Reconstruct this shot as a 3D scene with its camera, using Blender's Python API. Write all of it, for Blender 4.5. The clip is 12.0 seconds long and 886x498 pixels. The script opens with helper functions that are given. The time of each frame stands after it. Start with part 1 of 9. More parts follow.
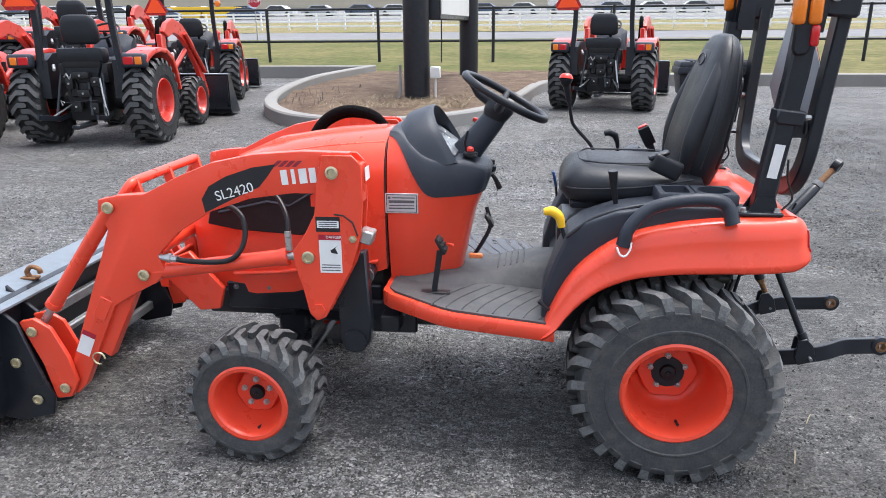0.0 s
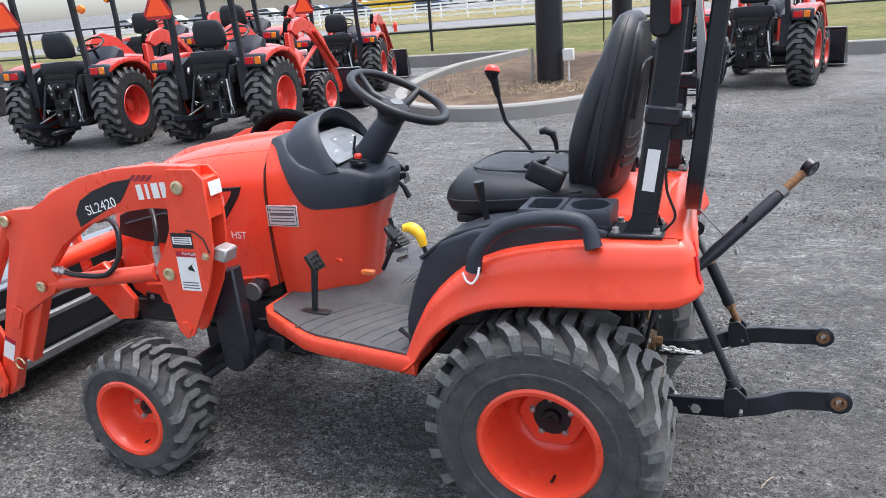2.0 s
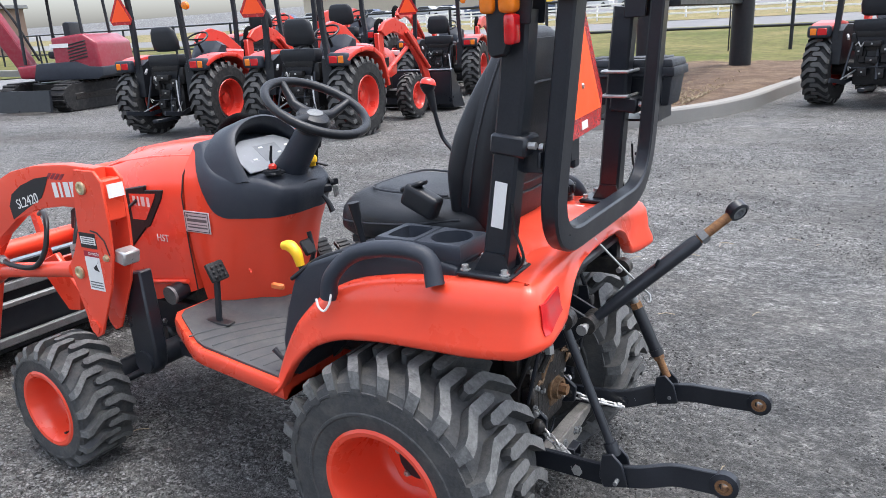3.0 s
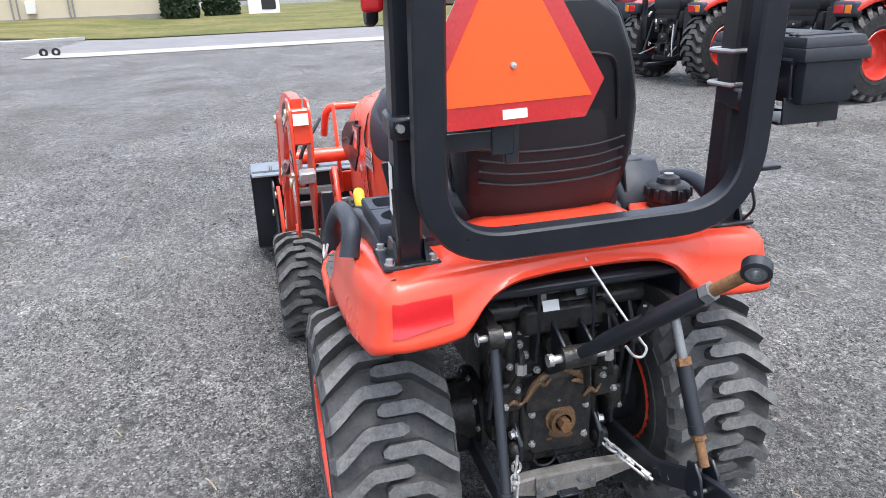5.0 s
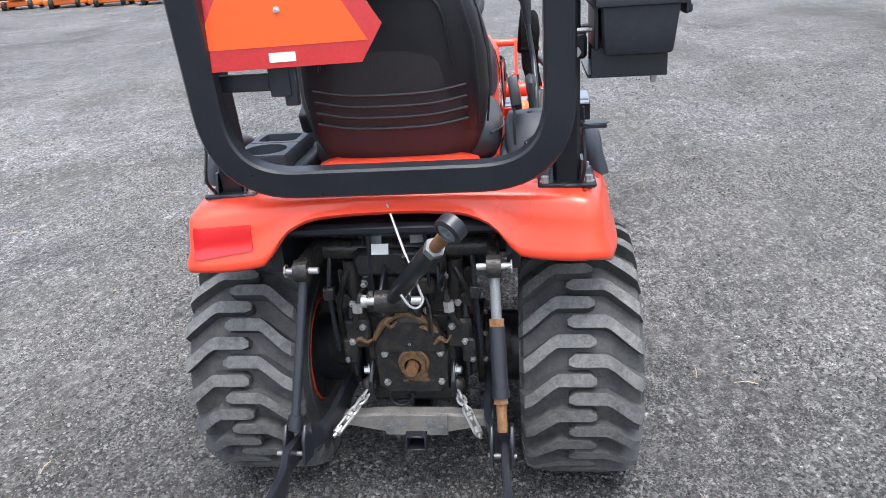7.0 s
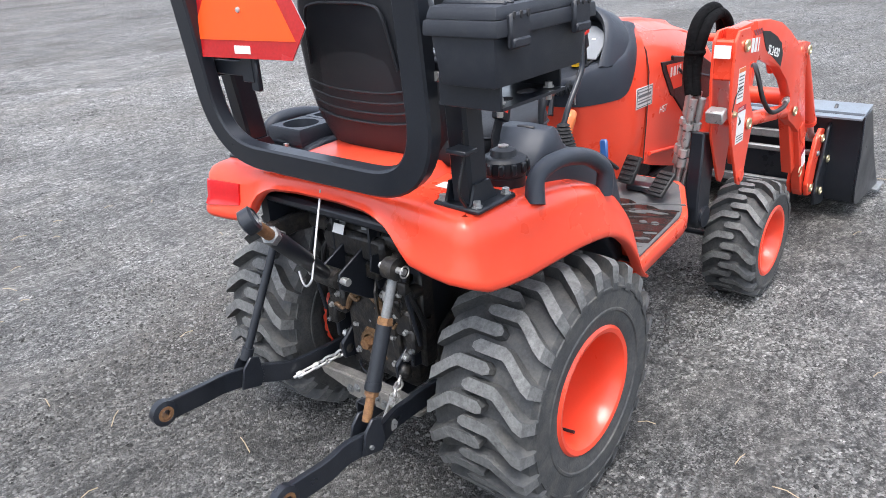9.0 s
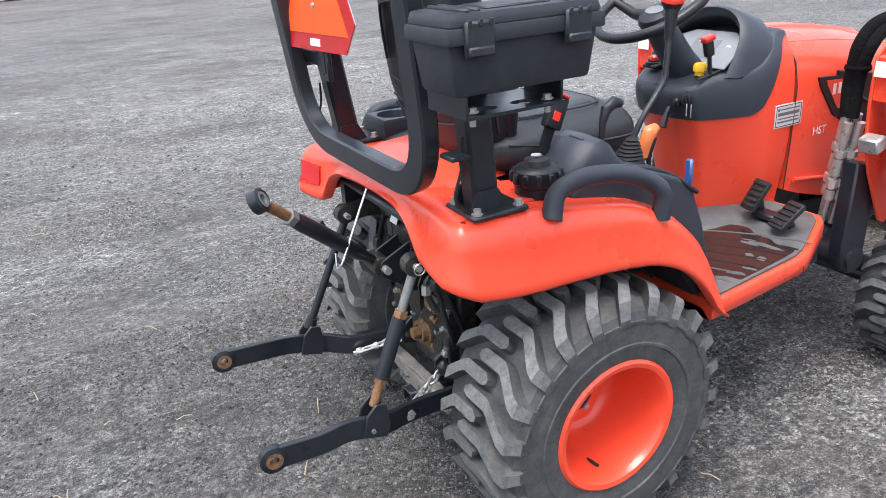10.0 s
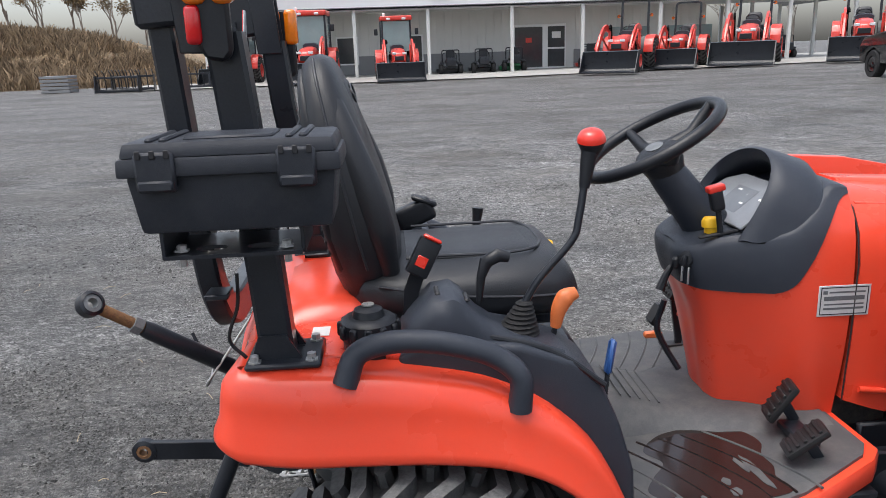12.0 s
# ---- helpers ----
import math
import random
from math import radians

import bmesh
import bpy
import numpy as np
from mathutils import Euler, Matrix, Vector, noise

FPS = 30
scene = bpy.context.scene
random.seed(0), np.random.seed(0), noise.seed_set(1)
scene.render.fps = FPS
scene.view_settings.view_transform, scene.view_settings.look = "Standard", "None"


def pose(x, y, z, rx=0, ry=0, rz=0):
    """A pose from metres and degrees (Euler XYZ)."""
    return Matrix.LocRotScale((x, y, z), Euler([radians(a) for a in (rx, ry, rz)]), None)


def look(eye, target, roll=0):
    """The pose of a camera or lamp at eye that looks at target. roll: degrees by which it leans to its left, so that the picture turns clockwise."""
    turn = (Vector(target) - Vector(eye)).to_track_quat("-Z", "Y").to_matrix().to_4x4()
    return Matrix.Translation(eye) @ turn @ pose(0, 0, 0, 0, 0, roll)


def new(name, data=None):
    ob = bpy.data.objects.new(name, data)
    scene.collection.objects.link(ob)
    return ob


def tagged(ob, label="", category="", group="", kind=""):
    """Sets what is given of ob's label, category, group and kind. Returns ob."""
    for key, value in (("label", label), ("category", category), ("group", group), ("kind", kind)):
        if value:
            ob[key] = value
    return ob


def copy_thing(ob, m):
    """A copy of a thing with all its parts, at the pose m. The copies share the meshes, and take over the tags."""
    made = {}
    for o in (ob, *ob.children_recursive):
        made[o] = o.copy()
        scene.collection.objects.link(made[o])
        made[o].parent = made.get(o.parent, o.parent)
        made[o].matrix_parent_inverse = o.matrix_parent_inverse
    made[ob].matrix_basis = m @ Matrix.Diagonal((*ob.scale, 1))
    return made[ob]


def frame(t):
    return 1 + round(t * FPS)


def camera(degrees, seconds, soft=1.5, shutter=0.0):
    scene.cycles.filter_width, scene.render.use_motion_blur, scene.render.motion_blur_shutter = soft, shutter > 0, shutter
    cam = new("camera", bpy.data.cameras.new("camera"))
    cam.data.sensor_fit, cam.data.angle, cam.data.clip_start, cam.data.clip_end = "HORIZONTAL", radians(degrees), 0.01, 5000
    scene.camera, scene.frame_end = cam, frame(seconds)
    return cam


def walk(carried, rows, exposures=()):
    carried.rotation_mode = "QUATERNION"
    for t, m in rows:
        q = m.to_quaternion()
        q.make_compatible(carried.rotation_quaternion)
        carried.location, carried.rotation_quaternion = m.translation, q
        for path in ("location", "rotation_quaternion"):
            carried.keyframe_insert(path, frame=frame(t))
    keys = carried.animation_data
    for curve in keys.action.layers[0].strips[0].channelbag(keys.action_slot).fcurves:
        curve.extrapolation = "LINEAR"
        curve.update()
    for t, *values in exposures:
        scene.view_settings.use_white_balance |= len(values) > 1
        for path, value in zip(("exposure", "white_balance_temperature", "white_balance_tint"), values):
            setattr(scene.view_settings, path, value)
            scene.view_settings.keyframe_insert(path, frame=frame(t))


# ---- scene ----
cam = camera(62.4, 12.0, soft=0.6)
PATH = [
    (0, (-0.449, -2.721, 1.454), (-0.705, -0.827, 0.865), -0.5),
    (0.3, (-0.329, -2.643, 1.459), (-0.651, -0.770, 0.836), -1.7),
    (0.5, (-0.271, -2.576, 1.449), (-0.584, -0.7, 0.828), -1.6),
    (0.7, (-0.194, -2.515, 1.457), (-0.543, -0.645, 0.840), -2.0),
    (1, (-0.093, -2.446, 1.457), (-0.519, -0.59, 0.845), -3.0),
    (1.2, (0.024, -2.409, 1.453), (-0.528, -0.583, 0.851), -3.8),
    (1.5, (0.209, -2.353, 1.46), (-0.479, -0.572, 0.864), -4.4),
    (1.7, (0.327, -2.297, 1.492), (-0.415, -0.548, 0.866), -4.8),
    (2, (0.469, -2.204, 1.444), (-0.276, -0.451, 0.833), -4.5),
    (2.2, (0.562, -2.112, 1.441), (-0.182, -0.359, 0.829), -3.5),
    (2.5, (0.72, -1.978, 1.449), (-0.095, -0.253, 0.849), -3.8),
    (2.8, (0.866, -1.871, 1.437), (-0.052, -0.195, 0.846), -4.0),
    (3, (1.0, -1.775, 1.428), (-0.031, -0.165, 0.841), -3.0),
    (3.2, (1.116, -1.693, 1.437), (-0.067, -0.193, 0.844), -3.3),
    (4.8, (1.643, -0.733, 1.417), (-0.169, -0.178, 0.779), -1.8),
    (5, (1.677, -0.653, 1.412), (-0.15, -0.181, 0.749), -2.4),
    (5.2, (1.713, -0.529, 1.401), (-0.118, -0.111, 0.715), -1.9),
    (5.5, (1.721, -0.416, 1.381), (-0.094, 0.03, 0.67), 0.1),
    (5.7, (1.738, -0.284, 1.399), (-0.086, 0.058, 0.655), 0.0),
    (6, (1.781, -0.167, 1.384), (-0.072, -0.023, 0.647), -2.8),
    (6.2, (1.798, -0.043, 1.406), (-0.046, -0.046, 0.630), -3.0),
    (6.5, (1.858, 0.075, 1.397), (0.009, -0.043, 0.644), -3.7),
    (6.7, (1.837, 0.169, 1.406), (0.002, -0.003, 0.629), -4.1),
    (7, (1.803, 0.319, 1.37), (-0.028, 0.068, 0.606), -4.3),
    (7.2, (1.776, 0.424, 1.379), (-0.033, 0.047, 0.613), -4.9),
    (8.8, (1.468, 1.255, 1.413), (-0.025, 0.193, 0.611), -2.4),
    (9, (1.396, 1.323, 1.414), (0.025, 0.103, 0.618), -3.8),
    (9.3, (1.279, 1.442, 1.427), (0.075, 0.054, 0.636), -2.5),
    (9.5, (1.194, 1.535, 1.421), (0.133, 0.03, 0.642), -1.6),
    (9.7, (1.126, 1.597, 1.431), (0.209, 0.003, 0.645), -2.5),
    (10, (0.988, 1.644, 1.411), (0.147, 0.007, 0.628), -4.0),
    (10.2, (0.876, 1.658, 1.403), (0.020, 0.034, 0.609), -2.1),
    (10.5, (0.702, 1.663, 1.403), (-0.141, 0.025, 0.625), 0.7),
    (10.7, (0.599, 1.674, 1.389), (-0.203, -0.011, 0.670), 0.5),
    (11, (0.44, 1.701, 1.421), (-0.189, -0.085, 0.777), -0.3),
    (11.2, (0.340, 1.732, 1.431), (-0.084, -0.151, 0.908), -0.4),
    (11.5, (0.227, 1.747, 1.465), (-0.015, -0.19, 1.033), -0.8),
    (11.7, (0.159, 1.729, 1.472), (-0.013, -0.215, 1.038), -1.2),
    (12, (0.025, 1.665, 1.407), (-0.108, -0.263, 0.89), -2.0),
]
walk(cam, [(t, look(eye, target, roll)) for t, eye, target, roll in PATH], [(0.0, 1.52, 6300, 10), (1.5, 1.52, 6300, 10), (3.0, 1.52, 6300, 10), (5.5, 1.70, 6300, 10), (10.5, 1.70, 6460, 10), (11.0, 1.66, 6480, 10), (11.5, 1.26, 6500, 10), (12.0, 1.00, 6500, 10)])

# ---- overcast daylight ----
world = bpy.data.worlds.new("overcast_sky")
scene.world = world
world.use_nodes = True
wt = world.node_tree
wt.nodes.clear()
w_out = wt.nodes.new("ShaderNodeOutputWorld")
w_bg = wt.nodes.new("ShaderNodeBackground")
w_sky = wt.nodes.new("ShaderNodeTexSky")
w_sky.sky_type = "NISHITA"
w_sky.sun_disc = False
w_sky.sun_elevation = radians(75)
w_sky.sun_rotation = radians(59)
w_sky.dust_density = 4.0
w_sky.air_density = 1.0
w_hs = wt.nodes.new("ShaderNodeHueSaturation")
w_hs.inputs["Saturation"].default_value = 0.55
w_bg.inputs["Strength"].default_value = 0.15
wt.links.new(w_sky.outputs[0], w_hs.inputs["Color"])
wt.links.new(w_hs.outputs[0], w_bg.inputs["Color"])
wt.links.new(w_bg.outputs[0], w_out.inputs["Surface"])

sun_data = bpy.data.lights.new("sun", "SUN")
sun_data.energy = 0.9
sun_data.angle = radians(32)
sun_data.color = (1.0, 1.0, 0.995)
sun = new("sun", sun_data)
sun.matrix_basis = look((2.0, 1.2, 9.0), (0, 0, 0))


# ---- materials ----
def node(nt, kind, **values):
    n = nt.nodes.new(kind)
    for key, value in values.items():
        n.inputs[key].default_value = value
    return n


def mat(name, color, rough=0.5, metal=0.0, coat=0.0, grain=300.0, vary=0.12, stain=(0.3, 0.28, 0.25), dirt=0.0,
        bump=0.0, bump_scale=None, patch=6.0, specular=0.5, rand=0.0):
    """A surface with fine grain, large soft variation, dust in patches and a fine relief."""
    m = bpy.data.materials.new(name)
    m.use_nodes = True
    nt = m.node_tree
    bsdf = nt.nodes["Principled BSDF"]
    bsdf.inputs["Metallic"].default_value = metal
    bsdf.inputs["Specular IOR Level"].default_value = specular if max(color) > 0.06 or rough < 0.3 else specular * 0.7
    bsdf.inputs["Coat Weight"].default_value = coat
    bsdf.inputs["Coat Roughness"].default_value = 0.12
    pos = nt.nodes.new("ShaderNodeTexCoord").outputs["Object"]
    big = node(nt, "ShaderNodeTexNoise", Scale=patch, Detail=5.0, Roughness=0.6)
    fine = node(nt, "ShaderNodeTexNoise", Scale=grain, Detail=2.0)
    nt.links.new(pos, big.inputs["Vector"])
    nt.links.new(pos, fine.inputs["Vector"])
    both = node(nt, "ShaderNodeMath")
    both.operation = "ADD"
    nt.links.new(big.outputs[0], both.inputs[0])
    nt.links.new(fine.outputs[0], both.inputs[1])
    rng = node(nt, "ShaderNodeMapRange", **{"From Min": 0.6, "From Max": 1.4, "To Min": 1 - vary, "To Max": 1 + vary})
    nt.links.new(both.outputs[0], rng.inputs["Value"])
    mul = nt.nodes.new("ShaderNodeVectorMath")
    mul.operation = "SCALE"
    mul.inputs[0].default_value = color
    nt.links.new(rng.outputs[0], mul.inputs["Scale"])
    out = mul.outputs[0]
    if rand:
        info = nt.nodes.new("ShaderNodeObjectInfo")
        r2 = node(nt, "ShaderNodeMapRange", **{"To Min": 1 - rand, "To Max": 1 + rand})
        nt.links.new(info.outputs["Random"], r2.inputs["Value"])
        m2 = nt.nodes.new("ShaderNodeVectorMath")
        m2.operation = "SCALE"
        nt.links.new(out, m2.inputs[0])
        nt.links.new(r2.outputs[0], m2.inputs["Scale"])
        out = m2.outputs[0]
    if dirt:
        d = node(nt, "ShaderNodeTexNoise", Scale=patch * 2.3, Detail=8.0, Roughness=0.7)
        nt.links.new(pos, d.inputs["Vector"])
        dr = node(nt, "ShaderNodeMapRange", **{"From Min": 0.45, "From Max": 0.75, "To Min": 0.0, "To Max": dirt})
        nt.links.new(d.outputs[0], dr.inputs["Value"])
        mix = nt.nodes.new("ShaderNodeMix")
        mix.data_type = "RGBA"
        mix.inputs["B"].default_value = (*stain, 1)
        nt.links.new(dr.outputs[0], mix.inputs["Factor"])
        nt.links.new(out, mix.inputs["A"])
        out = mix.outputs["Result"]
    nt.links.new(out, bsdf.inputs["Base Color"])
    rr = node(nt, "ShaderNodeMapRange", **{"From Min": 0.3, "From Max": 0.7, "To Min": max(rough - 0.07, 0.02), "To Max": min(rough + 0.09, 1)})
    nt.links.new(big.outputs[0], rr.inputs["Value"])
    nt.links.new(rr.outputs[0], bsdf.inputs["Roughness"])
    if bump:
        bn = node(nt, "ShaderNodeTexNoise", Scale=bump_scale or grain, Detail=3.0)
        nt.links.new(pos, bn.inputs["Vector"])
        b = node(nt, "ShaderNodeBump", Strength=1.0, Distance=bump)
        nt.links.new(bn.outputs[0], b.inputs["Height"])
        nt.links.new(b.outputs[0], bsdf.inputs["Normal"])
    return m


def lot_mask(nt, pos, scale, lo, hi, detail=6.0):
    n = node(nt, "ShaderNodeTexNoise", Scale=scale, Detail=detail, Roughness=0.62, Distortion=0.4)
    nt.links.new(pos, n.inputs["Vector"])
    r = node(nt, "ShaderNodeMapRange", **{"From Min": lo, "From Max": hi})
    r.interpolation_type = "SMOOTHSTEP"
    nt.links.new(n.outputs[0], r.inputs["Value"])
    return r.outputs[0]


def rgb_mix(nt, factor, a, b):
    x = nt.nodes.new("ShaderNodeMix")
    x.data_type = "RGBA"
    for key, v in (("Factor", factor), ("A", a), ("B", b)):
        if isinstance(v, tuple):
            x.inputs[key].default_value = (*v, 1)
        elif isinstance(v, float):
            x.inputs[key].default_value = v
        else:
            nt.links.new(v, x.inputs[key])
    return x.outputs["Result"]


def lot_tone(nt):
    """Ragged stretches of the lot round the tractor: two damp stains, one darker, one paler."""
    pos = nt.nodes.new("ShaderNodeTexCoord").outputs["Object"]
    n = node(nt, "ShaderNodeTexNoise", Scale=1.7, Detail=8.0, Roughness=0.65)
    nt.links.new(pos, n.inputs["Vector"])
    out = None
    # tone scales the gravel colour: below 1 darkens it, above 1 makes it paler
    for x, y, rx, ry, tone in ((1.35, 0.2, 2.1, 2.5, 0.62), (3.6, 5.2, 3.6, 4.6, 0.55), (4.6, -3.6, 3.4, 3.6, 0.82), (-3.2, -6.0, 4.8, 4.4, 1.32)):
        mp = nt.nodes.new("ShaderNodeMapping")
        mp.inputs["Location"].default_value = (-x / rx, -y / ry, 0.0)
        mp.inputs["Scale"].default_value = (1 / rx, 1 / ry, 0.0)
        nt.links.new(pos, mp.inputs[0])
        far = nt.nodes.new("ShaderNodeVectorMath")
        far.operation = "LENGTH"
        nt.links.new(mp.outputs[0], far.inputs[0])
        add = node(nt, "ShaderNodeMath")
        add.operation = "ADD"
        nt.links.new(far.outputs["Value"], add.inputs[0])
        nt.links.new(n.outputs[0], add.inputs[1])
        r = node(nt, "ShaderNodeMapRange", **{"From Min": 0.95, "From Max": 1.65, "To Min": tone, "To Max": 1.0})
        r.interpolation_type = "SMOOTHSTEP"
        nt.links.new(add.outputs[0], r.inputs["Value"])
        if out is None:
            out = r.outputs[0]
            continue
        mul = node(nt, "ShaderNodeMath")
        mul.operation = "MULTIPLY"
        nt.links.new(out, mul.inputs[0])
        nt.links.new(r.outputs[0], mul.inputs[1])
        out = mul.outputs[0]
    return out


def gravel_mat(name, dirt, damp, dark, light):
    """Packed grey-brown fines with patches of loose stone chips, damp in places."""
    m = bpy.data.materials.new(name)
    m.use_nodes = True
    nt = m.node_tree
    bsdf = nt.nodes["Principled BSDF"]
    bsdf.inputs["Roughness"].default_value = 0.68
    bsdf.inputs["Specular IOR Level"].default_value = 0.6
    pos = nt.nodes.new("ShaderNodeTexCoord").outputs["Object"]
    flat = nt.nodes.new("ShaderNodeMapping")
    flat.inputs["Scale"].default_value = (0.75, 1.25, 1.0)
    nt.links.new(pos, flat.inputs[0])
    tones, heights = [], []
    for scale in (200.0, 108.0):
        v = node(nt, "ShaderNodeTexVoronoi", Scale=scale, Randomness=1.0)
        nt.links.new(pos, v.inputs["Vector"])
        hue = nt.nodes.new("ShaderNodeSeparateColor")
        nt.links.new(v.outputs["Color"], hue.inputs[0])
        ramp = nt.nodes.new("ShaderNodeValToRGB")
        e = ramp.color_ramp.elements
        e[0].position, e[0].color = 0.0, (*dark, 1)
        e[1].position, e[1].color = 1.0, (*light, 1)
        e.new(0.6).color = tuple((a + b) * 0.42 for a, b in zip(dark, light)) + (1,)
        nt.links.new(hue.outputs[0], ramp.inputs[0])
        tones.append(ramp.outputs[0])
        heights.append(v.outputs["Distance"])
    coarse = lot_mask(nt, pos, 2.6, 0.47, 0.60)
    chips = rgb_mix(nt, coarse, tones[0], tones[1])
    grit = node(nt, "ShaderNodeTexNoise", Scale=240.0, Detail=3.0, Roughness=0.7)
    nt.links.new(pos, grit.inputs["Vector"])
    gr = node(nt, "ShaderNodeMapRange", **{"From Min": 0.3, "From Max": 0.7, "To Min": 0.60, "To Max": 1.40})
    nt.links.new(grit.outputs[0], gr.inputs["Value"])
    fines = nt.nodes.new("ShaderNodeVectorMath")
    fines.operation = "SCALE"
    fines.inputs[0].default_value = dirt
    nt.links.new(gr.outputs[0], fines.inputs["Scale"])
    loose_raw = lot_mask(nt, flat.outputs[0], 0.9, 0.36, 0.56, 9.0)
    lr = node(nt, "ShaderNodeMapRange", **{"To Min": 0.42})
    nt.links.new(loose_raw, lr.inputs["Value"])
    loose = lr.outputs[0]
    colour = rgb_mix(nt, loose, fines.outputs[0], chips)
    wet = lot_mask(nt, flat.outputs[0], 0.55, 0.49, 0.66, 7.0)
    damped = rgb_mix(nt, 0.62, colour, damp)
    colour = rgb_mix(nt, wet, colour, damped)
    streak = node(nt, "ShaderNodeTexNoise", Scale=0.45, Detail=12.0, Roughness=0.72, Distortion=0.5)
    nt.links.new(flat.outputs[0], streak.inputs["Vector"])
    sr = node(nt, "ShaderNodeMapRange", **{"From Min": 0.34, "From Max": 0.66, "To Min": 0.56, "To Max": 1.16})
    nt.links.new(streak.outputs[0], sr.inputs["Value"])
    sc = nt.nodes.new("ShaderNodeVectorMath")
    sc.operation = "SCALE"
    nt.links.new(colour, sc.inputs[0])
    both = node(nt, "ShaderNodeMath")
    both.operation = "MULTIPLY"
    nt.links.new(sr.outputs[0], both.inputs[0])
    worn = lot_tone(nt)
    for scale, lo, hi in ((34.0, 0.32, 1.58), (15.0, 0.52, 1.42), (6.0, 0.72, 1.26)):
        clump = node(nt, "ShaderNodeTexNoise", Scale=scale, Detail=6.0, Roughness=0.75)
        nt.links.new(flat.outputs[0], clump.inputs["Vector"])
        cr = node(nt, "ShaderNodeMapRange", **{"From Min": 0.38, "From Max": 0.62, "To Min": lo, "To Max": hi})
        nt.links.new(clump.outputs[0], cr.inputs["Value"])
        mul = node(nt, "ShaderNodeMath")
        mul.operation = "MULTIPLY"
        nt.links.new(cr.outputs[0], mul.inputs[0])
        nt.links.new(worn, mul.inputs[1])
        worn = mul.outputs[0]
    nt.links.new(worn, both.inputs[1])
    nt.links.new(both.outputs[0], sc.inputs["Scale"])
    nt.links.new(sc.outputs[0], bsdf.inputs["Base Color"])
    hm = nt.nodes.new("ShaderNodeMix")
    nt.links.new(coarse, hm.inputs["Factor"])
    nt.links.new(heights[0], hm.inputs["A"])
    nt.links.new(heights[1], hm.inputs["B"])
    b = node(nt, "ShaderNodeBump", Distance=0.011)
    b.invert = True
    nt.links.new(loose, b.inputs["Strength"])
    nt.links.new(hm.outputs["Result"], b.inputs["Height"])
    b2 = node(nt, "ShaderNodeBump", Strength=0.6, Distance=0.004)
    nt.links.new(grit.outputs[0], b2.inputs["Height"])
    nt.links.new(b.outputs[0], b2.inputs["Normal"])
    nt.links.new(b2.outputs[0], bsdf.inputs["Normal"])
    return m


def two_tone(name, a, b, scale, rough=0.9, bump=0.0, stretch=(1, 1, 1), lo=0.4, hi=0.62):
    """Two colours mixed by a noise, for lawns, soil and brush."""
    m = bpy.data.materials.new(name)
    m.use_nodes = True
    nt = m.node_tree
    bsdf = nt.nodes["Principled BSDF"]
    bsdf.inputs["Roughness"].default_value = rough
    bsdf.inputs["Specular IOR Level"].default_value = 0.2
    pos = nt.nodes.new("ShaderNodeTexCoord").outputs["Object"]
    mp = nt.nodes.new("ShaderNodeMapping")
    mp.inputs["Scale"].default_value = stretch
    nt.links.new(pos, mp.inputs[0])
    n1 = node(nt, "ShaderNodeTexNoise", Scale=scale, Detail=9.0, Roughness=0.68)
    n2 = node(nt, "ShaderNodeTexNoise", Scale=scale * 14, Detail=4.0, Roughness=0.7)
    nt.links.new(mp.outputs[0], n1.inputs["Vector"])
    nt.links.new(mp.outputs[0], n2.inputs["Vector"])
    r = node(nt, "ShaderNodeMapRange", **{"From Min": lo, "From Max": hi})
    nt.links.new(n1.outputs[0], r.inputs["Value"])
    mix = nt.nodes.new("ShaderNodeMix")
    mix.data_type = "RGBA"
    mix.inputs["A"].default_value = (*a, 1)
    mix.inputs["B"].default_value = (*b, 1)
    nt.links.new(r.outputs[0], mix.inputs["Factor"])
    r2 = node(nt, "ShaderNodeMapRange", **{"From Min": 0.3, "From Max": 0.7, "To Min": 0.6, "To Max": 1.4})
    nt.links.new(n2.outputs[0], r2.inputs["Value"])
    sc = nt.nodes.new("ShaderNodeVectorMath")
    sc.operation = "SCALE"
    nt.links.new(mix.outputs["Result"], sc.inputs[0])
    nt.links.new(r2.outputs[0], sc.inputs["Scale"])
    nt.links.new(sc.outputs[0], bsdf.inputs["Base Color"])
    if bump:
        b = node(nt, "ShaderNodeBump", Strength=1.0, Distance=bump)
        nt.links.new(n2.outputs[0], b.inputs["Height"])
        nt.links.new(b.outputs[0], bsdf.inputs["Normal"])
    return m


RED = mat("orange_red_paint", (0.78, 0.065, 0.029), 0.30, coat=0.30, specular=0.40, vary=0.05, grain=500, dirt=0.05, stain=(0.35, 0.2, 0.15), bump=0.0002, bump_scale=60)
RED_FAR = mat("tractor_red_paint", (0.58, 0.034, 0.020), 0.32, coat=0.3, vary=0.08, dirt=0.10, stain=(0.3, 0.2, 0.17))
MAROON = mat("maroon_paint", (0.25, 0.010, 0.028), 0.35, coat=0.3, vary=0.1, dirt=0.15)
ORANGE = mat("mower_orange_paint", (0.75, 0.16, 0.02), 0.4, coat=0.2, vary=0.1, dirt=0.15)
BLACK = mat("black_satin_paint", (0.013, 0.0155, 0.021), 0.33, coat=0.15, vary=0.3, dirt=0.10, stain=(0.07, 0.07, 0.07), bump=0.0002, bump_scale=200)
GREASY = mat("greasy_black_casting", (0.017, 0.017, 0.018), 0.33, vary=0.45, dirt=0.5, stain=(0.095, 0.078, 0.056), patch=16, bump=0.002, bump_scale=90)
GREASY_FAR = mat("dark_greasy_casting", (0.012, 0.012, 0.013), 0.4, vary=0.4, dirt=0.18, stain=(0.07, 0.06, 0.05), patch=12)
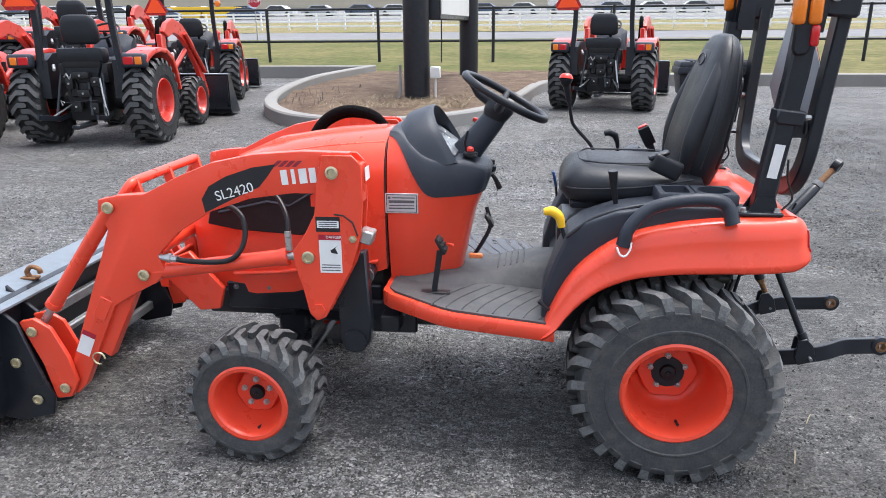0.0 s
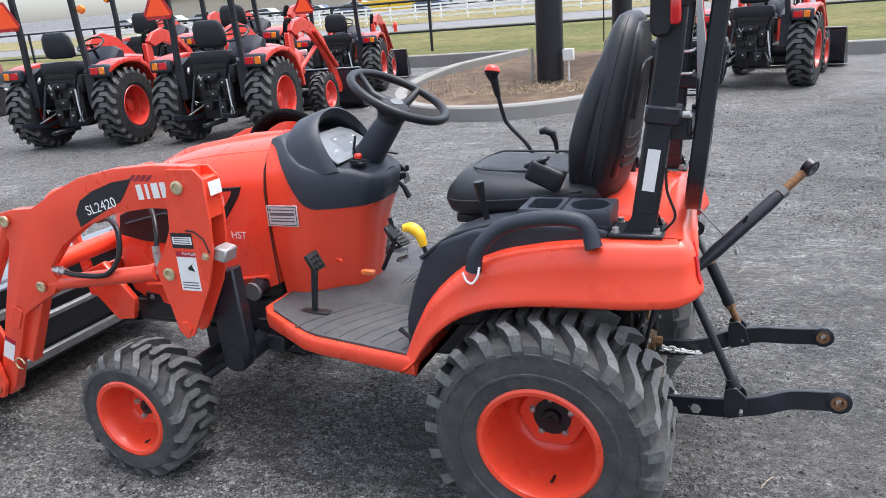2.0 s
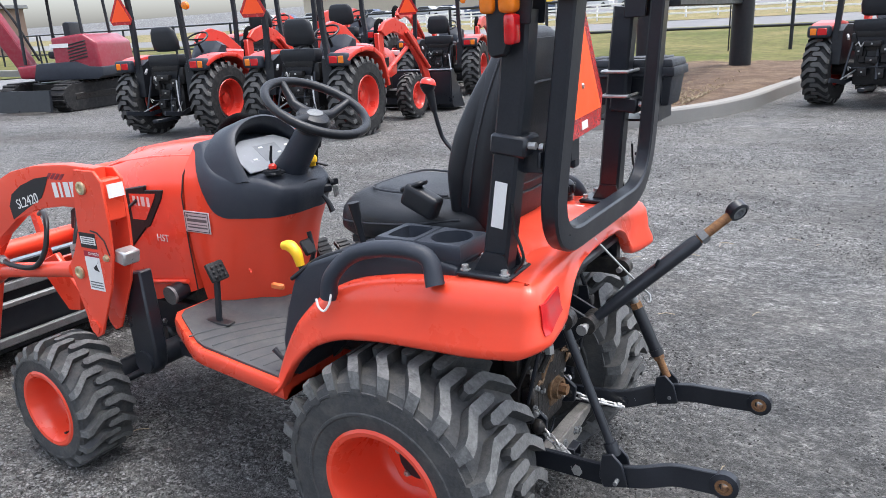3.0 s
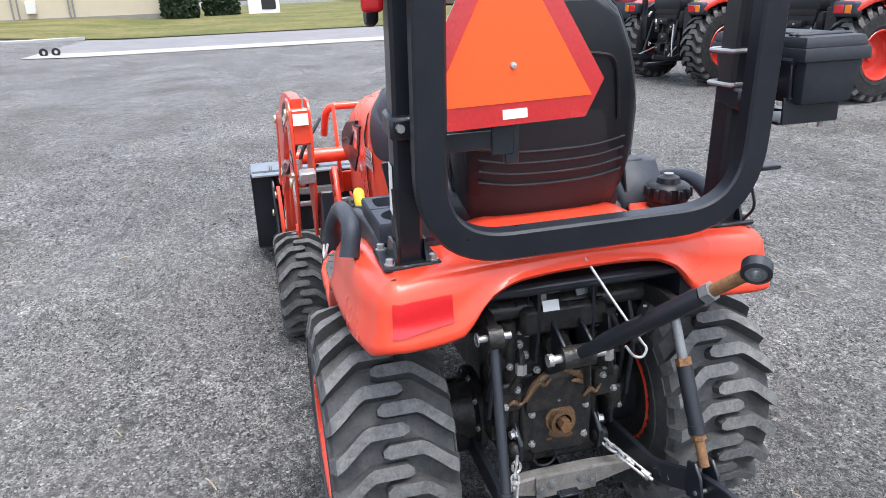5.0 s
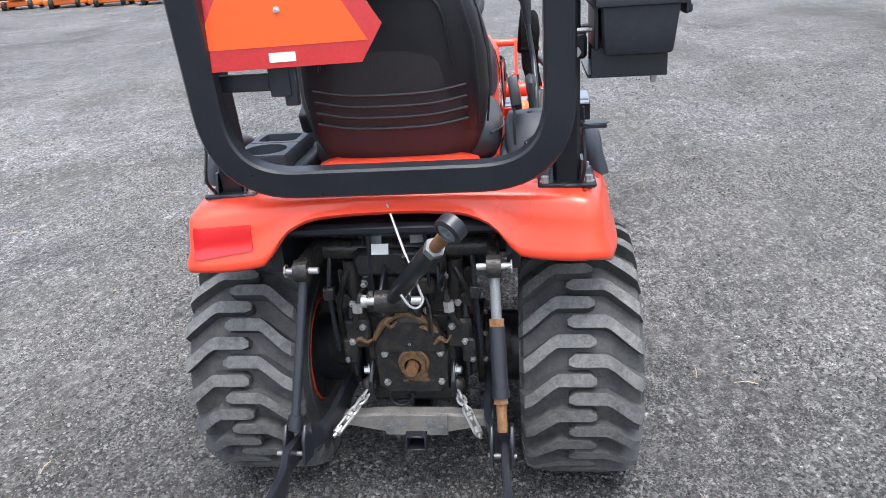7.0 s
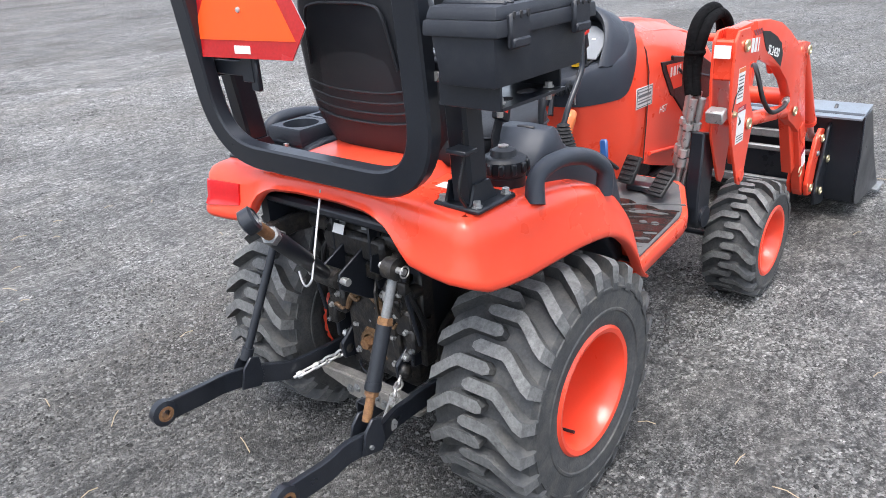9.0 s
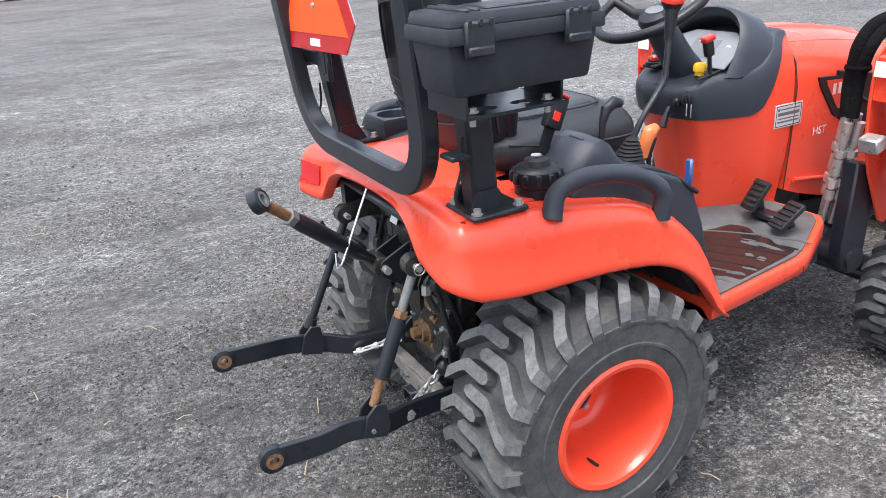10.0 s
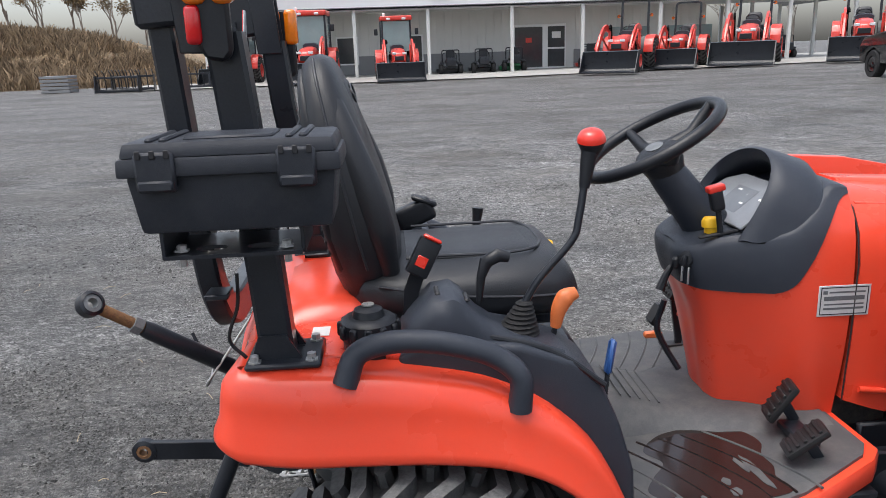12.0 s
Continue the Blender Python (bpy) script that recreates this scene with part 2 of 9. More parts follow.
PLASTIC = mat("dark_grey_plastic", (0.026, 0.031, 0.042), 0.44, vary=0.12, grain=900, bump=0.0004, bump_scale=900, dirt=0.08, stain=(0.12, 0.12, 0.12))
PLASTIC_BLACK = mat("black_plastic", (0.010, 0.0115, 0.015), 0.38, vary=0.15, bump=0.0003, bump_scale=800, dirt=0.08, stain=(0.1, 0.1, 0.1))
SEAM = mat("vinyl_seam", (0.030, 0.032, 0.038), 0.45, vary=0.1)
TOOLBOX = mat("toolbox_plastic", (0.018, 0.021, 0.028), 0.48, vary=0.15, bump=0.0004, bump_scale=700, dirt=0.15, stain=(0.09, 0.09, 0.09), patch=12)
VINYL = mat("black_vinyl", (0.018, 0.020, 0.024), 0.42, vary=0.12, bump=0.0006, bump_scale=420, dirt=0.06, stain=(0.09, 0.09, 0.09))
RUBBER = mat("tyre_rubber", (0.050, 0.052, 0.054), 0.66, vary=0.3, grain=120, dirt=0.65, stain=(0.125, 0.120, 0.106), patch=9, bump=0.0012, bump_scale=160)
LUG_FAR = mat("far_lug_rubber", (0.075, 0.075, 0.074), 0.75, vary=0.3, dirt=0.5, stain=(0.12, 0.115, 0.11), patch=6)
LUG = mat("worn_lug_rubber", (0.135, 0.137, 0.135), 0.75, vary=0.3, grain=150, dirt=0.85, stain=(0.035, 0.036, 0.036), patch=17, bump=0.002, bump_scale=110)
RUBBER_FAR = mat("far_tyre_rubber", (0.014, 0.014, 0.015), 0.75, vary=0.25, dirt=0.4, stain=(0.09, 0.087, 0.08), patch=5)
MAT_RUBBER = mat("grey_floor_mat", (0.056, 0.058, 0.062), 0.62, vary=0.2, dirt=0.5, stain=(0.145, 0.138, 0.127), patch=7, bump=0.0005)
MAT_WET = mat("wet_floor_mat", (0.018, 0.012, 0.011), 0.12, vary=0.3, dirt=0.25, stain=(0.05, 0.04, 0.04), patch=12)
STEEL = mat("zinc_steel", (0.44, 0.44, 0.435), 0.32, metal=0.6, vary=0.2, dirt=0.3, patch=40)
GOLD = mat("yellow_zinc", (0.62, 0.55, 0.36), 0.35, metal=0.8, vary=0.2, dirt=0.25, patch=40)
RUST = mat("rusty_steel", (0.17, 0.085, 0.04), 0.75, metal=0.2, vary=0.45, dirt=0.6, stain=(0.35, 0.19, 0.06), patch=40, bump=0.001, bump_scale=200)
GREASE = mat("brown_grease", (0.15, 0.085, 0.04), 0.5, vary=0.5, dirt=0.6, stain=(0.02, 0.017, 0.015), patch=35, bump=0.003, bump_scale=120)
WORN = mat("worn_grey_steel", (0.19, 0.20, 0.205), 0.5, metal=0.4, vary=0.3, dirt=0.5, stain=(0.07, 0.06, 0.055), patch=10)
DRAWBAR = mat("dirty_worn_steel", (0.20, 0.19, 0.175), 0.6, metal=0.15, vary=0.35, dirt=0.6, stain=(0.04, 0.034, 0.028), patch=14, bump=0.001, bump_scale=120)
BUCKET_GREY = mat("bucket_top_grey", (0.17, 0.20, 0.23), 0.45, metal=0.2, vary=0.2, dirt=0.35, stain=(0.09, 0.085, 0.08), patch=8)
WHITE = mat("white_label", (0.75, 0.75, 0.73), 0.5, vary=0.05, dirt=0.1)
WHITE_PAINT = mat("white_paint", (0.80, 0.80, 0.78), 0.6, vary=0.06, dirt=0.12, stain=(0.5, 0.48, 0.44))
SILVER_LABEL = mat("silver_label", (0.56, 0.57, 0.56), 0.35, metal=0.15, vary=0.1)
PRINT = mat("faded_print", (0.10, 0.105, 0.11), 0.5, vary=0.5, grain=420)
INK = mat("label_ink", (0.02, 0.02, 0.022), 0.5, vary=0.1)
INK_RED = mat("label_red", (0.36, 0.010, 0.030), 0.5, vary=0.1)
YELLOW = mat("yellow_plastic", (0.85, 0.48, 0.015), 0.4, vary=0.06)
ORANGE_GRIP = mat("orange_plastic", (0.70, 0.175, 0.05), 0.4, vary=0.06)
BLUE = mat("blue_plastic", (0.02, 0.07, 0.22), 0.4, vary=0.06)
RED_KNOB = mat("red_plastic", (0.70, 0.03, 0.015), 0.3, coat=0.4, vary=0.05)
SMV_ORANGE = mat("fluorescent_orange", (1.0, 0.080, 0.003), 0.5, vary=0.03)
SIGN_BACK = mat("grey_sign_metal", (0.42, 0.46, 0.48), 0.4, metal=0.1, vary=0.08, dirt=0.1, patch=12)
SMV_RED = mat("reflective_red", (0.42, 0.012, 0.015), 0.25, coat=0.3, vary=0.2, grain=150)
LENS_RED = mat("red_lamp_lens", (0.52, 0.005, 0.009), 0.15, coat=0.6, vary=0.08, grain=120)
LENS_AMBER = mat("amber_lamp_lens", (0.80, 0.20, 0.01), 0.15, coat=0.6, vary=0.08, grain=120)
LENS_CLEAR = mat("clear_lamp_lens", (0.62, 0.63, 0.64), 0.1, coat=0.6, vary=0.1)
GAUGE_DIM = mat("gauge_face_grey", (0.15, 0.16, 0.17), 0.2, coat=0.2, vary=0.15, patch=22)
GAUGE = mat("gauge_window", (0.21, 0.22, 0.235), 0.2, coat=0.2, vary=0.12, patch=22)
HOSE_SLEEVE = mat("black_woven_sleeve", (0.0035, 0.0035, 0.004), 0.95, vary=0.4, bump=0.006, bump_scale=70, specular=0.15)
BOOT = mat("matt_boot_rubber", (0.010, 0.010, 0.011), 0.75, vary=0.2)
RUBBER_HOSE = mat("black_rubber_hose", (0.014, 0.014, 0.015), 0.4, vary=0.15)
CONCRETE = mat("concrete", (0.215, 0.21, 0.197), 0.85, vary=0.15, grain=60, dirt=0.5, stain=(0.22, 0.20, 0.18), patch=1.6, bump=0.002, bump_scale=70)
APRON = mat("pale_concrete_apron", (0.31, 0.305, 0.29), 0.85, vary=0.15, dirt=0.35, stain=(0.33, 0.32, 0.3), patch=0.8)
GUTTER = mat("grey_gutter_concrete", (0.28, 0.275, 0.26), 0.85, vary=0.12, dirt=0.4, stain=(0.2, 0.19, 0.18), patch=0.9)
ASPHALT = mat("worn_asphalt", (0.135, 0.135, 0.14), 0.85, vary=0.12, grain=30, dirt=0.5, stain=(0.245, 0.24, 0.236), patch=0.35)
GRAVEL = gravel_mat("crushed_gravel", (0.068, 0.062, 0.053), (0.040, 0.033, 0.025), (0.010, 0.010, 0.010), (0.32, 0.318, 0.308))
GRASS = two_tone("autumn_lawn", (0.068, 0.078, 0.017), (0.140, 0.120, 0.046), 0.22, bump=0.02)
DRY_GRASS = two_tone("dry_verge_grass", (0.215, 0.17, 0.092), (0.13, 0.13, 0.046), 0.5, bump=0.03)
BRUSH = two_tone("dry_hillside_brush", (0.30, 0.22, 0.14), (0.14, 0.11, 0.07), 0.45, bump=0.15)
SOIL = two_tone("mulched_soil", (0.085, 0.055, 0.039), (0.155, 0.110, 0.074), 2.2, bump=0.02)
STRAW = mat("dry_straw", (0.33, 0.27, 0.18), 0.8, vary=0.3)
SIDING = mat("pale_metal_siding", (0.60, 0.60, 0.575), 0.5, vary=0.04, dirt=0.12, patch=0.5)
SIDING_WHITE = mat("white_metal_fascia", (0.74, 0.75, 0.745), 0.5, vary=0.03, dirt=0.08, patch=0.4)
WAINSCOT = mat("grey_wainscot", (0.20, 0.205, 0.21), 0.6, vary=0.08)
BRICK = mat("brown_brick", (0.17, 0.115, 0.09), 0.85, vary=0.15, dirt=0.3, stain=(0.12, 0.10, 0.09), patch=0.8)
BEIGE = mat("beige_block_wall", (0.48, 0.42, 0.32), 0.8, vary=0.06, dirt=0.2, patch=0.6)
DARK_GLASS = mat("dark_window_glass", (0.05, 0.055, 0.06), 0.06, coat=0.5, vary=0.2)
CAB_GLASS = mat("cab_glass", (0.22, 0.30, 0.30), 0.05, coat=0.5, vary=0.15, patch=2)
SIGN_RED = mat("dark_red_sign_face", (0.24, 0.012, 0.03), 0.5, vary=0.08)
TRUCK_BLACK = mat("black_car_paint", (0.009, 0.009, 0.010), 0.12, coat=0.8, vary=0.2)
BARK = mat("bark", (0.19, 0.16, 0.135), 0.9, vary=0.3)
LEAF_BROWN = mat("brown_leaves", (0.16, 0.11, 0.055), 0.8, vary=0.4, grain=20)
HEDGE = mat("dark_evergreen", (0.022, 0.038, 0.016), 0.8, vary=0.5, grain=30)
STRIP_YELLOW = mat("yellow_equipment_paint", (0.70, 0.44, 0.02), 0.5, vary=0.1)
GREEN = mat("green_equipment_paint", (0.02, 0.15, 0.06), 0.4, vary=0.1)
CAR_PAINTS = [mat("silver_car_paint", (0.35, 0.36, 0.38), 0.3, vary=0.05), mat("blue_car_paint", (0.05, 0.07, 0.12), 0.3, vary=0.05), mat("white_car_paint", (0.6, 0.6, 0.6), 0.3, vary=0.05)]


# ---- mesh tools ----
class Shape:
    """Gathers vertices and faces of one mesh."""

    def __init__(self):
        self.v, self.f = [], []

    def add(self, verts, faces):
        base = len(self.v)
        self.v += [tuple(p) for p in verts]
        self.f += [tuple(i + base for i in face) for face in faces]
        return self

    def add_bm(self, bm):
        bm.verts.index_update()
        self.add([v.co[:] for v in bm.verts], [[v.index for v in f.verts] for f in bm.faces])
        bm.free()
        return self

    def box(self, center, size, bev=0.0, m=None, seg=1):
        bm = bmesh.new()
        bmesh.ops.create_cube(bm, size=1.0)
        bmesh.ops.scale(bm, vec=size, verts=bm.verts)
        if bev:
            bmesh.ops.bevel(bm, geom=bm.edges[:], offset=min(bev, min(size) * 0.45), segments=seg, affect="EDGES", profile=0.6)
        if m is not None:
            bmesh.ops.transform(bm, matrix=m.to_3x3().to_4x4(), verts=bm.verts)
        bmesh.ops.translate(bm, vec=center, verts=bm.verts)
        return self.add_bm(bm)

    def prism(self, pts, lo, hi, axis="y", bev=0.0, seg=1, m=None):
        """A flat outline pushed along an axis; pts lie in the other two axes, in their order."""
        put = {"x": lambda p, h: (h, p[0], p[1]), "y": lambda p, h: (p[0], h, p[1]), "z": lambda p, h: (p[0], p[1], h)}[axis]
        bm = bmesh.new()
        a = [bm.verts.new(put(p, lo)) for p in pts]
        b = [bm.verts.new(put(p, hi)) for p in pts]
        n = len(pts)
        bm.faces.new(a)
        bm.faces.new(b[::-1])
        for i in range(n):
            bm.faces.new((a[i], b[i], b[(i + 1) % n], a[(i + 1) % n]))
        bmesh.ops.recalc_face_normals(bm, faces=bm.faces[:])
        if bev:
            bmesh.ops.bevel(bm, geom=bm.edges[:], offset=bev, segments=seg, affect="EDGES", profile=0.6, clamp_overlap=True)
        if m is not None:
            bmesh.ops.transform(bm, matrix=m, verts=bm.verts)
        return self.add_bm(bm)

    def rings(self, rings, closed=True, caps=True):
        """Skins a row of rings, each a list of the same number of points."""
        n = len(rings[0])
        verts = [p for ring in rings for p in ring]
        faces = []
        for i in range(len(rings) - 1):
            for j in range(n if closed else n - 1):
                k = (j + 1) % n
                faces.append((i * n + j, i * n + k, (i + 1) * n + k, (i + 1) * n + j))
        if caps and closed:
            faces.append(tuple(range(n - 1, -1, -1)))
            faces.append(tuple((len(rings) - 1) * n + j for j in range(n)))
        return self.add(verts, faces)

    def tube(self, path, radius, n=10, caps=True, flat=None, up=None, smooth=0):
        """A pipe along points. radius: one number or one a point. flat: (width, height) for a square section."""
        pts = [Vector(p) for p in path]
        if smooth:
            pts = rounded(pts, smooth)
        rads = radius if isinstance(radius, (list, tuple)) else [radius] * len(pts)
        if len(rads) != len(pts):
            rads = list(np.interp(np.linspace(0, 1, len(pts)), np.linspace(0, 1, len(rads)), rads))
        rings = []
        side = None
        for i, p in enumerate(pts):
            d = (pts[min(i + 1, len(pts) - 1)] - pts[max(i - 1, 0)]).normalized()
            if side is None:
                ref = Vector(up) if up else (Vector((0, 0, 1)) if abs(d.z) < 0.9 else Vector((0, 1, 0)))
                side = d.cross(ref).normalized()
            else:
                side = (side - d * side.dot(d)).normalized()
            top = side.cross(d).normalized()
            if flat:
                w, h = flat[0] / 2, flat[1] / 2
                c = min(w, h) * 0.25
                corner = [(w, h - c), (w - c, h), (-w + c, h), (-w, h - c), (-w, -h + c), (-w + c, -h), (w - c, -h), (w, -h + c)]
                rings.append([p + side * a + top * b for a, b in corner])
            else:
                rings.append([p + side * (rads[i] * math.cos(t)) + top * (rads[i] * math.sin(t)) for t in np.linspace(0, 2 * math.pi, n, endpoint=False)])
        return self.rings(rings, caps=caps)

    def cyl(self, a, b, r, n=14, r2=None):
        return self.tube([a, b], [r, r if r2 is None else r2], n)

    def turn(self, profile, center, axis="y", n=32, m=None):
        """A profile of (radius, height along the axis) turned round; closed along its ends only if the radius is 0."""
        rings = []
        for r, h in profile:
            ring = []
            for t in np.linspace(0, 2 * math.pi, n, endpoint=False):
                c, s = r * math.cos(t), r * math.sin(t)
                p = {"y": (c, h, s), "z": (c, s, h), "x": (h, c, s)}[axis]
                q = Vector(p) if m is None else m.to_3x3() @ Vector(p)
                ring.append(tuple(q + Vector(center)))
            rings.append(ring)
        return self.rings(rings, caps=False)

    def ball(self, center, size, n=12, m=None):
        bm = bmesh.new()
        bmesh.ops.create_uvsphere(bm, u_segments=n, v_segments=max(n // 2 + 1, 5), radius=1.0)
        bmesh.ops.scale(bm, vec=size if hasattr(size, "__len__") else (size,) * 3, verts=bm.verts)
        if m is not None:
            bmesh.ops.transform(bm, matrix=m.to_3x3().to_4x4(), verts=bm.verts)
        bmesh.ops.translate(bm, vec=center, verts=bm.verts)
        return self.add_bm(bm)

    def moved(self, m):
        self.v = [tuple(m @ Vector(p)) for p in self.v]
        return self

    def mirrored(self):
        """The same on the other side of the plane y = 0."""
        s = Shape()
        s.v = [(x, -y, z) for x, y, z in self.v]
        s.f = [f[::-1] for f in self.f]
        return s

    def mesh(self, name, material, sharp=38, smooth=True):
        me = bpy.data.meshes.new(name)
        me.from_pydata(self.v, [], self.f)
        me.materials.append(material)
        if smooth:
            me.polygons.foreach_set("use_smooth", [True] * len(me.polygons))
            me.set_sharp_from_angle(angle=radians(sharp))
        me.update()
        return me


def rounded(pts, r, n=6):
    """Points of a line with its corners rounded off to a radius."""
    out = [pts[0]]
    for a, b, c in zip(pts, pts[1:], pts[2:]):
        u, w = (a - b), (c - b)
        k = min(r, u.length * 0.49, w.length * 0.49)
        p, q = b + u.normalized() * k, b + w.normalized() * k
        out += [p.lerp(b, t).lerp(b.lerp(q, t), t) for t in np.linspace(0, 1, n)]
    return out + [pts[-1]]


def spline(pts, n=8):
    """A smooth line through points (Catmull-Rom)."""
    p = [Vector(q) for q in pts]
    p = [2 * p[0] - p[1], *p, 2 * p[-1] - p[-2]]
    out = []
    for a, b, c, d in zip(p, p[1:], p[2:], p[3:]):
        for t in np.linspace(0, 1, n, endpoint=False):
            out.append(0.5 * (2 * b + (c - a) * t + (2 * a - 5 * b + 4 * c - d) * t * t + (3 * b - a - 3 * c + d) * t**3))
    return out + [p[-2]]


def curve1(x, xs, ys):
    """Smooth values between given ones."""
    xs, ys = np.array(xs, float), np.array(ys, float)
    i = int(np.clip(np.searchsorted(xs, x) - 1, 0, len(xs) - 2))
    m = np.gradient(ys, xs)
    h = xs[i + 1] - xs[i]
    t = float(np.clip((x - xs[i]) / h, 0, 1))
    return float((2 * t**3 - 3 * t**2 + 1) * ys[i] + (t**3 - 2 * t**2 + t) * h * m[i] + (-2 * t**3 + 3 * t**2) * ys[i + 1] + (t**3 - t**2) * h * m[i + 1])


def thing(name, at=(0, 0, 0), label="", category="", group="", kind=""):
    ob = new(name)
    ob.empty_display_size = 0.1
    ob.location = at
    return tagged(ob, label, category, group, kind)


def part(name, shape, material, parent=None, label="", sharp=38, smooth=True):
    """One mesh; under a thing or a part where parent is given. A thing's own place is taken off."""
    ob = new(name, shape.mesh(name, material, sharp, smooth) if isinstance(shape, Shape) else shape)
    if parent is not None:
        ob.parent = parent
        root = parent
        while root.parent is not None:
            root = root.parent
        if parent is root:
            ob.matrix_parent_inverse = Matrix.Translation(-root.location)
    return tagged(ob, label)


def letters(text, size, material, name, parent, m, depth=0.0006):
    """Words in the built-in font, as a mesh on a surface. m takes x along the words, y up, z out."""
    cu = bpy.data.curves.new(name, "FONT")
    cu.body, cu.size, cu.extrude, cu.align_x, cu.align_y = text, size, depth, "CENTER", "CENTER"
    ob = new(name, cu)
    me = bpy.data.meshes.new_from_object(ob.evaluated_get(bpy.context.evaluated_depsgraph_get()))
    bpy.data.objects.remove(ob)
    me.transform(m)
    me.materials.clear()
    me.materials.append(material)
    return part(name, me, material, parent)


def facing(at, out, up=(0, 0, 1)):
    """A pose whose z points out of a surface and whose y points up along it."""
    z = Vector(out).normalized()
    x = Vector(up).cross(z).normalized()
    y = z.cross(x)
    return Matrix.Translation(at) @ Matrix((x, y, z)).transposed().to_4x4()


def plate(w, h, t, m, bev=0.0):
    """A thin plate lying on a surface at a pose from facing()."""
    s = Shape().box((0, 0, t / 2), (w, h, t), bev)
    return s.moved(m)


# ---- ground ----
def ease(v, a, b):
    t = min(max((v - a) / (b - a), 0.0), 1.0)
    return t * t * (3 - 2 * t)


def ground_z(x, y):
    """The lie of the land: level round the tractor, rising gently away from it."""
    z = 0.0
    if y > 19:
        z += 0.022 * (y - 19) * ease(y, 19, 30) + 0.022 * max(y - 62, 0)
    if y < -5:
        z += 0.011 * min(-y - 5, 27) * ease(-y, 5, 9) + 0.010 * min(max(-x - 4, 0), 25) * ease(-y, 5, 12)
    if x < -36:
        z += 0.008 * min(-x - 36, 60)
    return z


def draped(name, outline, step, dz, material):
    """A sheet over a rectangle (x0, y0, x1, y1) that follows the land."""
    x0, y0, x1, y1 = outline
    nx, ny = max(int((x1 - x0) / step), 1) + 1, max(int((y1 - y0) / step), 1) + 1
    xs, ys = np.linspace(x0, x1, nx), np.linspace(y0, y1, ny)
    s = Shape()
    s.add([(x, y, ground_z(x, y) + dz) for y in ys for x in xs],
          [(j * nx + i, j * nx + i + 1, (j + 1) * nx + i + 1, (j + 1) * nx + i) for j in range(ny - 1) for i in range(nx - 1)])
    return part(name, s, material)


def spread(far, near, n):
    t = np.linspace(-1, 1, n)
    return np.sinh(t * math.asinh(far / near)) * near


gx = spread(900, 6, 121)
gs = Shape()
gs.add([(x, y, ground_z(x, y) + 0.012 * noise.noise((x * 0.6, y * 0.6, 0)) * (1 if math.hypot(x, y) > 1.6 else 0.4)) for y in gx for x in gx],
       [(j * 121 + i, j * 121 + i + 1, (j + 1) * 121 + i + 1, (j + 1) * 121 + i) for j in range(120) for i in range(120)])
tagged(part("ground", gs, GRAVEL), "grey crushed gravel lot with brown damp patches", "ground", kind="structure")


def stones(name, count, area, sizes, seed, bare=(0, 0, 0, 0)):
    """Loose stones, many small lumps in one mesh; none inside the bare rectangle."""
    rng = np.random.default_rng(seed)
    base = np.array([(1, 0, 0), (-1, 0, 0), (0, 1, 0), (0, -1, 0), (0, 0, 1)], float)
    tri = np.array([(0, 2, 4), (2, 1, 4), (1, 3, 4), (3, 0, 4)])
    x0, y0, x1, y1 = area
    px, py = rng.uniform(x0, x1, count * 2), rng.uniform(y0, y1, count * 2)
    lies = np.array([noise.noise((a * 1.1, b * 1.6, seed)) + 0.5 * noise.noise((a * 4, b * 4, seed)) for a, b in zip(px, py)])
    lies -= 0.17 * np.maximum(np.maximum(np.abs(px + 0.4), np.abs(py)) - 4.2, 0)
    lies[(px > bare[0]) & (px < bare[2]) & (py > bare[1]) & (py < bare[3])] = -9
    keep = np.argsort(-(lies + rng.normal(0, 0.28, count * 2)))[:count]
    keep.sort()
    px, py = px[keep], py[keep]
    size = sizes[0] + (sizes[1] - sizes[0]) * rng.random(count) ** 2.2
    shape = base[None] * (1 + rng.uniform(-0.35, 0.35, (count, 5, 3))) * rng.uniform(0.6, 1.3, (count, 1, 3)) + rng.uniform(-0.25, 0.25, (count, 5, 3))
    a = rng.uniform(0, 2 * np.pi, count)
    c, s = np.cos(a)[:, None], np.sin(a)[:, None]
    x, y, z = shape[..., 0] * c - shape[..., 1] * s, shape[..., 0] * s + shape[..., 1] * c, shape[..., 2] * 0.7
    verts = np.stack([x, y, z], -1) * size[:, None, None] / 2
    verts += np.stack([px, py, size * 0.08], -1)[:, None]
    faces = (tri[None] + 5 * np.arange(count)[:, None, None]).reshape(-1, 3)
    me = bpy.data.meshes.new(name)
    me.from_pydata(verts.reshape(-1, 3).tolist(), [], faces.tolist())
    me.materials.append(STONE_MIX)
    return part(name, me, STONE_MIX)


def island_mat(name, dark, light):
    """Each loose piece takes its own tone."""
    m = bpy.data.materials.new(name)
    m.use_nodes = True
    nt = m.node_tree
    b = nt.nodes["Principled BSDF"]
    b.inputs["Roughness"].default_value = 0.85
    b.inputs["Specular IOR Level"].default_value = 0.3
    geo = nt.nodes.new("ShaderNodeNewGeometry")
    ramp = nt.nodes.new("ShaderNodeValToRGB")
    ramp.color_ramp.elements[0].color = (*dark, 1)
    ramp.color_ramp.elements[1].color = (*light, 1)
    nt.links.new(geo.outputs["Random Per Island"], ramp.inputs[0])
    sc = nt.nodes.new("ShaderNodeVectorMath")
    sc.operation = "SCALE"
    nt.links.new(ramp.outputs[0], sc.inputs[0])
    nt.links.new(lot_tone(nt), sc.inputs["Scale"])
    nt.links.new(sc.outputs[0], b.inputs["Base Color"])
    return m


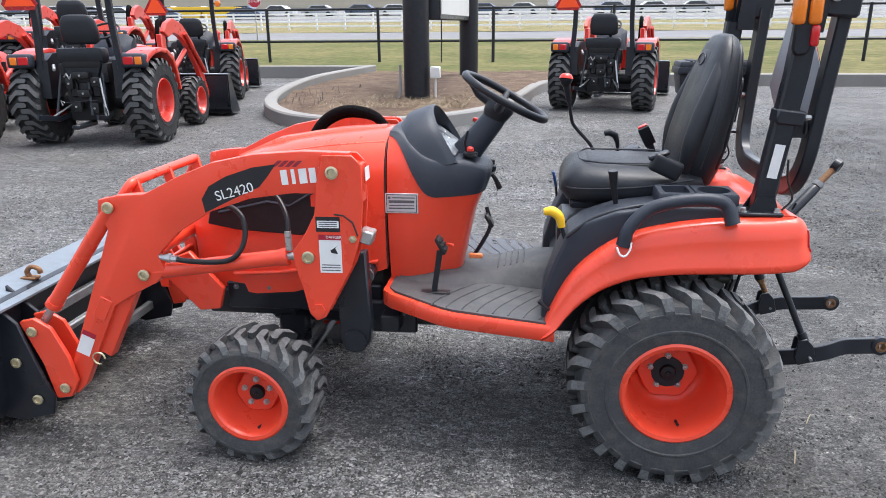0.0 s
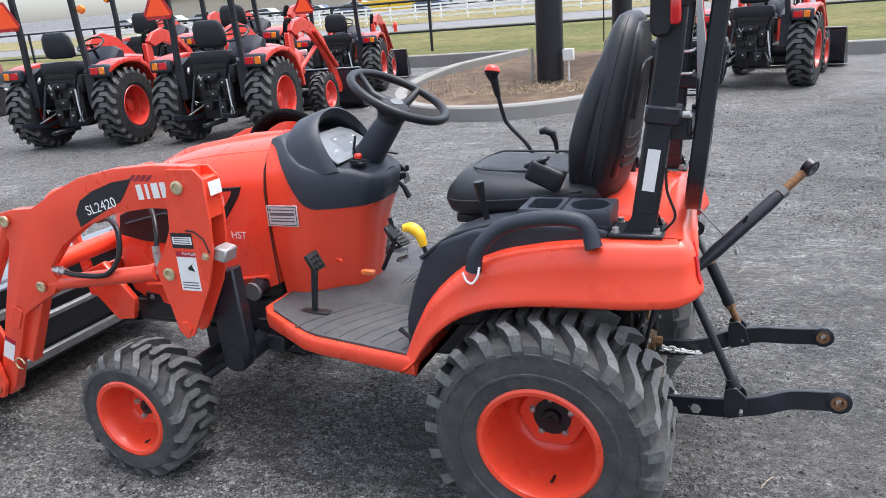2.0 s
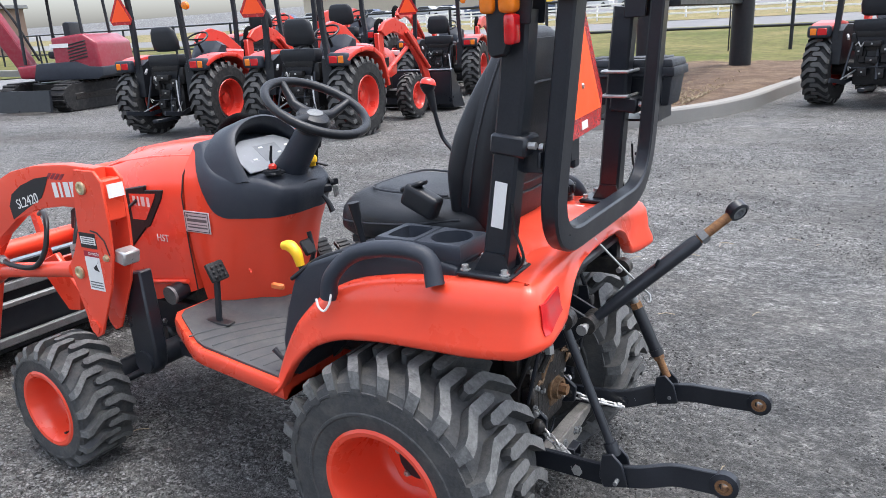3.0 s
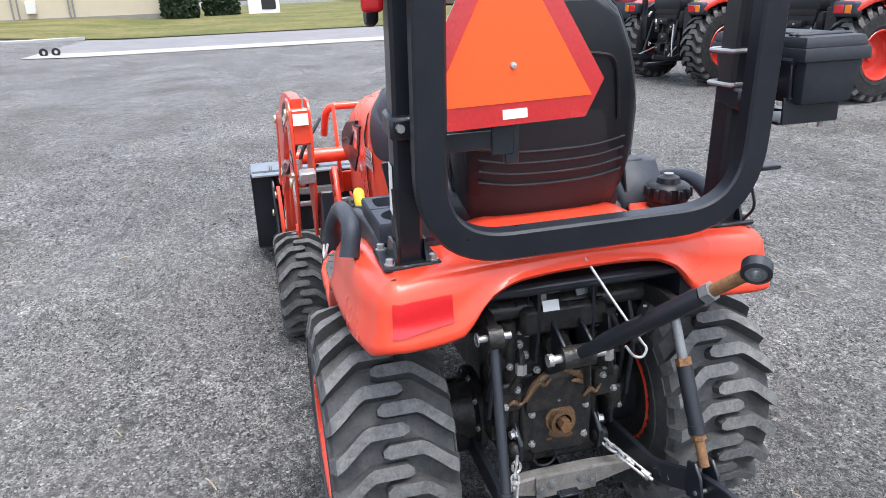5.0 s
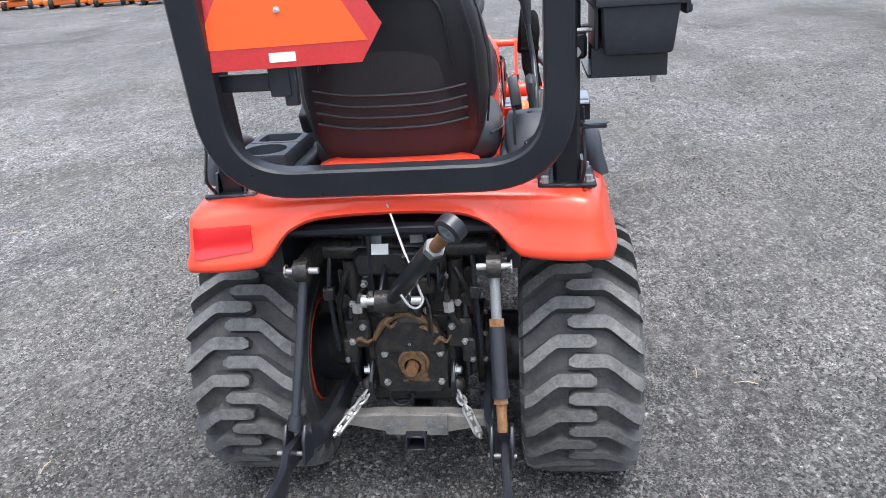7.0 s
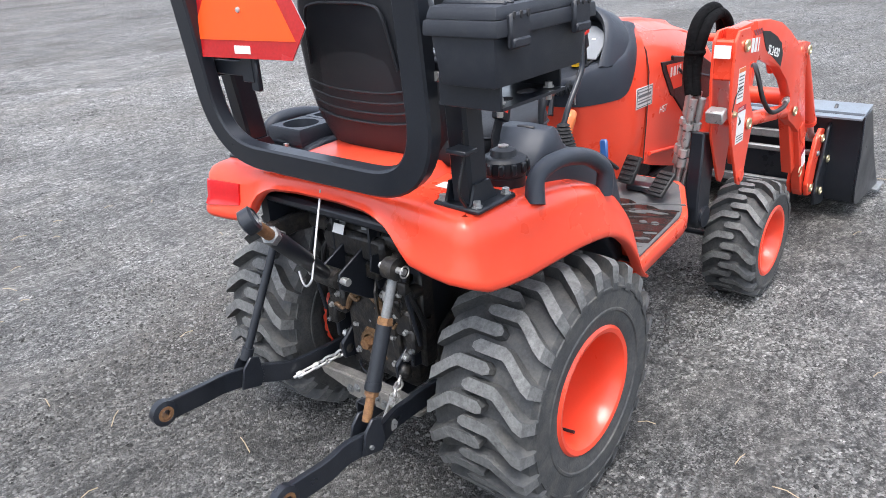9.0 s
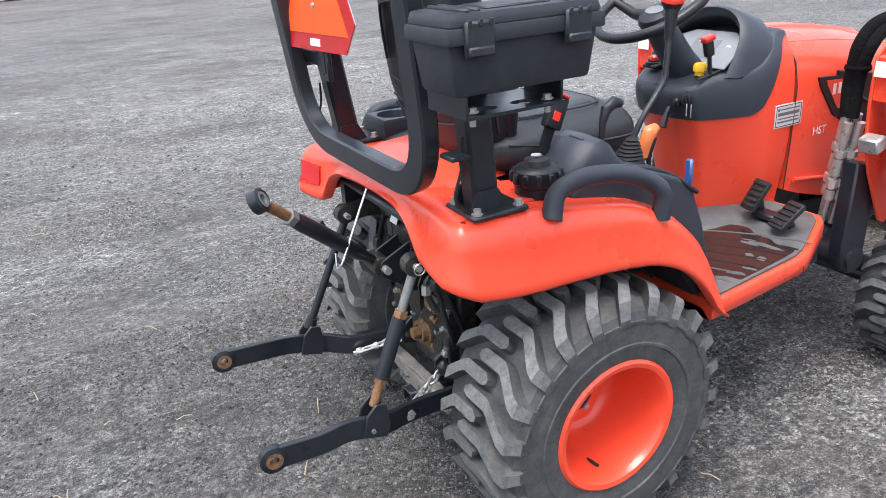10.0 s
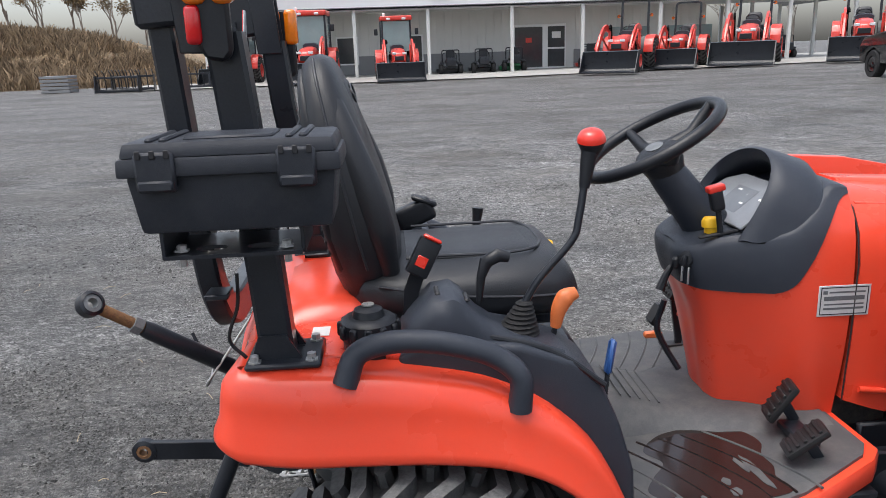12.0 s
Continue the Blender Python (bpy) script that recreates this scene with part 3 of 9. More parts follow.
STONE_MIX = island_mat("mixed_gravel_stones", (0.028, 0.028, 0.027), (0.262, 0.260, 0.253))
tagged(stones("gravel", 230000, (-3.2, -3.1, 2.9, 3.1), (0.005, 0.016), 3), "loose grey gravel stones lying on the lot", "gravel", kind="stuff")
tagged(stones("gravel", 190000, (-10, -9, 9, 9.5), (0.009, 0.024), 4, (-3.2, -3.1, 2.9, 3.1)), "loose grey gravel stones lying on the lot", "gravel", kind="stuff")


def straws(name, count, area, seed):
    """Bits of pale straw and stalk lying about."""
    rng = random.Random(seed)
    s = Shape()
    for _ in range(count):
        x, y, a, L = rng.uniform(area[0], area[2]), rng.uniform(area[1], area[3]), rng.uniform(0, 3.14), rng.uniform(0.02, 0.09)
        d = Vector((math.cos(a), math.sin(a), 0)) * L / 2
        s.tube([Vector((x, y, 0.012)) - d, Vector((x, y, 0.016)) + Vector((0, 0, 0.003)), Vector((x, y, 0.012)) + d], 0.0018, 4)
    return part(name, s, STRAW, smooth=False)


tagged(straws("straw_bits", 140, (-3.4, -3.4, 3.2, 3.3), 9), "pale dry straw bits lying on the gravel", "straw", kind="stuff")


# ---- the compact tractor ----
def tyre(center, radius, width, rim_r, lugs, lug_h, side, lug_w, lean=0.85):
    """Tyre body and its tread bars, turned about the y axis at center. side: -1 for the outer face towards -y."""
    cx, cy, cz = center
    w = width / 2
    rb = radius - lug_h
    sh = 0.10 * radius
    prof = [(rim_r - 0.004, -w * 0.86), (rim_r + 0.012, -w * 0.93), (rim_r + 0.03, -w * 0.97), (rim_r + 0.052, -w * 0.985), (rim_r + 0.055, -w * 1.012), (rim_r + 0.061, -w * 1.012), (rim_r + 0.064, -w * 0.995), ((rim_r + rb) / 2 + 0.012, -w * 1.0), (rb - sh * 1.1, -w * 0.990), (rb - sh * 1.05, -w * 1.008), (rb - sh * 0.9, -w * 1.006), (rb - sh * 0.86, -w * 0.98), (rb - sh * 0.35, -w * 0.93),
            (rb - 0.006, -w * 0.80), (rb, -w * 0.45), (rb + 0.004, 0)]
    prof = prof + [(r, -h) for r, h in prof[-2::-1]]
    body = Shape().turn(prof, center, "y", 64)
    tread = Shape()
    for k in range(2 * lugs):
        s = 1 if k % 2 else -1
        t0 = math.pi * k / lugs
        stations = [(-0.22, 0.03, 0.40), (-0.12, 0.0, 1.0), (0.38, 0.0, 1.0), (0.48, 0.10, 1.06), (0.80, 0.60, 1.12), (0.93, 0.78, 1.12), (1.0, 0.86, 1.05)]
        rows = []
        for u, th, wide in stations:
            rr = rb + lug_h - (0 if u < 0.7 else (0.003 if u < 0.85 else (0.012 if u < 0.95 else lug_h + sh * 0.62)))
            low = rb - 0.008 - (0 if u < 0.9 else (0.012 if u < 0.95 else sh * 0.95))
            half = lug_w * wide / 2 / radius
            th = t0 - th * lean * (2 * math.pi / lugs)
            y = cy + s * u * w * (1.0 if u < 0.99 else 1.01)
            ring = []
            for a, r in ((th - half * 1.25, low), (th - half, rr), (th + half, rr), (th + half * 1.25, low)):
                ring.append((cx + r * math.cos(a), y, cz + r * math.sin(a)))
            rows.append(ring)
        tread.rings(rows if s > 0 else [r[::-1] for r in rows])
    return body, tread


def worn_tops(ob, material):
    """Gives the flanks of tread bars, six spans of four faces and two ends each, their own rubber."""
    ob.data.materials.append(material)
    ob.data.polygons.foreach_set("material_index", [0 if i % 26 < 24 and i % 26 % 4 == 1 else 1 for i in range(len(ob.data.polygons))])


def rim(center, r, width, side, hub_depth, n=40):
    """A wheel dish: flange, barrel and a recessed hub plate, open towards side (in y)."""
    s = side
    w = width / 2
    prof = [(r - 0.012, -s * w * 0.9), (r + 0.004, -s * w * 0.8), (r - 0.02, 0), (r - 0.012, s * w * 0.62), (r + 0.010, s * w * 0.80), (r + 0.016, s * w * 0.93), (r + 0.008, s * w * 0.98), (r - 0.004, s * w * 0.96),
            (r - 0.012, s * w * 0.85), (r - 0.020, s * w * 0.45), (r - 0.028, s * (w - hub_depth + 0.035)), (r - 0.04, s * (w - hub_depth + 0.012)),
            (r * 0.60, s * (w - hub_depth)), (r * 0.52, s * (w - hub_depth + 0.012)), (r * 0.30, s * (w - hub_depth + 0.012)), (0.001, s * (w - hub_depth + 0.012))]
    return Shape().turn(prof, center, "y", n), s * (w - hub_depth + 0.012)


def wheel(parent, center, radius, width, rim_r, lugs, lug_h, side, lug_w, hub_depth, bolts, bolt_r, rim_mat, lean=0.85, tread_mat=None, rubber=None):
    body, tread = tyre(center, radius, width, rim_r, lugs, lug_h, side, lug_w, lean)
    t = part("tyre", body, rubber or RUBBER, parent)
    worn_tops(part("tread", tread, tread_mat or LUG, t), rubber or RUBBER)
    dish, hub_y = rim(center, rim_r, width, side, hub_depth)
    r = part("rim", dish, rim_mat, t)
    cx, cy, cz = center
    hy = cy + hub_y
    plate_s = Shape()
    ring = []
    for a in np.linspace(0, 2 * math.pi, 24, endpoint=False):
        k = rim_r * (0.60 + 0.035 * math.cos(6 * a))
        ring.append((cx + k * math.cos(a), cz + k * math.sin(a)))
    plate_s.prism(ring, hy, hy + side * 0.012, "y", 0.004)
    part("hub_plate", plate_s, rim_mat, r)
    cap = Shape().turn([(0.028, 0), (0.028, side * 0.012), (0.024, side * 0.020), (0.009, side * 0.022), (0.007, side * 0.026), (0.001, side * 0.026)], (cx, hy + side * 0.008, cz), "y", 20)
    part("hub_cap", cap, PLASTIC_BLACK, r)
    for i in range(bolts):
        a = 2 * math.pi * i / bolts + 0.35
        bx, bz = cx + bolt_r * math.cos(a), cz + bolt_r * math.sin(a)
        b = Shape().turn([(0.0115, 0), (0.0115, side * 0.004), (0.008, side * 0.004), (0.008, side * 0.012), (0.001, side * 0.014)], (bx, hy + side * 0.0115, bz), "y", 8)
        part("wheel_bolt", b, STEEL, r)
    valve = Shape().cyl((cx + rim_r * 0.15, cy + side * width * 0.2, cz - rim_r * 0.86), (cx + rim_r * 0.15, cy + side * width * 0.33, cz - rim_r * 0.82), 0.0045, 8)
    part("valve", valve, BLACK, r)
    return t


tractor = thing("tractor", (0, 0, 0), "orange-red compact tractor with black seat and folded roll bar", "tractor")

RX, RZ, RY = 0.0, 0.322, 0.422
FX, FZ, FY = -1.411, 0.220, 0.508
for s in (-1, 1):
    wheel(tractor, (RX, s * RY, RZ), 0.340, 0.295, 0.160, 23, 0.031, s, 0.031, 0.199, 5, 0.058, RED)
    wheel(tractor, (FX, -FY, FZ) if s < 0 else (FX + 0.012, FY - 0.052, FZ + 0.008), 0.232, 0.205, 0.127, 18, 0.024, s, 0.025, 0.124, 5, 0.048, RED, 0.75)


# fenders and rear deck: one skin swept round the plan
def lip_z(x):
    return curve1(x, [-0.43, -0.39, -0.34, -0.27, -0.18, -0.06, 0.08, 0.22, 0.40], [0.447, 0.475, 0.548, 0.618, 0.668, 0.695, 0.705, 0.708, 0.716])


def top_z(x):
    return curve1(x, [-0.43, -0.40, -0.35, -0.27, -0.16, -0.02, 0.12, 0.28, 0.42], [0.475, 0.555, 0.655, 0.745, 0.812, 0.850, 0.868, 0.874, 0.876])


def cut_z(y):
    return curve1(abs(y), [0, 0.10, 0.18, 0.228, 0.255, 0.278, 0.30, 0.45], [0.848, 0.845, 0.833, 0.803, 0.766, 0.742, 0.738, 0.738])


side_x = list(np.linspace(-0.43, 0.332, 31))
plan = [(x, -curve1(x, [-0.43, -0.2, 0.1, 0.25, 0.335], [0.462, 0.474, 0.478, 0.470, 0.454]), lip_z(x), top_z(x), (0, -1)) for x in side_x]
for a in np.linspace(0, 90, 9)[1:-1]:
    t = radians(a)
    x, y = 0.332 + 0.048 * math.sin(t), -(0.406 + 0.048 * math.cos(t))
    plan.append((x, y, 0.712 + 0.026 * math.sin(t), 0.875, (math.sin(t), -math.cos(t))))
plan += [(0.338 + 0.042 * (abs(y) / 0.406) ** 1.7, y, cut_z(y), 0.876 + 0.014 * (1 - (y / 0.41) ** 2), (1, 0)) for y in np.linspace(-0.406, 0, 20)]
# the other fender sits a little further out and forward
plan += [(x - 0.026 * min(max((x - 0.15) / 0.2, 0), 1) * min(abs(y) / 0.3, 1), -y + 0.014 * min(abs(y) / 0.4, 1), zl, zt, (nx, -ny)) for x, y, zl, zt, (nx, ny) in plan[-2::-1]]
fender = Shape()
rows = []
for x, y, zl, zt, (nx, ny) in plan:
    h = zt - zl
    sec = [(-0.012, zl + 0.012), (-0.012, zl), (0.014, zl), (0.019, zl + 0.008), (0.017, zl + h * 0.16), (0.004, zl + h * 0.36), (0.0, zl + h * 0.60), (-0.006, zl + h * 0.80),
           (-0.018, zl + h * 0.92), (-0.036, zl + h * 0.985), (-0.060, zt), (-0.092, zt + 0.001)]
    rows.append([(x + nx * o, y + ny * o, z) for o, z in sec])
fender.rings(rows, closed=False, caps=False)
fender_ob = part("fender", fender, RED, tractor, sharp=60)
deck = Shape().prism([(-0.02, -0.40), (0.27, -0.39), (0.325, -0.31), (0.330, -0.1), (0.330, 0.1), (0.300, 0.31), (0.25, 0.39), (-0.02, 0.40), (-0.02, 0.30), (0.10, 0.24), (0.10, -0.24), (-0.02, -0.30)], 0.842, 0.8735, "z", 0.004)
part("deck", deck, RED, fender_ob)
hump = Shape()
hump.rings([[(x, y, z) for y, z in ((-w, 0.870), (-w + 0.02, 0.870 + h * 0.7), (-w + 0.06, 0.870 + h), (w - 0.06, 0.870 + h), (w - 0.02, 0.870 + h * 0.7), (w, 0.870))]
            for x, w, h in ((0.06, 0.20, 0.035), (0.12, 0.21, 0.05), (0.22, 0.22, 0.04), (0.30, 0.24, 0.012), (0.325, 0.25, 0.003))])
part("seat_base", hump, RED, fender_ob, sharp=60)
for s in (-1, 1):
    inner = Shape().prism([(-0.36, 0.50), (-0.25, 0.62), (-0.1, 0.675), (0.315, 0.70), (0.315, 0.862), (-0.1, 0.83), (-0.36, 0.60)], s * 0.255, s * 0.285, "y")
    part("inner_guard", inner, BLACK, fender_ob)
lamp = Shape()
for lift in (-0.006, 0.005):
    grid = []
    for x, y, zl, zt, (nx, ny) in plan:
        if -0.425 < y < -0.285 and x > 0.345:
            row = []
            for z in np.linspace(0.770 + 0.012 * (y + 0.412) / 0.127, 0.836, 5):
                o = float(np.interp((z - zl) / (zt - zl), [0.06, 0.16, 0.36, 0.60, 0.80, 0.92], [0.019, 0.017, 0.004, 0.0, -0.006, -0.018])) + lift
                row.append((x + nx * o, y + ny * o, z))
            grid.append(row)
    lamp.rings(grid, closed=False, caps=False)
n, w = len(grid), len(grid[0])
edge = [i * w for i in range(n)] + [(n - 1) * w + k for k in range(1, w)] + [i * w + w - 1 for i in range(n - 2, -1, -1)] + list(range(w - 2, 0, -1))
lamp.f += [(p, q, q + n * w, p + n * w) for p, q in zip(edge, edge[1:] + edge[:1])]
part("tail_lamp", lamp, LENS_RED, tractor, "red rectangular tail lamp", sharp=50)
strip = plate(0.04, 0.03, 0.001, facing((0.12, 0.43, 0.862), (0, 0.12, 1), (1, 0, 0)))
part("decal", strip, WHITE, tractor)
part("decal", plate(0.05, 0.035, 0.001, facing((0.18, 0.27, 0.8745), (0, 0, 1), (1, 0, 0))), WHITE, tractor)

# side consoles
con_prof = [(-0.432, 0.478), (-0.425, 0.60), (-0.395, 0.70), (-0.352, 0.80), (-0.30, 0.842), (-0.20, 0.878), (-0.06, 0.898), (0.10, 0.900), (0.165, 0.890), (0.165, 0.84), (-0.05, 0.80), (-0.24, 0.70), (-0.37, 0.52), (-0.40, 0.465)]
con_short = con_prof[:6] + [(-0.06, 0.893), (0.000, 0.886), (0.028, 0.868), (0.025, 0.83)] + con_prof[10:]
for s in (-1, 1):
    c = Shape().prism(con_prof if s < 0 else con_short, min(s * 0.235, s * 0.415), max(s * 0.235, s * 0.415), "y", 0.014, 3)
    part("side_console", c, PLASTIC, tractor, "dark grey moulded side console")
    trim = Shape().tube(spline([(-0.36, s * 0.418, 0.79), (-0.26, s * 0.40, 0.858), (-0.12, s * 0.385, 0.893), (-0.02, s * 0.38, 0.902)]), 0.006, 8)
    part("console_seam", trim, PLASTIC_BLACK, tractor)

# cup holder tray on the driver's left
def tray(x0, x1, y0, y1, z0, z1, holes):
    s = Shape()
    s.prism([(x0, y0), (x1, y0), (x1, y1), (x0, y1)], z0, z1 - 0.03, "z", 0.012, 2)
    cx = [x0, holes[0][2] + (holes[1][0] - holes[0][2]) / 2, x1]
    for k, (hx0, hy0, hx1, hy1, rnd) in enumerate(holes):
        n = 32
        outer, inner = [], []
        ox0, ox1 = cx[k], cx[k + 1]
        for a in np.linspace(0, 2 * math.pi, n, endpoint=False):
            c, d = math.cos(a), math.sin(a)
            q = max(abs(c), abs(d))
            outer.append(((ox0 + ox1) / 2 + (ox1 - ox0) / 2 * c / q, (y0 + y1) / 2 + (y1 - y0) / 2 * d / q))
            p = q if not rnd else 1.0
            p = p * 0.35 + 0.65 * (abs(c) ** 5 + abs(d) ** 5) ** 0.2 if not rnd else 1.0
            inner.append(((hx0 + hx1) / 2 + (hx1 - hx0) / 2 * c / p, (hy0 + hy1) / 2 + (hy1 - hy0) / 2 * d / p))
        s.rings([[(x, y, z1 - 0.035) for x, y in outer], [(x, y, z1 - 0.006) for x, y in outer], [(0.94 * x + 0.06 * (ox0 + ox1) / 2, 0.94 * y + 0.06 * (y0 + y1) / 2, z1) for x, y in outer],
                 [(x, y, z1) for x, y in inner], [(x, y, z1 - 0.004) for x, y in inner], [(0.9 * x + 0.1 * (hx0 + hx1) / 2, 0.9 * y + 0.1 * (hy0 + hy1) / 2, z1 - 0.05) for x, y in inner]])
    return s


part("cup_tray", tray(-0.075, 0.168, -0.405, -0.265, 0.885, 0.938, [(-0.055, -0.385, 0.025, -0.285, False), (0.055, -0.388, 0.155, -0.282, True)]), PLASTIC, tractor, "dark grey tray with square pocket and cup holder")

# right console hump, lever slots, fuel cap
hump_r = Shape()
hump_r.rings([[(x, 0.325 + w * a, z0 + (z1 - z0) * b) for a, b in ((-1, 0), (-0.97, 0.7), (-0.82, 0.97), (0, 1.0), (0.82, 0.97), (0.97, 0.7), (1, 0))]
              for x, w, z0, z1 in ((0.030, 0.066, 0.86, 0.880), (0.005, 0.074, 0.86, 0.915), (-0.042, 0.080, 0.86, 0.966), (-0.080, 0.080, 0.86, 0.971), (-0.102, 0.078, 0.85, 0.955), (-0.130, 0.072, 0.85, 0.918), (-0.160, 0.070, 0.84, 0.896), (-0.22, 0.070, 0.82, 0.880), (-0.29, 0.070, 0.80, 0.852))])
hump_ob = part("lever_housing", hump_r, PLASTIC, tractor, "dark grey lever housing with slots", sharp=50)
for x, z, w in ((-0.052, 0.967, 0.05), (-0.108, 0.951, 0.050)):
    part("lever_slot", Shape().box((x, 0.33, z), (0.010, w, 0.006), 0.003), INK, hump_ob)
CAPZ = 0.892
cap_s = Shape().turn([(0.052, 0), (0.054, 0.012), (0.053, 0.034), (0.046, 0.041), (0.031, 0.043), (0.027, 0.056), (0.014, 0.062), (0.001, 0.063)], (0.08, 0.357, CAPZ), "z", 32)
cap_ob = part("fuel_cap", cap_s, PLASTIC_BLACK, tractor, "round black fuel cap")
for k in range(12):
    a = 2 * math.pi * k / 12
    part("cap_grip", Shape().box((0.08 + 0.054 * math.cos(a), 0.357 + 0.054 * math.sin(a), CAPZ + 0.020), (0.012, 0.014, 0.027), 0.003, pose(0, 0, 0, 0, 0, math.degrees(a))), PLASTIC_BLACK, cap_ob)
part("cap_neck", Shape().turn([(0.050, -0.030), (0.050, -0.004), (0.048, -0.002), (0.046, 0.01)], (0.08, 0.357, CAPZ), "z", 28), PLASTIC_BLACK, cap_ob)
part("cap_lock", Shape().turn([(0.012, 0.0), (0.012, 0.003), (0.001, 0.004)], (0.08, 0.357, CAPZ + 0.063), "z", 14), STEEL, cap_ob)

# grab handles on the fenders
for s, bow in ((-1, ((-0.184, 0.784), (-0.168, 0.842), (-0.112, 0.898), (-0.030, 0.926), (0.062, 0.934), (0.118, 0.918), (0.140, 0.862))),
               (1, ((-0.187, 0.779), (-0.188, 0.842), (-0.150, 0.877), (-0.090, 0.902), (-0.020, 0.917), (0.050, 0.918), (0.102, 0.898), (0.124, 0.848)))):
    line = spline([(x, s * (0.460 + 0.012 * (z < 0.87)), z) for x, z in bow], 6)
    part("grab_handle", Shape().tube(line, [0.023] + [0.021] * (len(bow) - 2) + [0.023], 12), PLASTIC, tractor, "dark grey curved grab handle", sharp=60)
tie = Shape().tube(spline([(-0.205, -0.496, 0.785), (-0.196, -0.500, 0.765), (-0.180, -0.500, 0.757), (-0.165, -0.496, 0.775), (-0.160, -0.490, 0.80)]), 0.0032, 6)
part("cable_tie", tie, WHITE, tractor, "white cable tie on the handle")

# floor
def floor_z(x):
    return 0.497 + max(-x - 0.42, 0) * 0.105


rim_pts = [(-0.385, 0.475), (-0.72, 0.470), (-0.77, 0.462), (-0.955, 0.372), (-0.985, 0.34), (-0.985, -0.34), (-0.955, -0.372), (-0.77, -0.462), (-0.72, -0.470), (-0.385, -0.475)]
fl = Shape()
fl.rings([[(x, y * k, floor_z(x) + dz) for x, y in rim_pts] for k, dz in ((0.93, -0.03), (0.985, -0.056), (1.0, -0.050), (1.003, -0.010), (0.99, -0.001), (0.955, 0.0))], caps=True)
floor_ob = part("footboard", fl, RED, tractor, "orange-red footboard rim", sharp=50)
mt = Shape()
mat_pts = [(-0.40, 0.460), (-0.72, 0.455), (-0.767, 0.443), (-0.94, 0.355), (-0.965, 0.32), (-0.965, -0.32), (-0.94, -0.355), (-0.767, -0.443), (-0.72, -0.455), (-0.40, -0.460)]
mt.rings([[(x, y, floor_z(x) + dz) for x, y in mat_pts] for dz in (0.0, 0.008)])
mat_ob = part("floor_mat", mt, MAT_RUBBER, tractor, "ribbed grey rubber floor mat")
for k in range(8):
    for s in (-1, 1):
        x0 = -0.80 + 0.052 * k
        line = [(x0 + 0.13 * t ** 1.4, s * (0.442 - 0.27 * t)) for t in np.linspace(0, 1, 10)]
        line = [(x, y, floor_z(x) + 0.009) for x, y in line if x < -0.415]
        part("mat_rib", Shape().tube(line, 0.0032, 6), MAT_RUBBER if s < 0 or k > 4 or k < 1 else MAT_WET, mat_ob)
wet = Shape()
wet_pts = [(v.x, v.y) for v in spline([(x, y, 0) for x, y in ((-0.515, 0.448), (-0.60, 0.447), (-0.70, 0.444), (-0.745, 0.432), (-0.736, 0.385), (-0.750, 0.345), (-0.748, 0.30), (-0.768, 0.255), (-0.755, 0.205), (-0.715, 0.175), (-0.67, 0.165), (-0.62, 0.150), (-0.56, 0.165), (-0.515, 0.215), (-0.54, 0.270), (-0.500, 0.320), (-0.475, 0.365), (-0.505, 0.41))], 5)]
wet.rings([[(x, y, floor_z(x) + dz) for x, y in wet_pts] for dz in (0.0082, 0.0098)])
part("wet_patch", wet, MAT_WET, mat_ob, "wet dark patch on the mat")
for x, y, ln, w, a in ((-0.708, 0.355, 0.13, 0.018, 95), (-0.690, 0.325, 0.06, 0.012, 100), (-0.532, 0.415, 0.05, 0.016, 118), (-0.636, 0.372, 0.026, 0.018, 90), (-0.640, 0.410, 0.028, 0.022, 80), (-0.575, 0.425, 0.045, 0.012, 108)):
    ring = [(x + 0.5 * (ln * math.cos(t) * math.cos(radians(a)) - w * math.sin(t) * math.sin(radians(a))) * (1 + 0.12 * math.sin(5 * t + x * 90)),
             y + 0.5 * (ln * math.cos(t) * math.sin(radians(a)) + w * math.sin(t) * math.cos(radians(a))) * (1 + 0.12 * math.sin(4 * t + y * 70))) for t in np.linspace(0, 2 * math.pi, 18, endpoint=False)]
    part("dry_spot", Shape().rings([[(u, v, floor_z(u) + dz) for u, v in ring] for dz in (0.0099, 0.0112)]), MAT_RUBBER, mat_ob)
hump_f = Shape()
hump_f.rings([[(x, w * a, floor_z(x) + h * b) for a, b in ((-1, 0.0), (-0.8, 0.75), (-0.55, 1.0), (0, 1.02), (0.55, 1.0), (0.8, 0.75), (1, 0.0))]
              for x, w, h in ((-0.95, 0.26, 0.02), (-0.80, 0.24, 0.03), (-0.70, 0.20, 0.035), (-0.62, 0.16, 0.045), (-0.54, 0.15, 0.075), (-0.46, 0.15, 0.10), (-0.34, 0.15, 0.11))])
part("tunnel", hump_f, MAT_RUBBER, mat_ob, sharp=60)
for k in range(5):
    x = -0.50 - 0.024 * k
    part("mat_rib", Shape().cyl((x, -0.09, floor_z(x) + 0.093 - 0.0093 * k), (x, 0.09, floor_z(x) + 0.093 - 0.0093 * k), 0.0022, 6), MAT_RUBBER, mat_ob)

# cowl under the dash
COL_Z = [0.545, 0.60, 0.70, 0.80, 0.866, 0.93, 0.98, 1.03, 1.09]
COL_HF = [0.205, 0.215, 0.232, 0.240, 0.2415, 0.238, 0.231, 0.214, 0.165]
COL_XR = [-0.735, -0.725, -0.705, -0.68, -0.652, -0.634, -0.640, -0.655, -0.665]
COL_HR = [0.125, 0.135, 0.15, 0.165, 0.173, 0.174, 0.168, 0.155, 0.12]


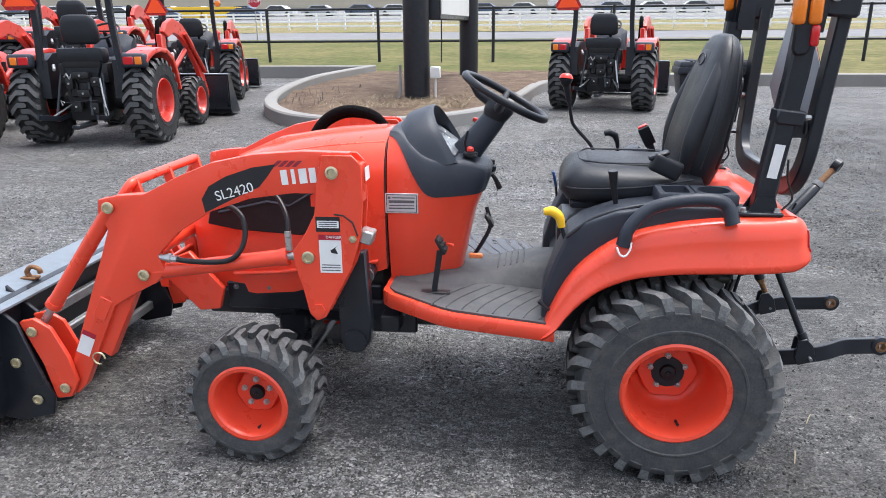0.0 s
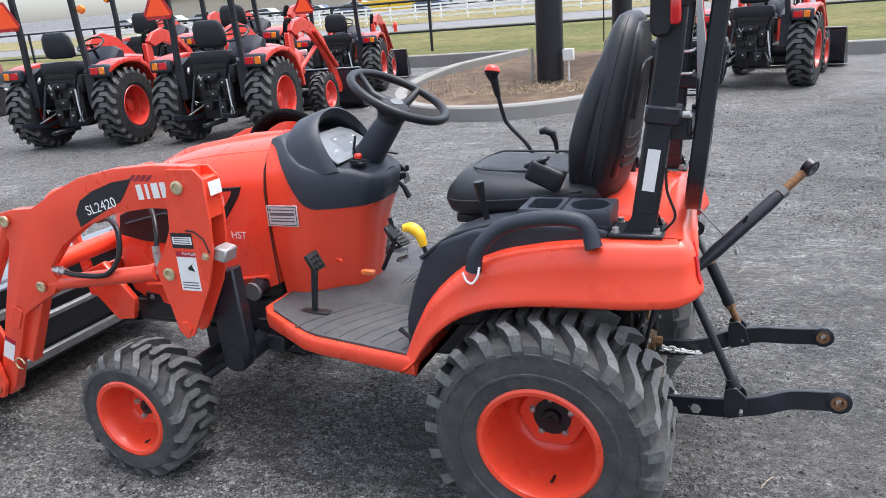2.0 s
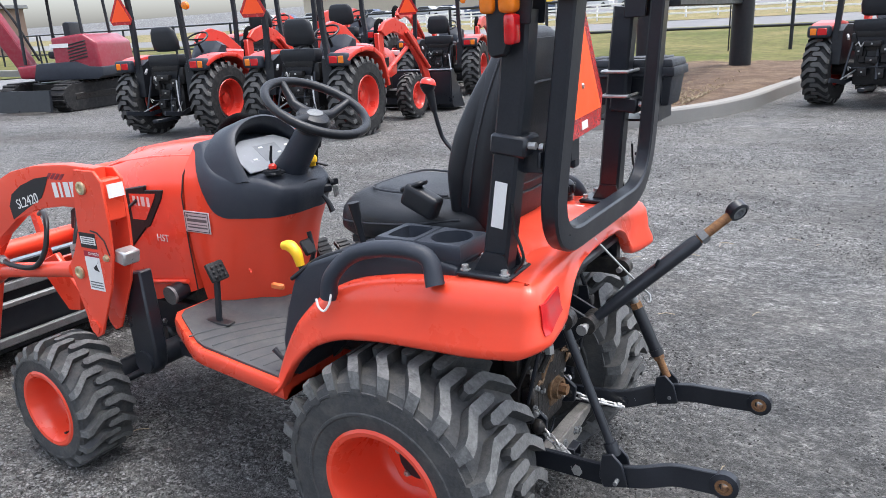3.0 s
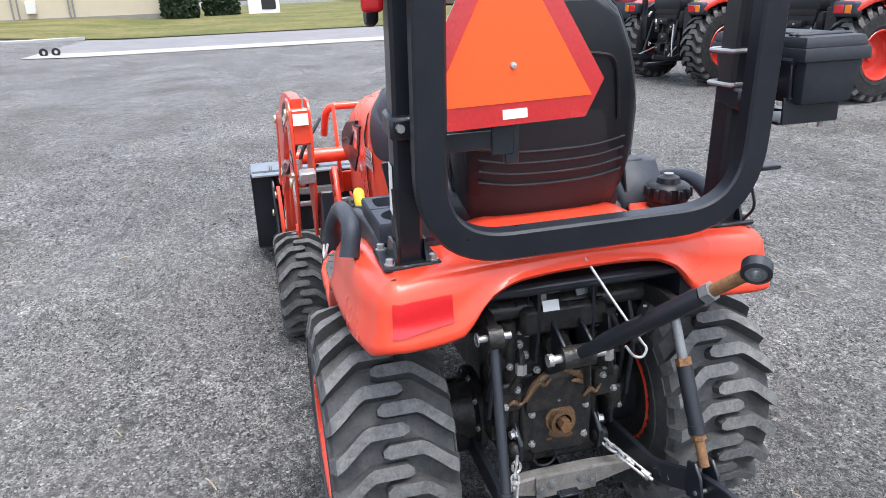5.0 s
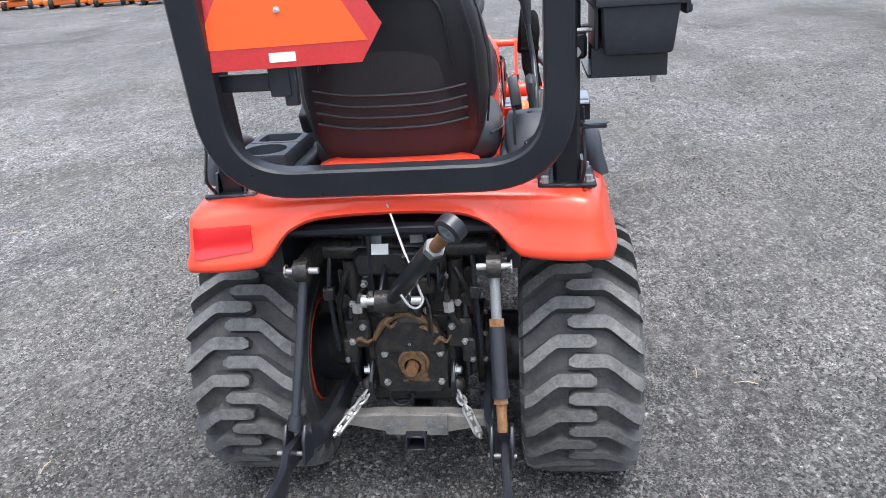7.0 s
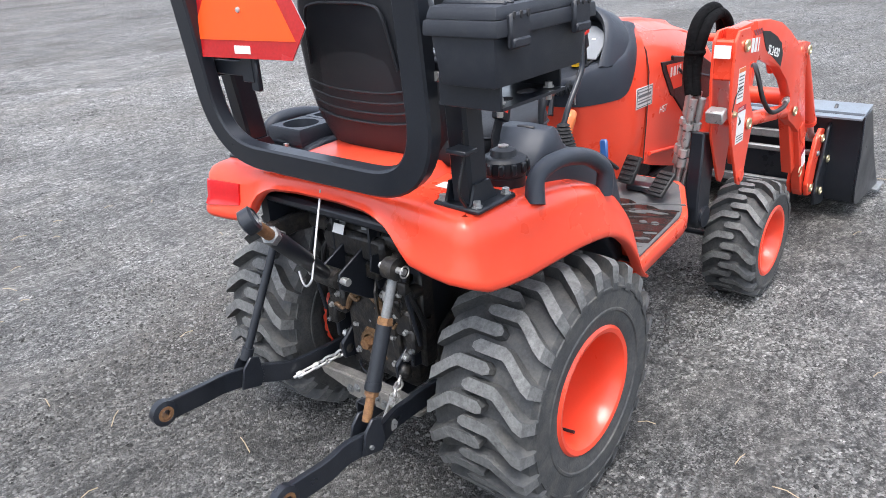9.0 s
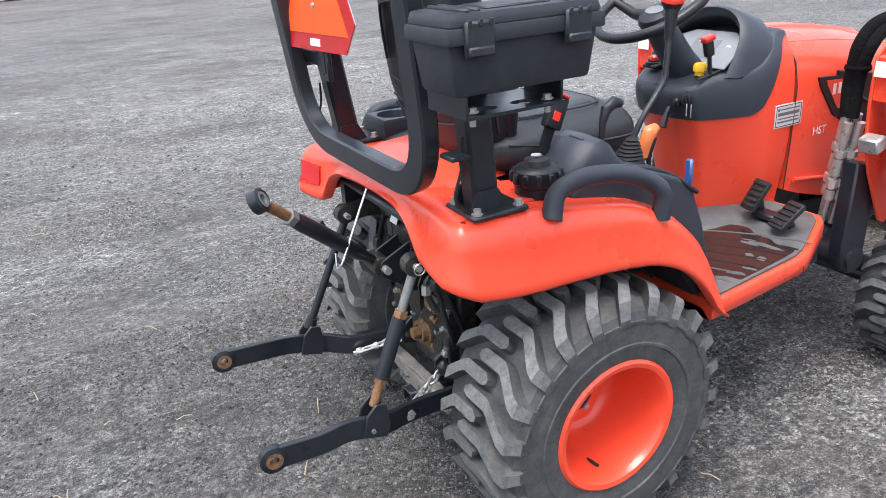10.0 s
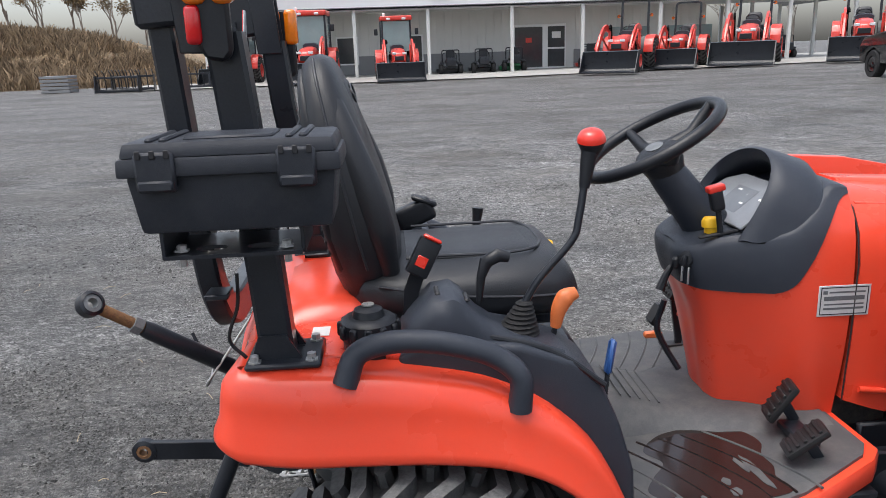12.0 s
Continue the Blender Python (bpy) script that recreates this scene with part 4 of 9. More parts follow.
def col_plan(z):
    """Half outline of the steering column housing at a height, from the hood seam round to the rear."""
    xf, hf, xr, hr = -0.982, curve1(z, COL_Z, COL_HF), curve1(z, COL_Z, COL_XR), curve1(z, COL_Z, COL_HR)
    pts = [(xf, hf), (xf * 0.74 + xr * 0.26, hf * 1.0), (xf * 0.54 + xr * 0.46, hf * 0.62 + hr * 0.42), (xf * 0.24 + xr * 0.76, hr * 0.97), (xf * 0.06 + xr * 0.94, hr * 0.74), (xr, hr * 0.36), (xr, 0.0)]
    return [(v.x, v.y) for v in spline([(x, y, 0) for x, y in pts], 6)]


def seam_z(x):
    return curve1(x, [-0.99, -0.955, -0.925, -0.89, -0.855, -0.82, -0.78, -0.6], [1.082, 1.066, 1.025, 0.945, 0.890, 0.868, 0.864, 0.864])


def dash_top(x):
    return curve1(x, [-0.99, -0.95, -0.90, -0.85, -0.78, -0.70, -0.66, -0.60], [1.090, 1.094, 1.06, 1.015, 0.995, 0.980, 0.962, 0.940])


ref = col_plan(0.90)
half = len(ref)


def skin(z_of):
    """Rows of points round the housing; z_of gives the height from a station's place."""
    row = []
    for i in range(half):
        z = z_of(ref[i][0])
        x, y = col_plan(z)[i]
        row.append((x, -y, z))
    return row + [(x, -y, z) for x, y, z in row[-2::-1]]


cw = Shape()
cw.rings([skin(lambda x, k=k: 0.545 + k * (seam_z(x) - 0.545)) for k in np.linspace(0, 1, 12)], closed=False, caps=False)
cowl_ob = part("cowl", cw, RED, tractor, sharp=65)

# hood: skin of sections along x
def hood_sec(x, top, hw, low, shoulder):
    pts = [(hw * 0.97, low), (hw, low + (shoulder - low) * 0.5), (hw, shoulder), (hw * 0.93, shoulder + (top - shoulder) * 0.42), (hw * 0.78, shoulder + (top - shoulder) * 0.74), (hw * 0.5, shoulder + (top - shoulder) * 0.93), (hw * 0.22, top)]
    return [(x, -y, z) for y, z in pts] + [(x, y, z) for y, z in pts[::-1]]


hd = Shape()
hood_data = [(-0.992, 1.088, 0.243, 0.600, 0.93), (-1.06, 1.083, 0.244, 0.575, 0.93), (-1.20, 1.070, 0.244, 0.535, 0.92), (-1.35, 1.048, 0.242, 0.495, 0.90), (-1.50, 1.010, 0.236, 0.480, 0.87), (-1.60, 0.972, 0.228, 0.490, 0.84), (-1.68, 0.928, 0.215, 0.52, 0.80), (-1.735, 0.870, 0.19, 0.56, 0.76), (-1.755, 0.82, 0.16, 0.60, 0.73)]
hd.rings([hood_sec(*d) for d in hood_data])
hood_ob = part("hood", hd, RED, tractor, sharp=60)
for s in (-1, 1):
    ridge = Shape().tube([(x, s * y, z) for x, y, z in ((-1.0, 0.17, 1.052), (-1.2, 0.17, 1.037), (-1.4, 0.165, 1.008), (-1.55, 0.155, 0.968))], 0.006, 8)
    part("hood_ridge", ridge, RED, hood_ob, sharp=60)
crest = Shape().rings([[(x, -w, z), (x, -w * 0.8, z + h), (x, w * 0.8, z + h), (x, w, z)] for x, w, z, h in ((-1.02, 0.05, 1.080, 0.012), (-1.2, 0.06, 1.062, 0.018), (-1.45, 0.06, 1.020, 0.020), (-1.60, 0.05, 0.965, 0.012))])
part("hood_crest", crest, RED, hood_ob, sharp=60)
seam = Shape().tube([(-0.987, y, z) for x, y, z in hood_sec(0, 1.090, 0.245, 0.60, 0.93)], 0.0022, 6)
part("hood_seam", seam, INK, hood_ob)
for s in (-1, 1):
    vent = Shape().prism([(-1.17, 0.955), (-1.46, 0.905), (-1.64, 0.83), (-1.66, 0.755), (-1.55, 0.735), (-1.30, 0.72), (-1.20, 0.80)], s * 0.236, s * 0.249, "y", 0.004)
    v_ob = part("side_grille", vent, PLASTIC_BLACK, hood_ob, "black plastic side grille panel")
    part("grille_rib", Shape().tube([(-1.61, s * 0.252, 0.80), (-1.42, s * 0.252, 0.845), (-1.34, s * 0.252, 0.83), (-1.22, s * 0.252, 0.90)], 0.006, 6), PLASTIC, v_ob)
    bezel = Shape().prism([(-1.27, 0.930), (-1.080, 0.945), (-1.092, 0.915), (-1.175, 0.812), (-1.195, 0.803), (-1.27, 0.81)], s * 0.24, s * 0.2485, "y", 0.002)
    bz_ob = part("hood_bezel", bezel, PLASTIC_BLACK, hood_ob, "black plastic bezel round the hood vent")
    part("bezel_panel", Shape().prism([(-1.26, 0.920), (-1.118, 0.930), (-1.126, 0.913), (-1.190, 0.832), (-1.26, 0.830)], s * 0.2486, s * 0.2505, "y"), RED, bz_ob)
    for k, w in ((-1.235, 0.014), (-1.212, 0.008), (-1.188, 0.018), (-1.160, 0.014)):
        part("logo_bar", plate(w, 0.034, 0.0008, facing((k, s * 0.2506, 0.898), (0, s, 0))), WHITE, bz_ob)
    low = Shape().tube([(-1.02, s * 0.247, 0.63), (-1.2, s * 0.249, 0.605), (-1.40, s * 0.248, 0.575), (-1.58, s * 0.238, 0.56)], 0.008, 8)
    part("hood_lower_bead", low, RED, hood_ob, sharp=60)
    letters("HST", 0.036, WHITE, "decal_text", hood_ob, facing((-1.118, s * 0.2465, 0.773), (0, s, 0)))
grill = Shape().box((-1.752, 0, 0.68), (0.02, 0.24, 0.16), 0.006)
part("front_grille", grill, PLASTIC_BLACK, hood_ob)
for s in (-1, 1):
    lamp = Shape().prism([(0.06 * s, 0.79), (0.17 * s, 0.80), (0.19 * s, 0.85), (0.08 * s, 0.83)], -1.745, -1.72, "x", 0.004)
    part("headlight", lamp, LENS_CLEAR, hood_ob, "clear headlight lens")

# data plates on the cowl
for s in (-1, 1):
    m = facing((-0.930 if s < 0 else -0.962, s * 0.2435, 0.848), (0.03, s, 0.0))
    d_ob = part("dealer_plate", plate(0.118, 0.072, 0.002, m, 0.001), SILVER_LABEL, cowl_ob, "silver plate with dark border and printed lines")
    for px, py, w, h in ((0, 0.031, 0.108, 0.0022), (0, -0.031, 0.108, 0.0022), (-0.053, 0, 0.0022, 0.062), (0.053, 0, 0.0022, 0.062)):
        part("plate_border", plate(w, h, 0.0006, m @ Matrix.Translation((px, py, 0.0021))), INK, d_ob)
    for px, py, w, h in ((0.006, 0.020, 0.082, 0.004), (-0.044, 0.020, 0.010, 0.008), (0, 0.006, 0.092, 0.010), (0, -0.008, 0.090, 0.0035), (0, -0.018, 0.092, 0.005)):
        part("print_line", plate(w, h, 0.0006, m @ Matrix.Translation((px, py, 0.0021))), PRINT, d_ob)
for s in (-1,):
    part("cowl_latch", Shape().box((-0.765, s * 0.195, 0.685), (0.035, 0.008, 0.014), 0.003, pose(0, 0, 0, 0, 0, s * 28)), RED, cowl_ob)

# dash
ds = Shape()
def grown(row, k):
    return [(x + 0.004 * k * (1 if abs(y) < 0.08 else 0.3), y + (0.0035 * k if y > 0 else -0.0035 * k) * (1 if abs(y) > 0.01 else 0), z) for x, y, z in row]


def level(k):
    return skin(lambda x: seam_z(x) + k * (dash_top(x) - seam_z(x)))


ds.rings([grown(level(0.0), -1), grown(level(0.0), 1.2)] + [grown(level(k), 1.2) for k in np.linspace(0.1, 0.88, 6)] + [grown(level(0.96), 0.4), [(x * 0.985 - 0.012, y * 0.94, z + 0.003) for x, y, z in level(1.0)]], closed=False, caps=False)
top_row = [(x * 0.985 - 0.012, y * 0.94, z + 0.003) for x, y, z in level(1.0)]
ds.rings([[(p[0], p[1] + (q[1] - p[1]) * t, p[2] + 0.006 * math.sin(t * math.pi)) for t in np.linspace(0, 1, 7)] for p, q in zip(top_row[: half], top_row[::-1][: half])], closed=False, caps=False)
dash_ob = part("dashboard", ds, PLASTIC, tractor, "dark grey moulded dashboard", sharp=60)
vis = Shape()
rows = []
for a in np.linspace(-1.0, 1.0, 25):
    u = a * math.pi / 2
    y = 0.186 * math.sin(u)
    h = math.cos(u) ** 0.55 if abs(a) < 0.999 else 0.0
    zt = 0.985 + 0.183 * h
    xr = -0.745 - 0.105 * h
    zf = 0.985 + 0.105 * h
    k = 1.0 + 0.19
    rows.append([(xr - 0.004, y * 0.86, 0.975 + 0.165 * h), (xr + 0.008, y * 0.93, zt - 0.004), (xr, y, zt), (xr - 0.025, y * 1.06, zt - 0.006), (xr - 0.065 - 0.02 * h, y * 1.12, (zt + zf) / 2 + 0.012 * h), (xr - 0.105 - 0.03 * h, y * k, zf - 0.012)])
vis.rings(rows, closed=True, caps=True)
part("visor", vis, PLASTIC, dash_ob, sharp=60)
pan = Shape().prism([(-0.155, 0), (0.155, 0), (0.158, 0.06), (0.140, 0.112), (0.085, 0.142), (-0.085, 0.142), (-0.140, 0.112), (-0.158, 0.06)], 0, 0.006, "z", 0.002)
m = facing((-0.752, 0, 1.0), (0.62, 0, 0.78))
pan_ob = part("gauge_panel", pan.moved(m), GAUGE, dash_ob, "clear instrument panel window")
for y, z in ((-0.09, 0.05), (-0.03, 0.095), (0.035, 0.06), (0.10, 0.085)):
    part("gauge_mark", plate(0.018, 0.005, 0.0006, m @ Matrix.Translation((y, z, 0.0060))), WHITE, pan_ob)
part("gauge_face", plate(0.11, 0.075, 0.0005, m @ Matrix.Translation((0.0, 0.068, 0.0060))), GAUGE_DIM, pan_ob)
part("dash_pocket", Shape().box((-0.70, -0.10, 1.002), (0.05, 0.06, 0.012), 0.004, pose(0, 0, 0, 0, 12, 0)), PLASTIC_BLACK, dash_ob)
part("warning_label", plate(0.045, 0.035, 0.001, facing((-0.785, -0.125, 1.022), (0.5, -0.2, 0.8), (-1, 0, 0.6))), WHITE, dash_ob)
btn = Shape().turn([(0.015, 0), (0.015, 0.012), (0.021, 0.014), (0.022, 0.028), (0.017, 0.036), (0.001, 0.038)], (-0.702, 0.099, 0.988), "z", 18)
part("yellow_button", btn, YELLOW, dash_ob, "yellow push button")
rb = Shape().turn([(0.026, 0), (0.026, 0.014), (0.018, 0.016), (0.018, 0.02)], (-0.70, -0.105, 0.995), "z", 18)
rb_ob = part("switch_base", rb, PLASTIC_BLACK, dash_ob)
part("red_switch", Shape().turn([(0.013, 0), (0.013, 0.010), (0.009, 0.015), (0.001, 0.016)], (-0.70, -0.105, 1.014), "z", 16), RED_KNOB, rb_ob, "red switch knob")
part("signal_lever", Shape().tube([(-0.715, -0.085, 1.0), (-0.722, -0.088, 1.04), (-0.71, -0.09, 1.085)], [0.003, 0.005, 0.004], 8), PLASTIC_BLACK, dash_ob)
slot = Shape().box((-0.705, 0.138, 0.992), (0.09, 0.014, 0.006), 0.002, pose(0, 0, 0, 0, 8, 0))
part("throttle_slot", slot, INK, dash_ob)
thr = part("throttle_lever", Shape().tube([(-0.712, 0.138, 0.985), (-0.702, 0.138, 1.05)], 0.007, 8), PLASTIC_BLACK, dash_ob)
part("throttle_knob", Shape().box((-0.697, 0.138, 1.070), (0.03, 0.026, 0.05), 0.009, pose(0, 0, 0, 0, 14, 0), 3), PLASTIC_BLACK, thr)
part("throttle_cap", Shape().box((-0.692, 0.138, 1.097), (0.040, 0.030, 0.016), 0.006, pose(0, 0, 0, 0, 14, 0), 3), RED_KNOB, thr, "red knob cap")
m = facing((-0.648, 0.115, 0.930), (0.55, 0.83, 0.1))
key_ob = part("ignition", Shape().turn([(0.022, 0), (0.022, 0.006), (0.015, 0.008), (0.012, 0.018), (0.001, 0.019)], (0, 0, 0), "z", 22).moved(m), PLASTIC_BLACK, dash_ob)
part("key", Shape().box((0, 0, 0.028), (0.006, 0.022, 0.022), 0.002).moved(m), PLASTIC_BLACK, key_ob)
part("key", Shape().box((0.008, -0.035, 0.022), (0.003, 0.040, 0.012), 0.001).box((-0.006, -0.030, 0.026), (0.003, 0.036, 0.012), 0.001).moved(m), STEEL, key_ob, "two hanging keys")
part("dash_switch", Shape().box((-0.632, 0.08, 0.918), (0.02, 0.04, 0.028), 0.006, pose(0, 0, 0, 0, 0, -25)), PLASTIC_BLACK, dash_ob)
part("brake_knob", Shape().tube([(-0.63, 0.05, 0.90), (-0.615, 0.055, 0.88), (-0.60, 0.06, 0.845)], [0.007, 0.009, 0.012], 8), PLASTIC_BLACK, dash_ob)
part("coupler_stub", Shape().box((-0.672, -0.172, 0.64), (0.05, 0.018, 0.018), 0.004), ORANGE_GRIP, dash_ob)

# on the right the hood, cowl and dash sit closer in than on the left
for top in (hood_ob, cowl_ob, dash_ob):
    for ob in (top, *top.children_recursive):
        for v in ob.data.vertices:
            if v.co.y > 0:
                v.co.y *= 0.82

# steering
col = Shape().tube([(-0.745, 0, 0.965), (-0.70, 0, 1.02), (-0.625, 0, 1.115), (-0.606, 0, 1.140)], [0.060, 0.050, 0.044, 0.040], 16)
col_ob = part("steering_column", col, PLASTIC, tractor, "dark grey steering column")
wn = Vector((0.48, 0, 0.877))
wc = Vector((-0.582, 0.0, 1.197))
e1, e2 = Vector((0.877, 0, -0.48)), Vector((0, 1, 0))
ring = [wc + (e1 * math.cos(a) + e2 * math.sin(a)) * 0.165 for a in np.linspace(0, 2 * math.pi, 49)]
sw = Shape().tube(ring, 0.0145, 12, caps=False)
sw_ob = part("steering_wheel", sw, PLASTIC_BLACK, tractor, "black three-spoke steering wheel", sharp=60)
hubp = wc - wn * 0.042
for a in (math.pi / 2, -math.pi / 2, math.pi):
    d = e1 * math.cos(a) + e2 * math.sin(a)
    part("spoke", Shape().tube([hubp + d * 0.02, hubp + d * 0.09 + wn * 0.004, wc + d * 0.158], [0.024, 0.016, 0.012], 10), PLASTIC_BLACK, sw_ob)
part("hub", Shape().turn([(0.040, -0.055), (0.050, -0.025), (0.056, 0.0), (0.050, 0.014), (0.036, 0.021), (0.001, 0.023)], (0, 0, 0), "z", 24).moved(facing(hubp, wn, (-1, 0, 0))), PLASTIC_BLACK, sw_ob)
part("badge", Shape().turn([(0.032, 0.0), (0.032, 0.003), (0.001, 0.005)], (0, 0, 0), "z", 24).moved(facing(hubp + wn * 0.021, wn, (-1, 0, 0)) @ Matrix.Diagonal((1, 0.62, 1, 1))), WORN, sw_ob, "oval grey badge")

# seat
def slab(sections):
    """A soft cushion from rings of (centre, half width, half thickness, direction of thickness)."""
    s = Shape()
    rows = []
    for c, hw, ht, up in sections:
        c, up = Vector(c), Vector(up).normalized()
        ring = []
        for a in np.linspace(0, 2 * math.pi, 28, endpoint=False):
            ca, sa = math.cos(a), math.sin(a)
            k = (abs(ca) ** 3.2 + abs(sa) ** 3.2) ** (-1 / 3.2)
            ring.append(c + Vector((0, 1, 0)) * (hw * ca * k) + up * (ht * sa * k))
        rows.append(ring)
    return s.rings(rows)


seat = part("seat", slab([((-0.372, 0, 0.917), 0.13, 0.010, (0.35, 0, 1)), ((-0.366, 0, 0.917), 0.17, 0.040, (0.3, 0, 1)), ((-0.342, 0, 0.914), 0.205, 0.066, (0.15, 0, 1)), ((-0.30, 0, 0.914), 0.228, 0.074, (0.05, 0, 1)),
                             ((-0.20, 0, 0.912), 0.238, 0.072, (0, 0, 1)), ((-0.08, 0, 0.910), 0.240, 0.068, (0, 0, 1)), ((0.02, 0, 0.912), 0.232, 0.068, (0, 0, 1)), ((0.09, 0, 0.92), 0.21, 0.055, (0, 0, 1)), ((0.12, 0, 0.92), 0.16, 0.03, (0, 0, 1))]), VINYL, tractor, "black vinyl tractor seat with high back", sharp=70)
back = slab([((0.092, 0, 0.880), 0.13, 0.035, (-1, 0, 0.3)), ((0.100, 0, 0.91), 0.18, 0.066, (-1, 0, 0.3)), ((0.113, 0, 0.98), 0.208, 0.080, (-1, 0, 0.28)), ((0.130, 0, 1.06), 0.222, 0.080, (-1, 0, 0.25)), ((0.148, 0, 1.15), 0.220, 0.074, (-1, 0, 0.22)),
             ((0.166, 0, 1.24), 0.204, 0.064, (-1, 0, 0.2)), ((0.180, 0, 1.31), 0.178, 0.054, (-1, 0, 0.2)), ((0.191, 0, 1.368), 0.146, 0.043, (-1, 0, 0.2)), ((0.197, 0, 1.399), 0.110, 0.031, (-1, 0, 0.2)), ((0.200, 0, 1.412), 0.068, 0.012, (-1, 0, 0.2))])
back.moved(Matrix.Translation((-0.028, 0, 0)))
back_ob = part("backrest", back, VINYL, seat, sharp=70)
part("seat_piping", Shape().tube(spline([(-0.02, -0.145, 0.986), (-0.20, -0.150, 0.986), (-0.275, -0.135, 0.989), (-0.305, -0.07, 0.985), (-0.308, 0, 0.985), (-0.305, 0.07, 0.985), (-0.275, 0.135, 0.989), (-0.20, 0.150, 0.986), (-0.02, 0.145, 0.986)]), 0.0035, 6), SEAM, seat)
for s in (-1, 1):
    part("cushion_seam", Shape().tube(spline([(0.06, s * 0.219, 0.945), (-0.08, s * 0.240, 0.925), (-0.20, s * 0.239, 0.915), (-0.30, s * 0.228, 0.910), (-0.345, s * 0.200, 0.908), (-0.368, s * 0.14, 0.906), (-0.376, s * 0.05, 0.905)]), 0.003, 6), SEAM, seat)
part("seat_pad", slab([((-0.30, 0, 0.975), 0.08, 0.005, (0, 0, 1)), ((-0.27, 0, 0.980), 0.12, 0.012, (0, 0, 1)), ((-0.15, 0, 0.975), 0.138, 0.012, (0, 0, 1)), ((0.0, 0, 0.975), 0.13, 0.012, (0, 0, 1))]), VINYL, seat, sharp=70)
BK = Matrix.Translation((-0.010, 0, 0))
for s in (-1, 1):
    part("side_bolster", Shape().tube(spline([(0.045, s * 0.180, 0.96), (0.062, s * 0.194, 1.06), (0.086, s * 0.192, 1.15), (0.118, s * 0.174, 1.24), (0.146, s * 0.142, 1.315), (0.170, s * 0.096, 1.376)]), [0.020, 0.033, 0.034, 0.030, 0.024, 0.012], 14).moved(BK), VINYL, back_ob, sharp=70)
    part("back_seam", Shape().tube(spline([(0.050, s * 0.140, 0.975), (0.060, s * 0.148, 1.06), (0.084, s * 0.146, 1.15), (0.112, s * 0.130, 1.24), (0.135, s * 0.105, 1.31), (0.156, s * 0.066, 1.366)]), 0.0028, 6).moved(BK), SEAM, back_ob)
    part("side_seam", Shape().tube(spline([(0.110, s * 0.2135, 0.98), (0.128, s * 0.2215, 1.06), (0.146, s * 0.2195, 1.15), (0.165, s * 0.2045, 1.24), (0.180, s * 0.1795, 1.31), (0.192, s * 0.149, 1.368), (0.199, s * 0.10, 1.405)]), 0.003, 6).moved(Matrix.Translation((-0.028, 0, 0))), SEAM, back_ob)
pad_rows = [((0.060, 0, 1.15), 0.07, 0.004, (-1, 0, 0.25)), ((0.080, 0, 1.165), 0.115, 0.018, (-1, 0, 0.25)), ((0.107, 0, 1.26), 0.110, 0.020, (-1, 0, 0.25)), ((0.135, 0, 1.35), 0.075, 0.018, (-1, 0, 0.25)), ((0.147, 0, 1.375), 0.04, 0.006, (-1, 0, 0.25))]
part("back_pad", slab(pad_rows).moved(BK), VINYL, back_ob, sharp=70)
for k, (z, w) in enumerate(((1.19, 0.105), (1.225, 0.105), (1.26, 0.10), (1.295, 0.092))):
    x = 0.0625 + (z - 1.165) * 0.29
    part("pad_seam", Shape().tube(spline([(x + 0.012, -w, z + 0.020), (x, -w * 0.4, z), (x - 0.001, 0, z - 0.004), (x, w * 0.4, z), (x + 0.012, w, z + 0.020)]), 0.0022, 6).moved(BK), SEAM, back_ob)
emb = [Vector((0.107, 0, 1.33)) + Vector((0.29, 0, 0.957)) * (0.020 * math.sin(a)) + Vector((0, 1, 0)) * (0.045 * math.cos(a)) for a in np.linspace(0, 2 * math.pi, 25)]
part("embossed_oval", Shape().tube(emb, 0.0022, 6, caps=False).moved(BK), SEAM, back_ob)
shell = slab([((0.148, 0, 0.945), 0.16, 0.010, (1, 0, -0.25)), ((0.158, 0, 0.98), 0.195, 0.022, (1, 0, -0.25)), ((0.178, 0, 1.07), 0.203, 0.026, (1, 0, -0.25)), ((0.195, 0, 1.18), 0.198, 0.026, (1, 0, -0.22)), ((0.210, 0, 1.28), 0.172, 0.022, (1, 0, -0.2)), ((0.218, 0, 1.35), 0.14, 0.016, (1, 0, -0.2)), ((0.222, 0, 1.385), 0.10, 0.008, (1, 0, -0.2))])
shell.moved(Matrix.Translation((-0.024, 0, 0)))
shell_ob = part("back_shell", shell, PLASTIC_BLACK, back_ob, "black plastic seat back shell with ribs", sharp=70)
for k in range(4):
    z = 0.995 + 0.026 * k
    part("shell_rib", Shape().tube(spline([(0.186 + 0.004 * k, -0.175, z + 0.012), (0.192 + 0.004 * k, -0.1, z), (0.195 + 0.004 * k, 0, z - 0.003), (0.192 + 0.004 * k, 0.1, z), (0.186 + 0.004 * k, 0.175, z + 0.012)]), 0.004, 8).moved(Matrix.Translation((-0.024, 0, 0))), VINYL, shell_ob)
part("shell_panel", Shape().tube(spline([(0.215, -0.15, 1.13), (0.232, -0.13, 1.25), (0.235, -0.09, 1.275), (0.237, 0, 1.278), (0.235, 0.09, 1.275), (0.232, 0.13, 1.25), (0.215, 0.15, 1.13)]), 0.004, 6).moved(Matrix.Translation((-0.024, 0, 0))), PLASTIC_BLACK, shell_ob)
part("seat_pan", Shape().box((-0.12, 0, 0.842), (0.44, 0.36, 0.03), 0.008).box((-0.10, 0, 0.80), (0.30, 0.22, 0.07), 0.01), BLACK, seat)
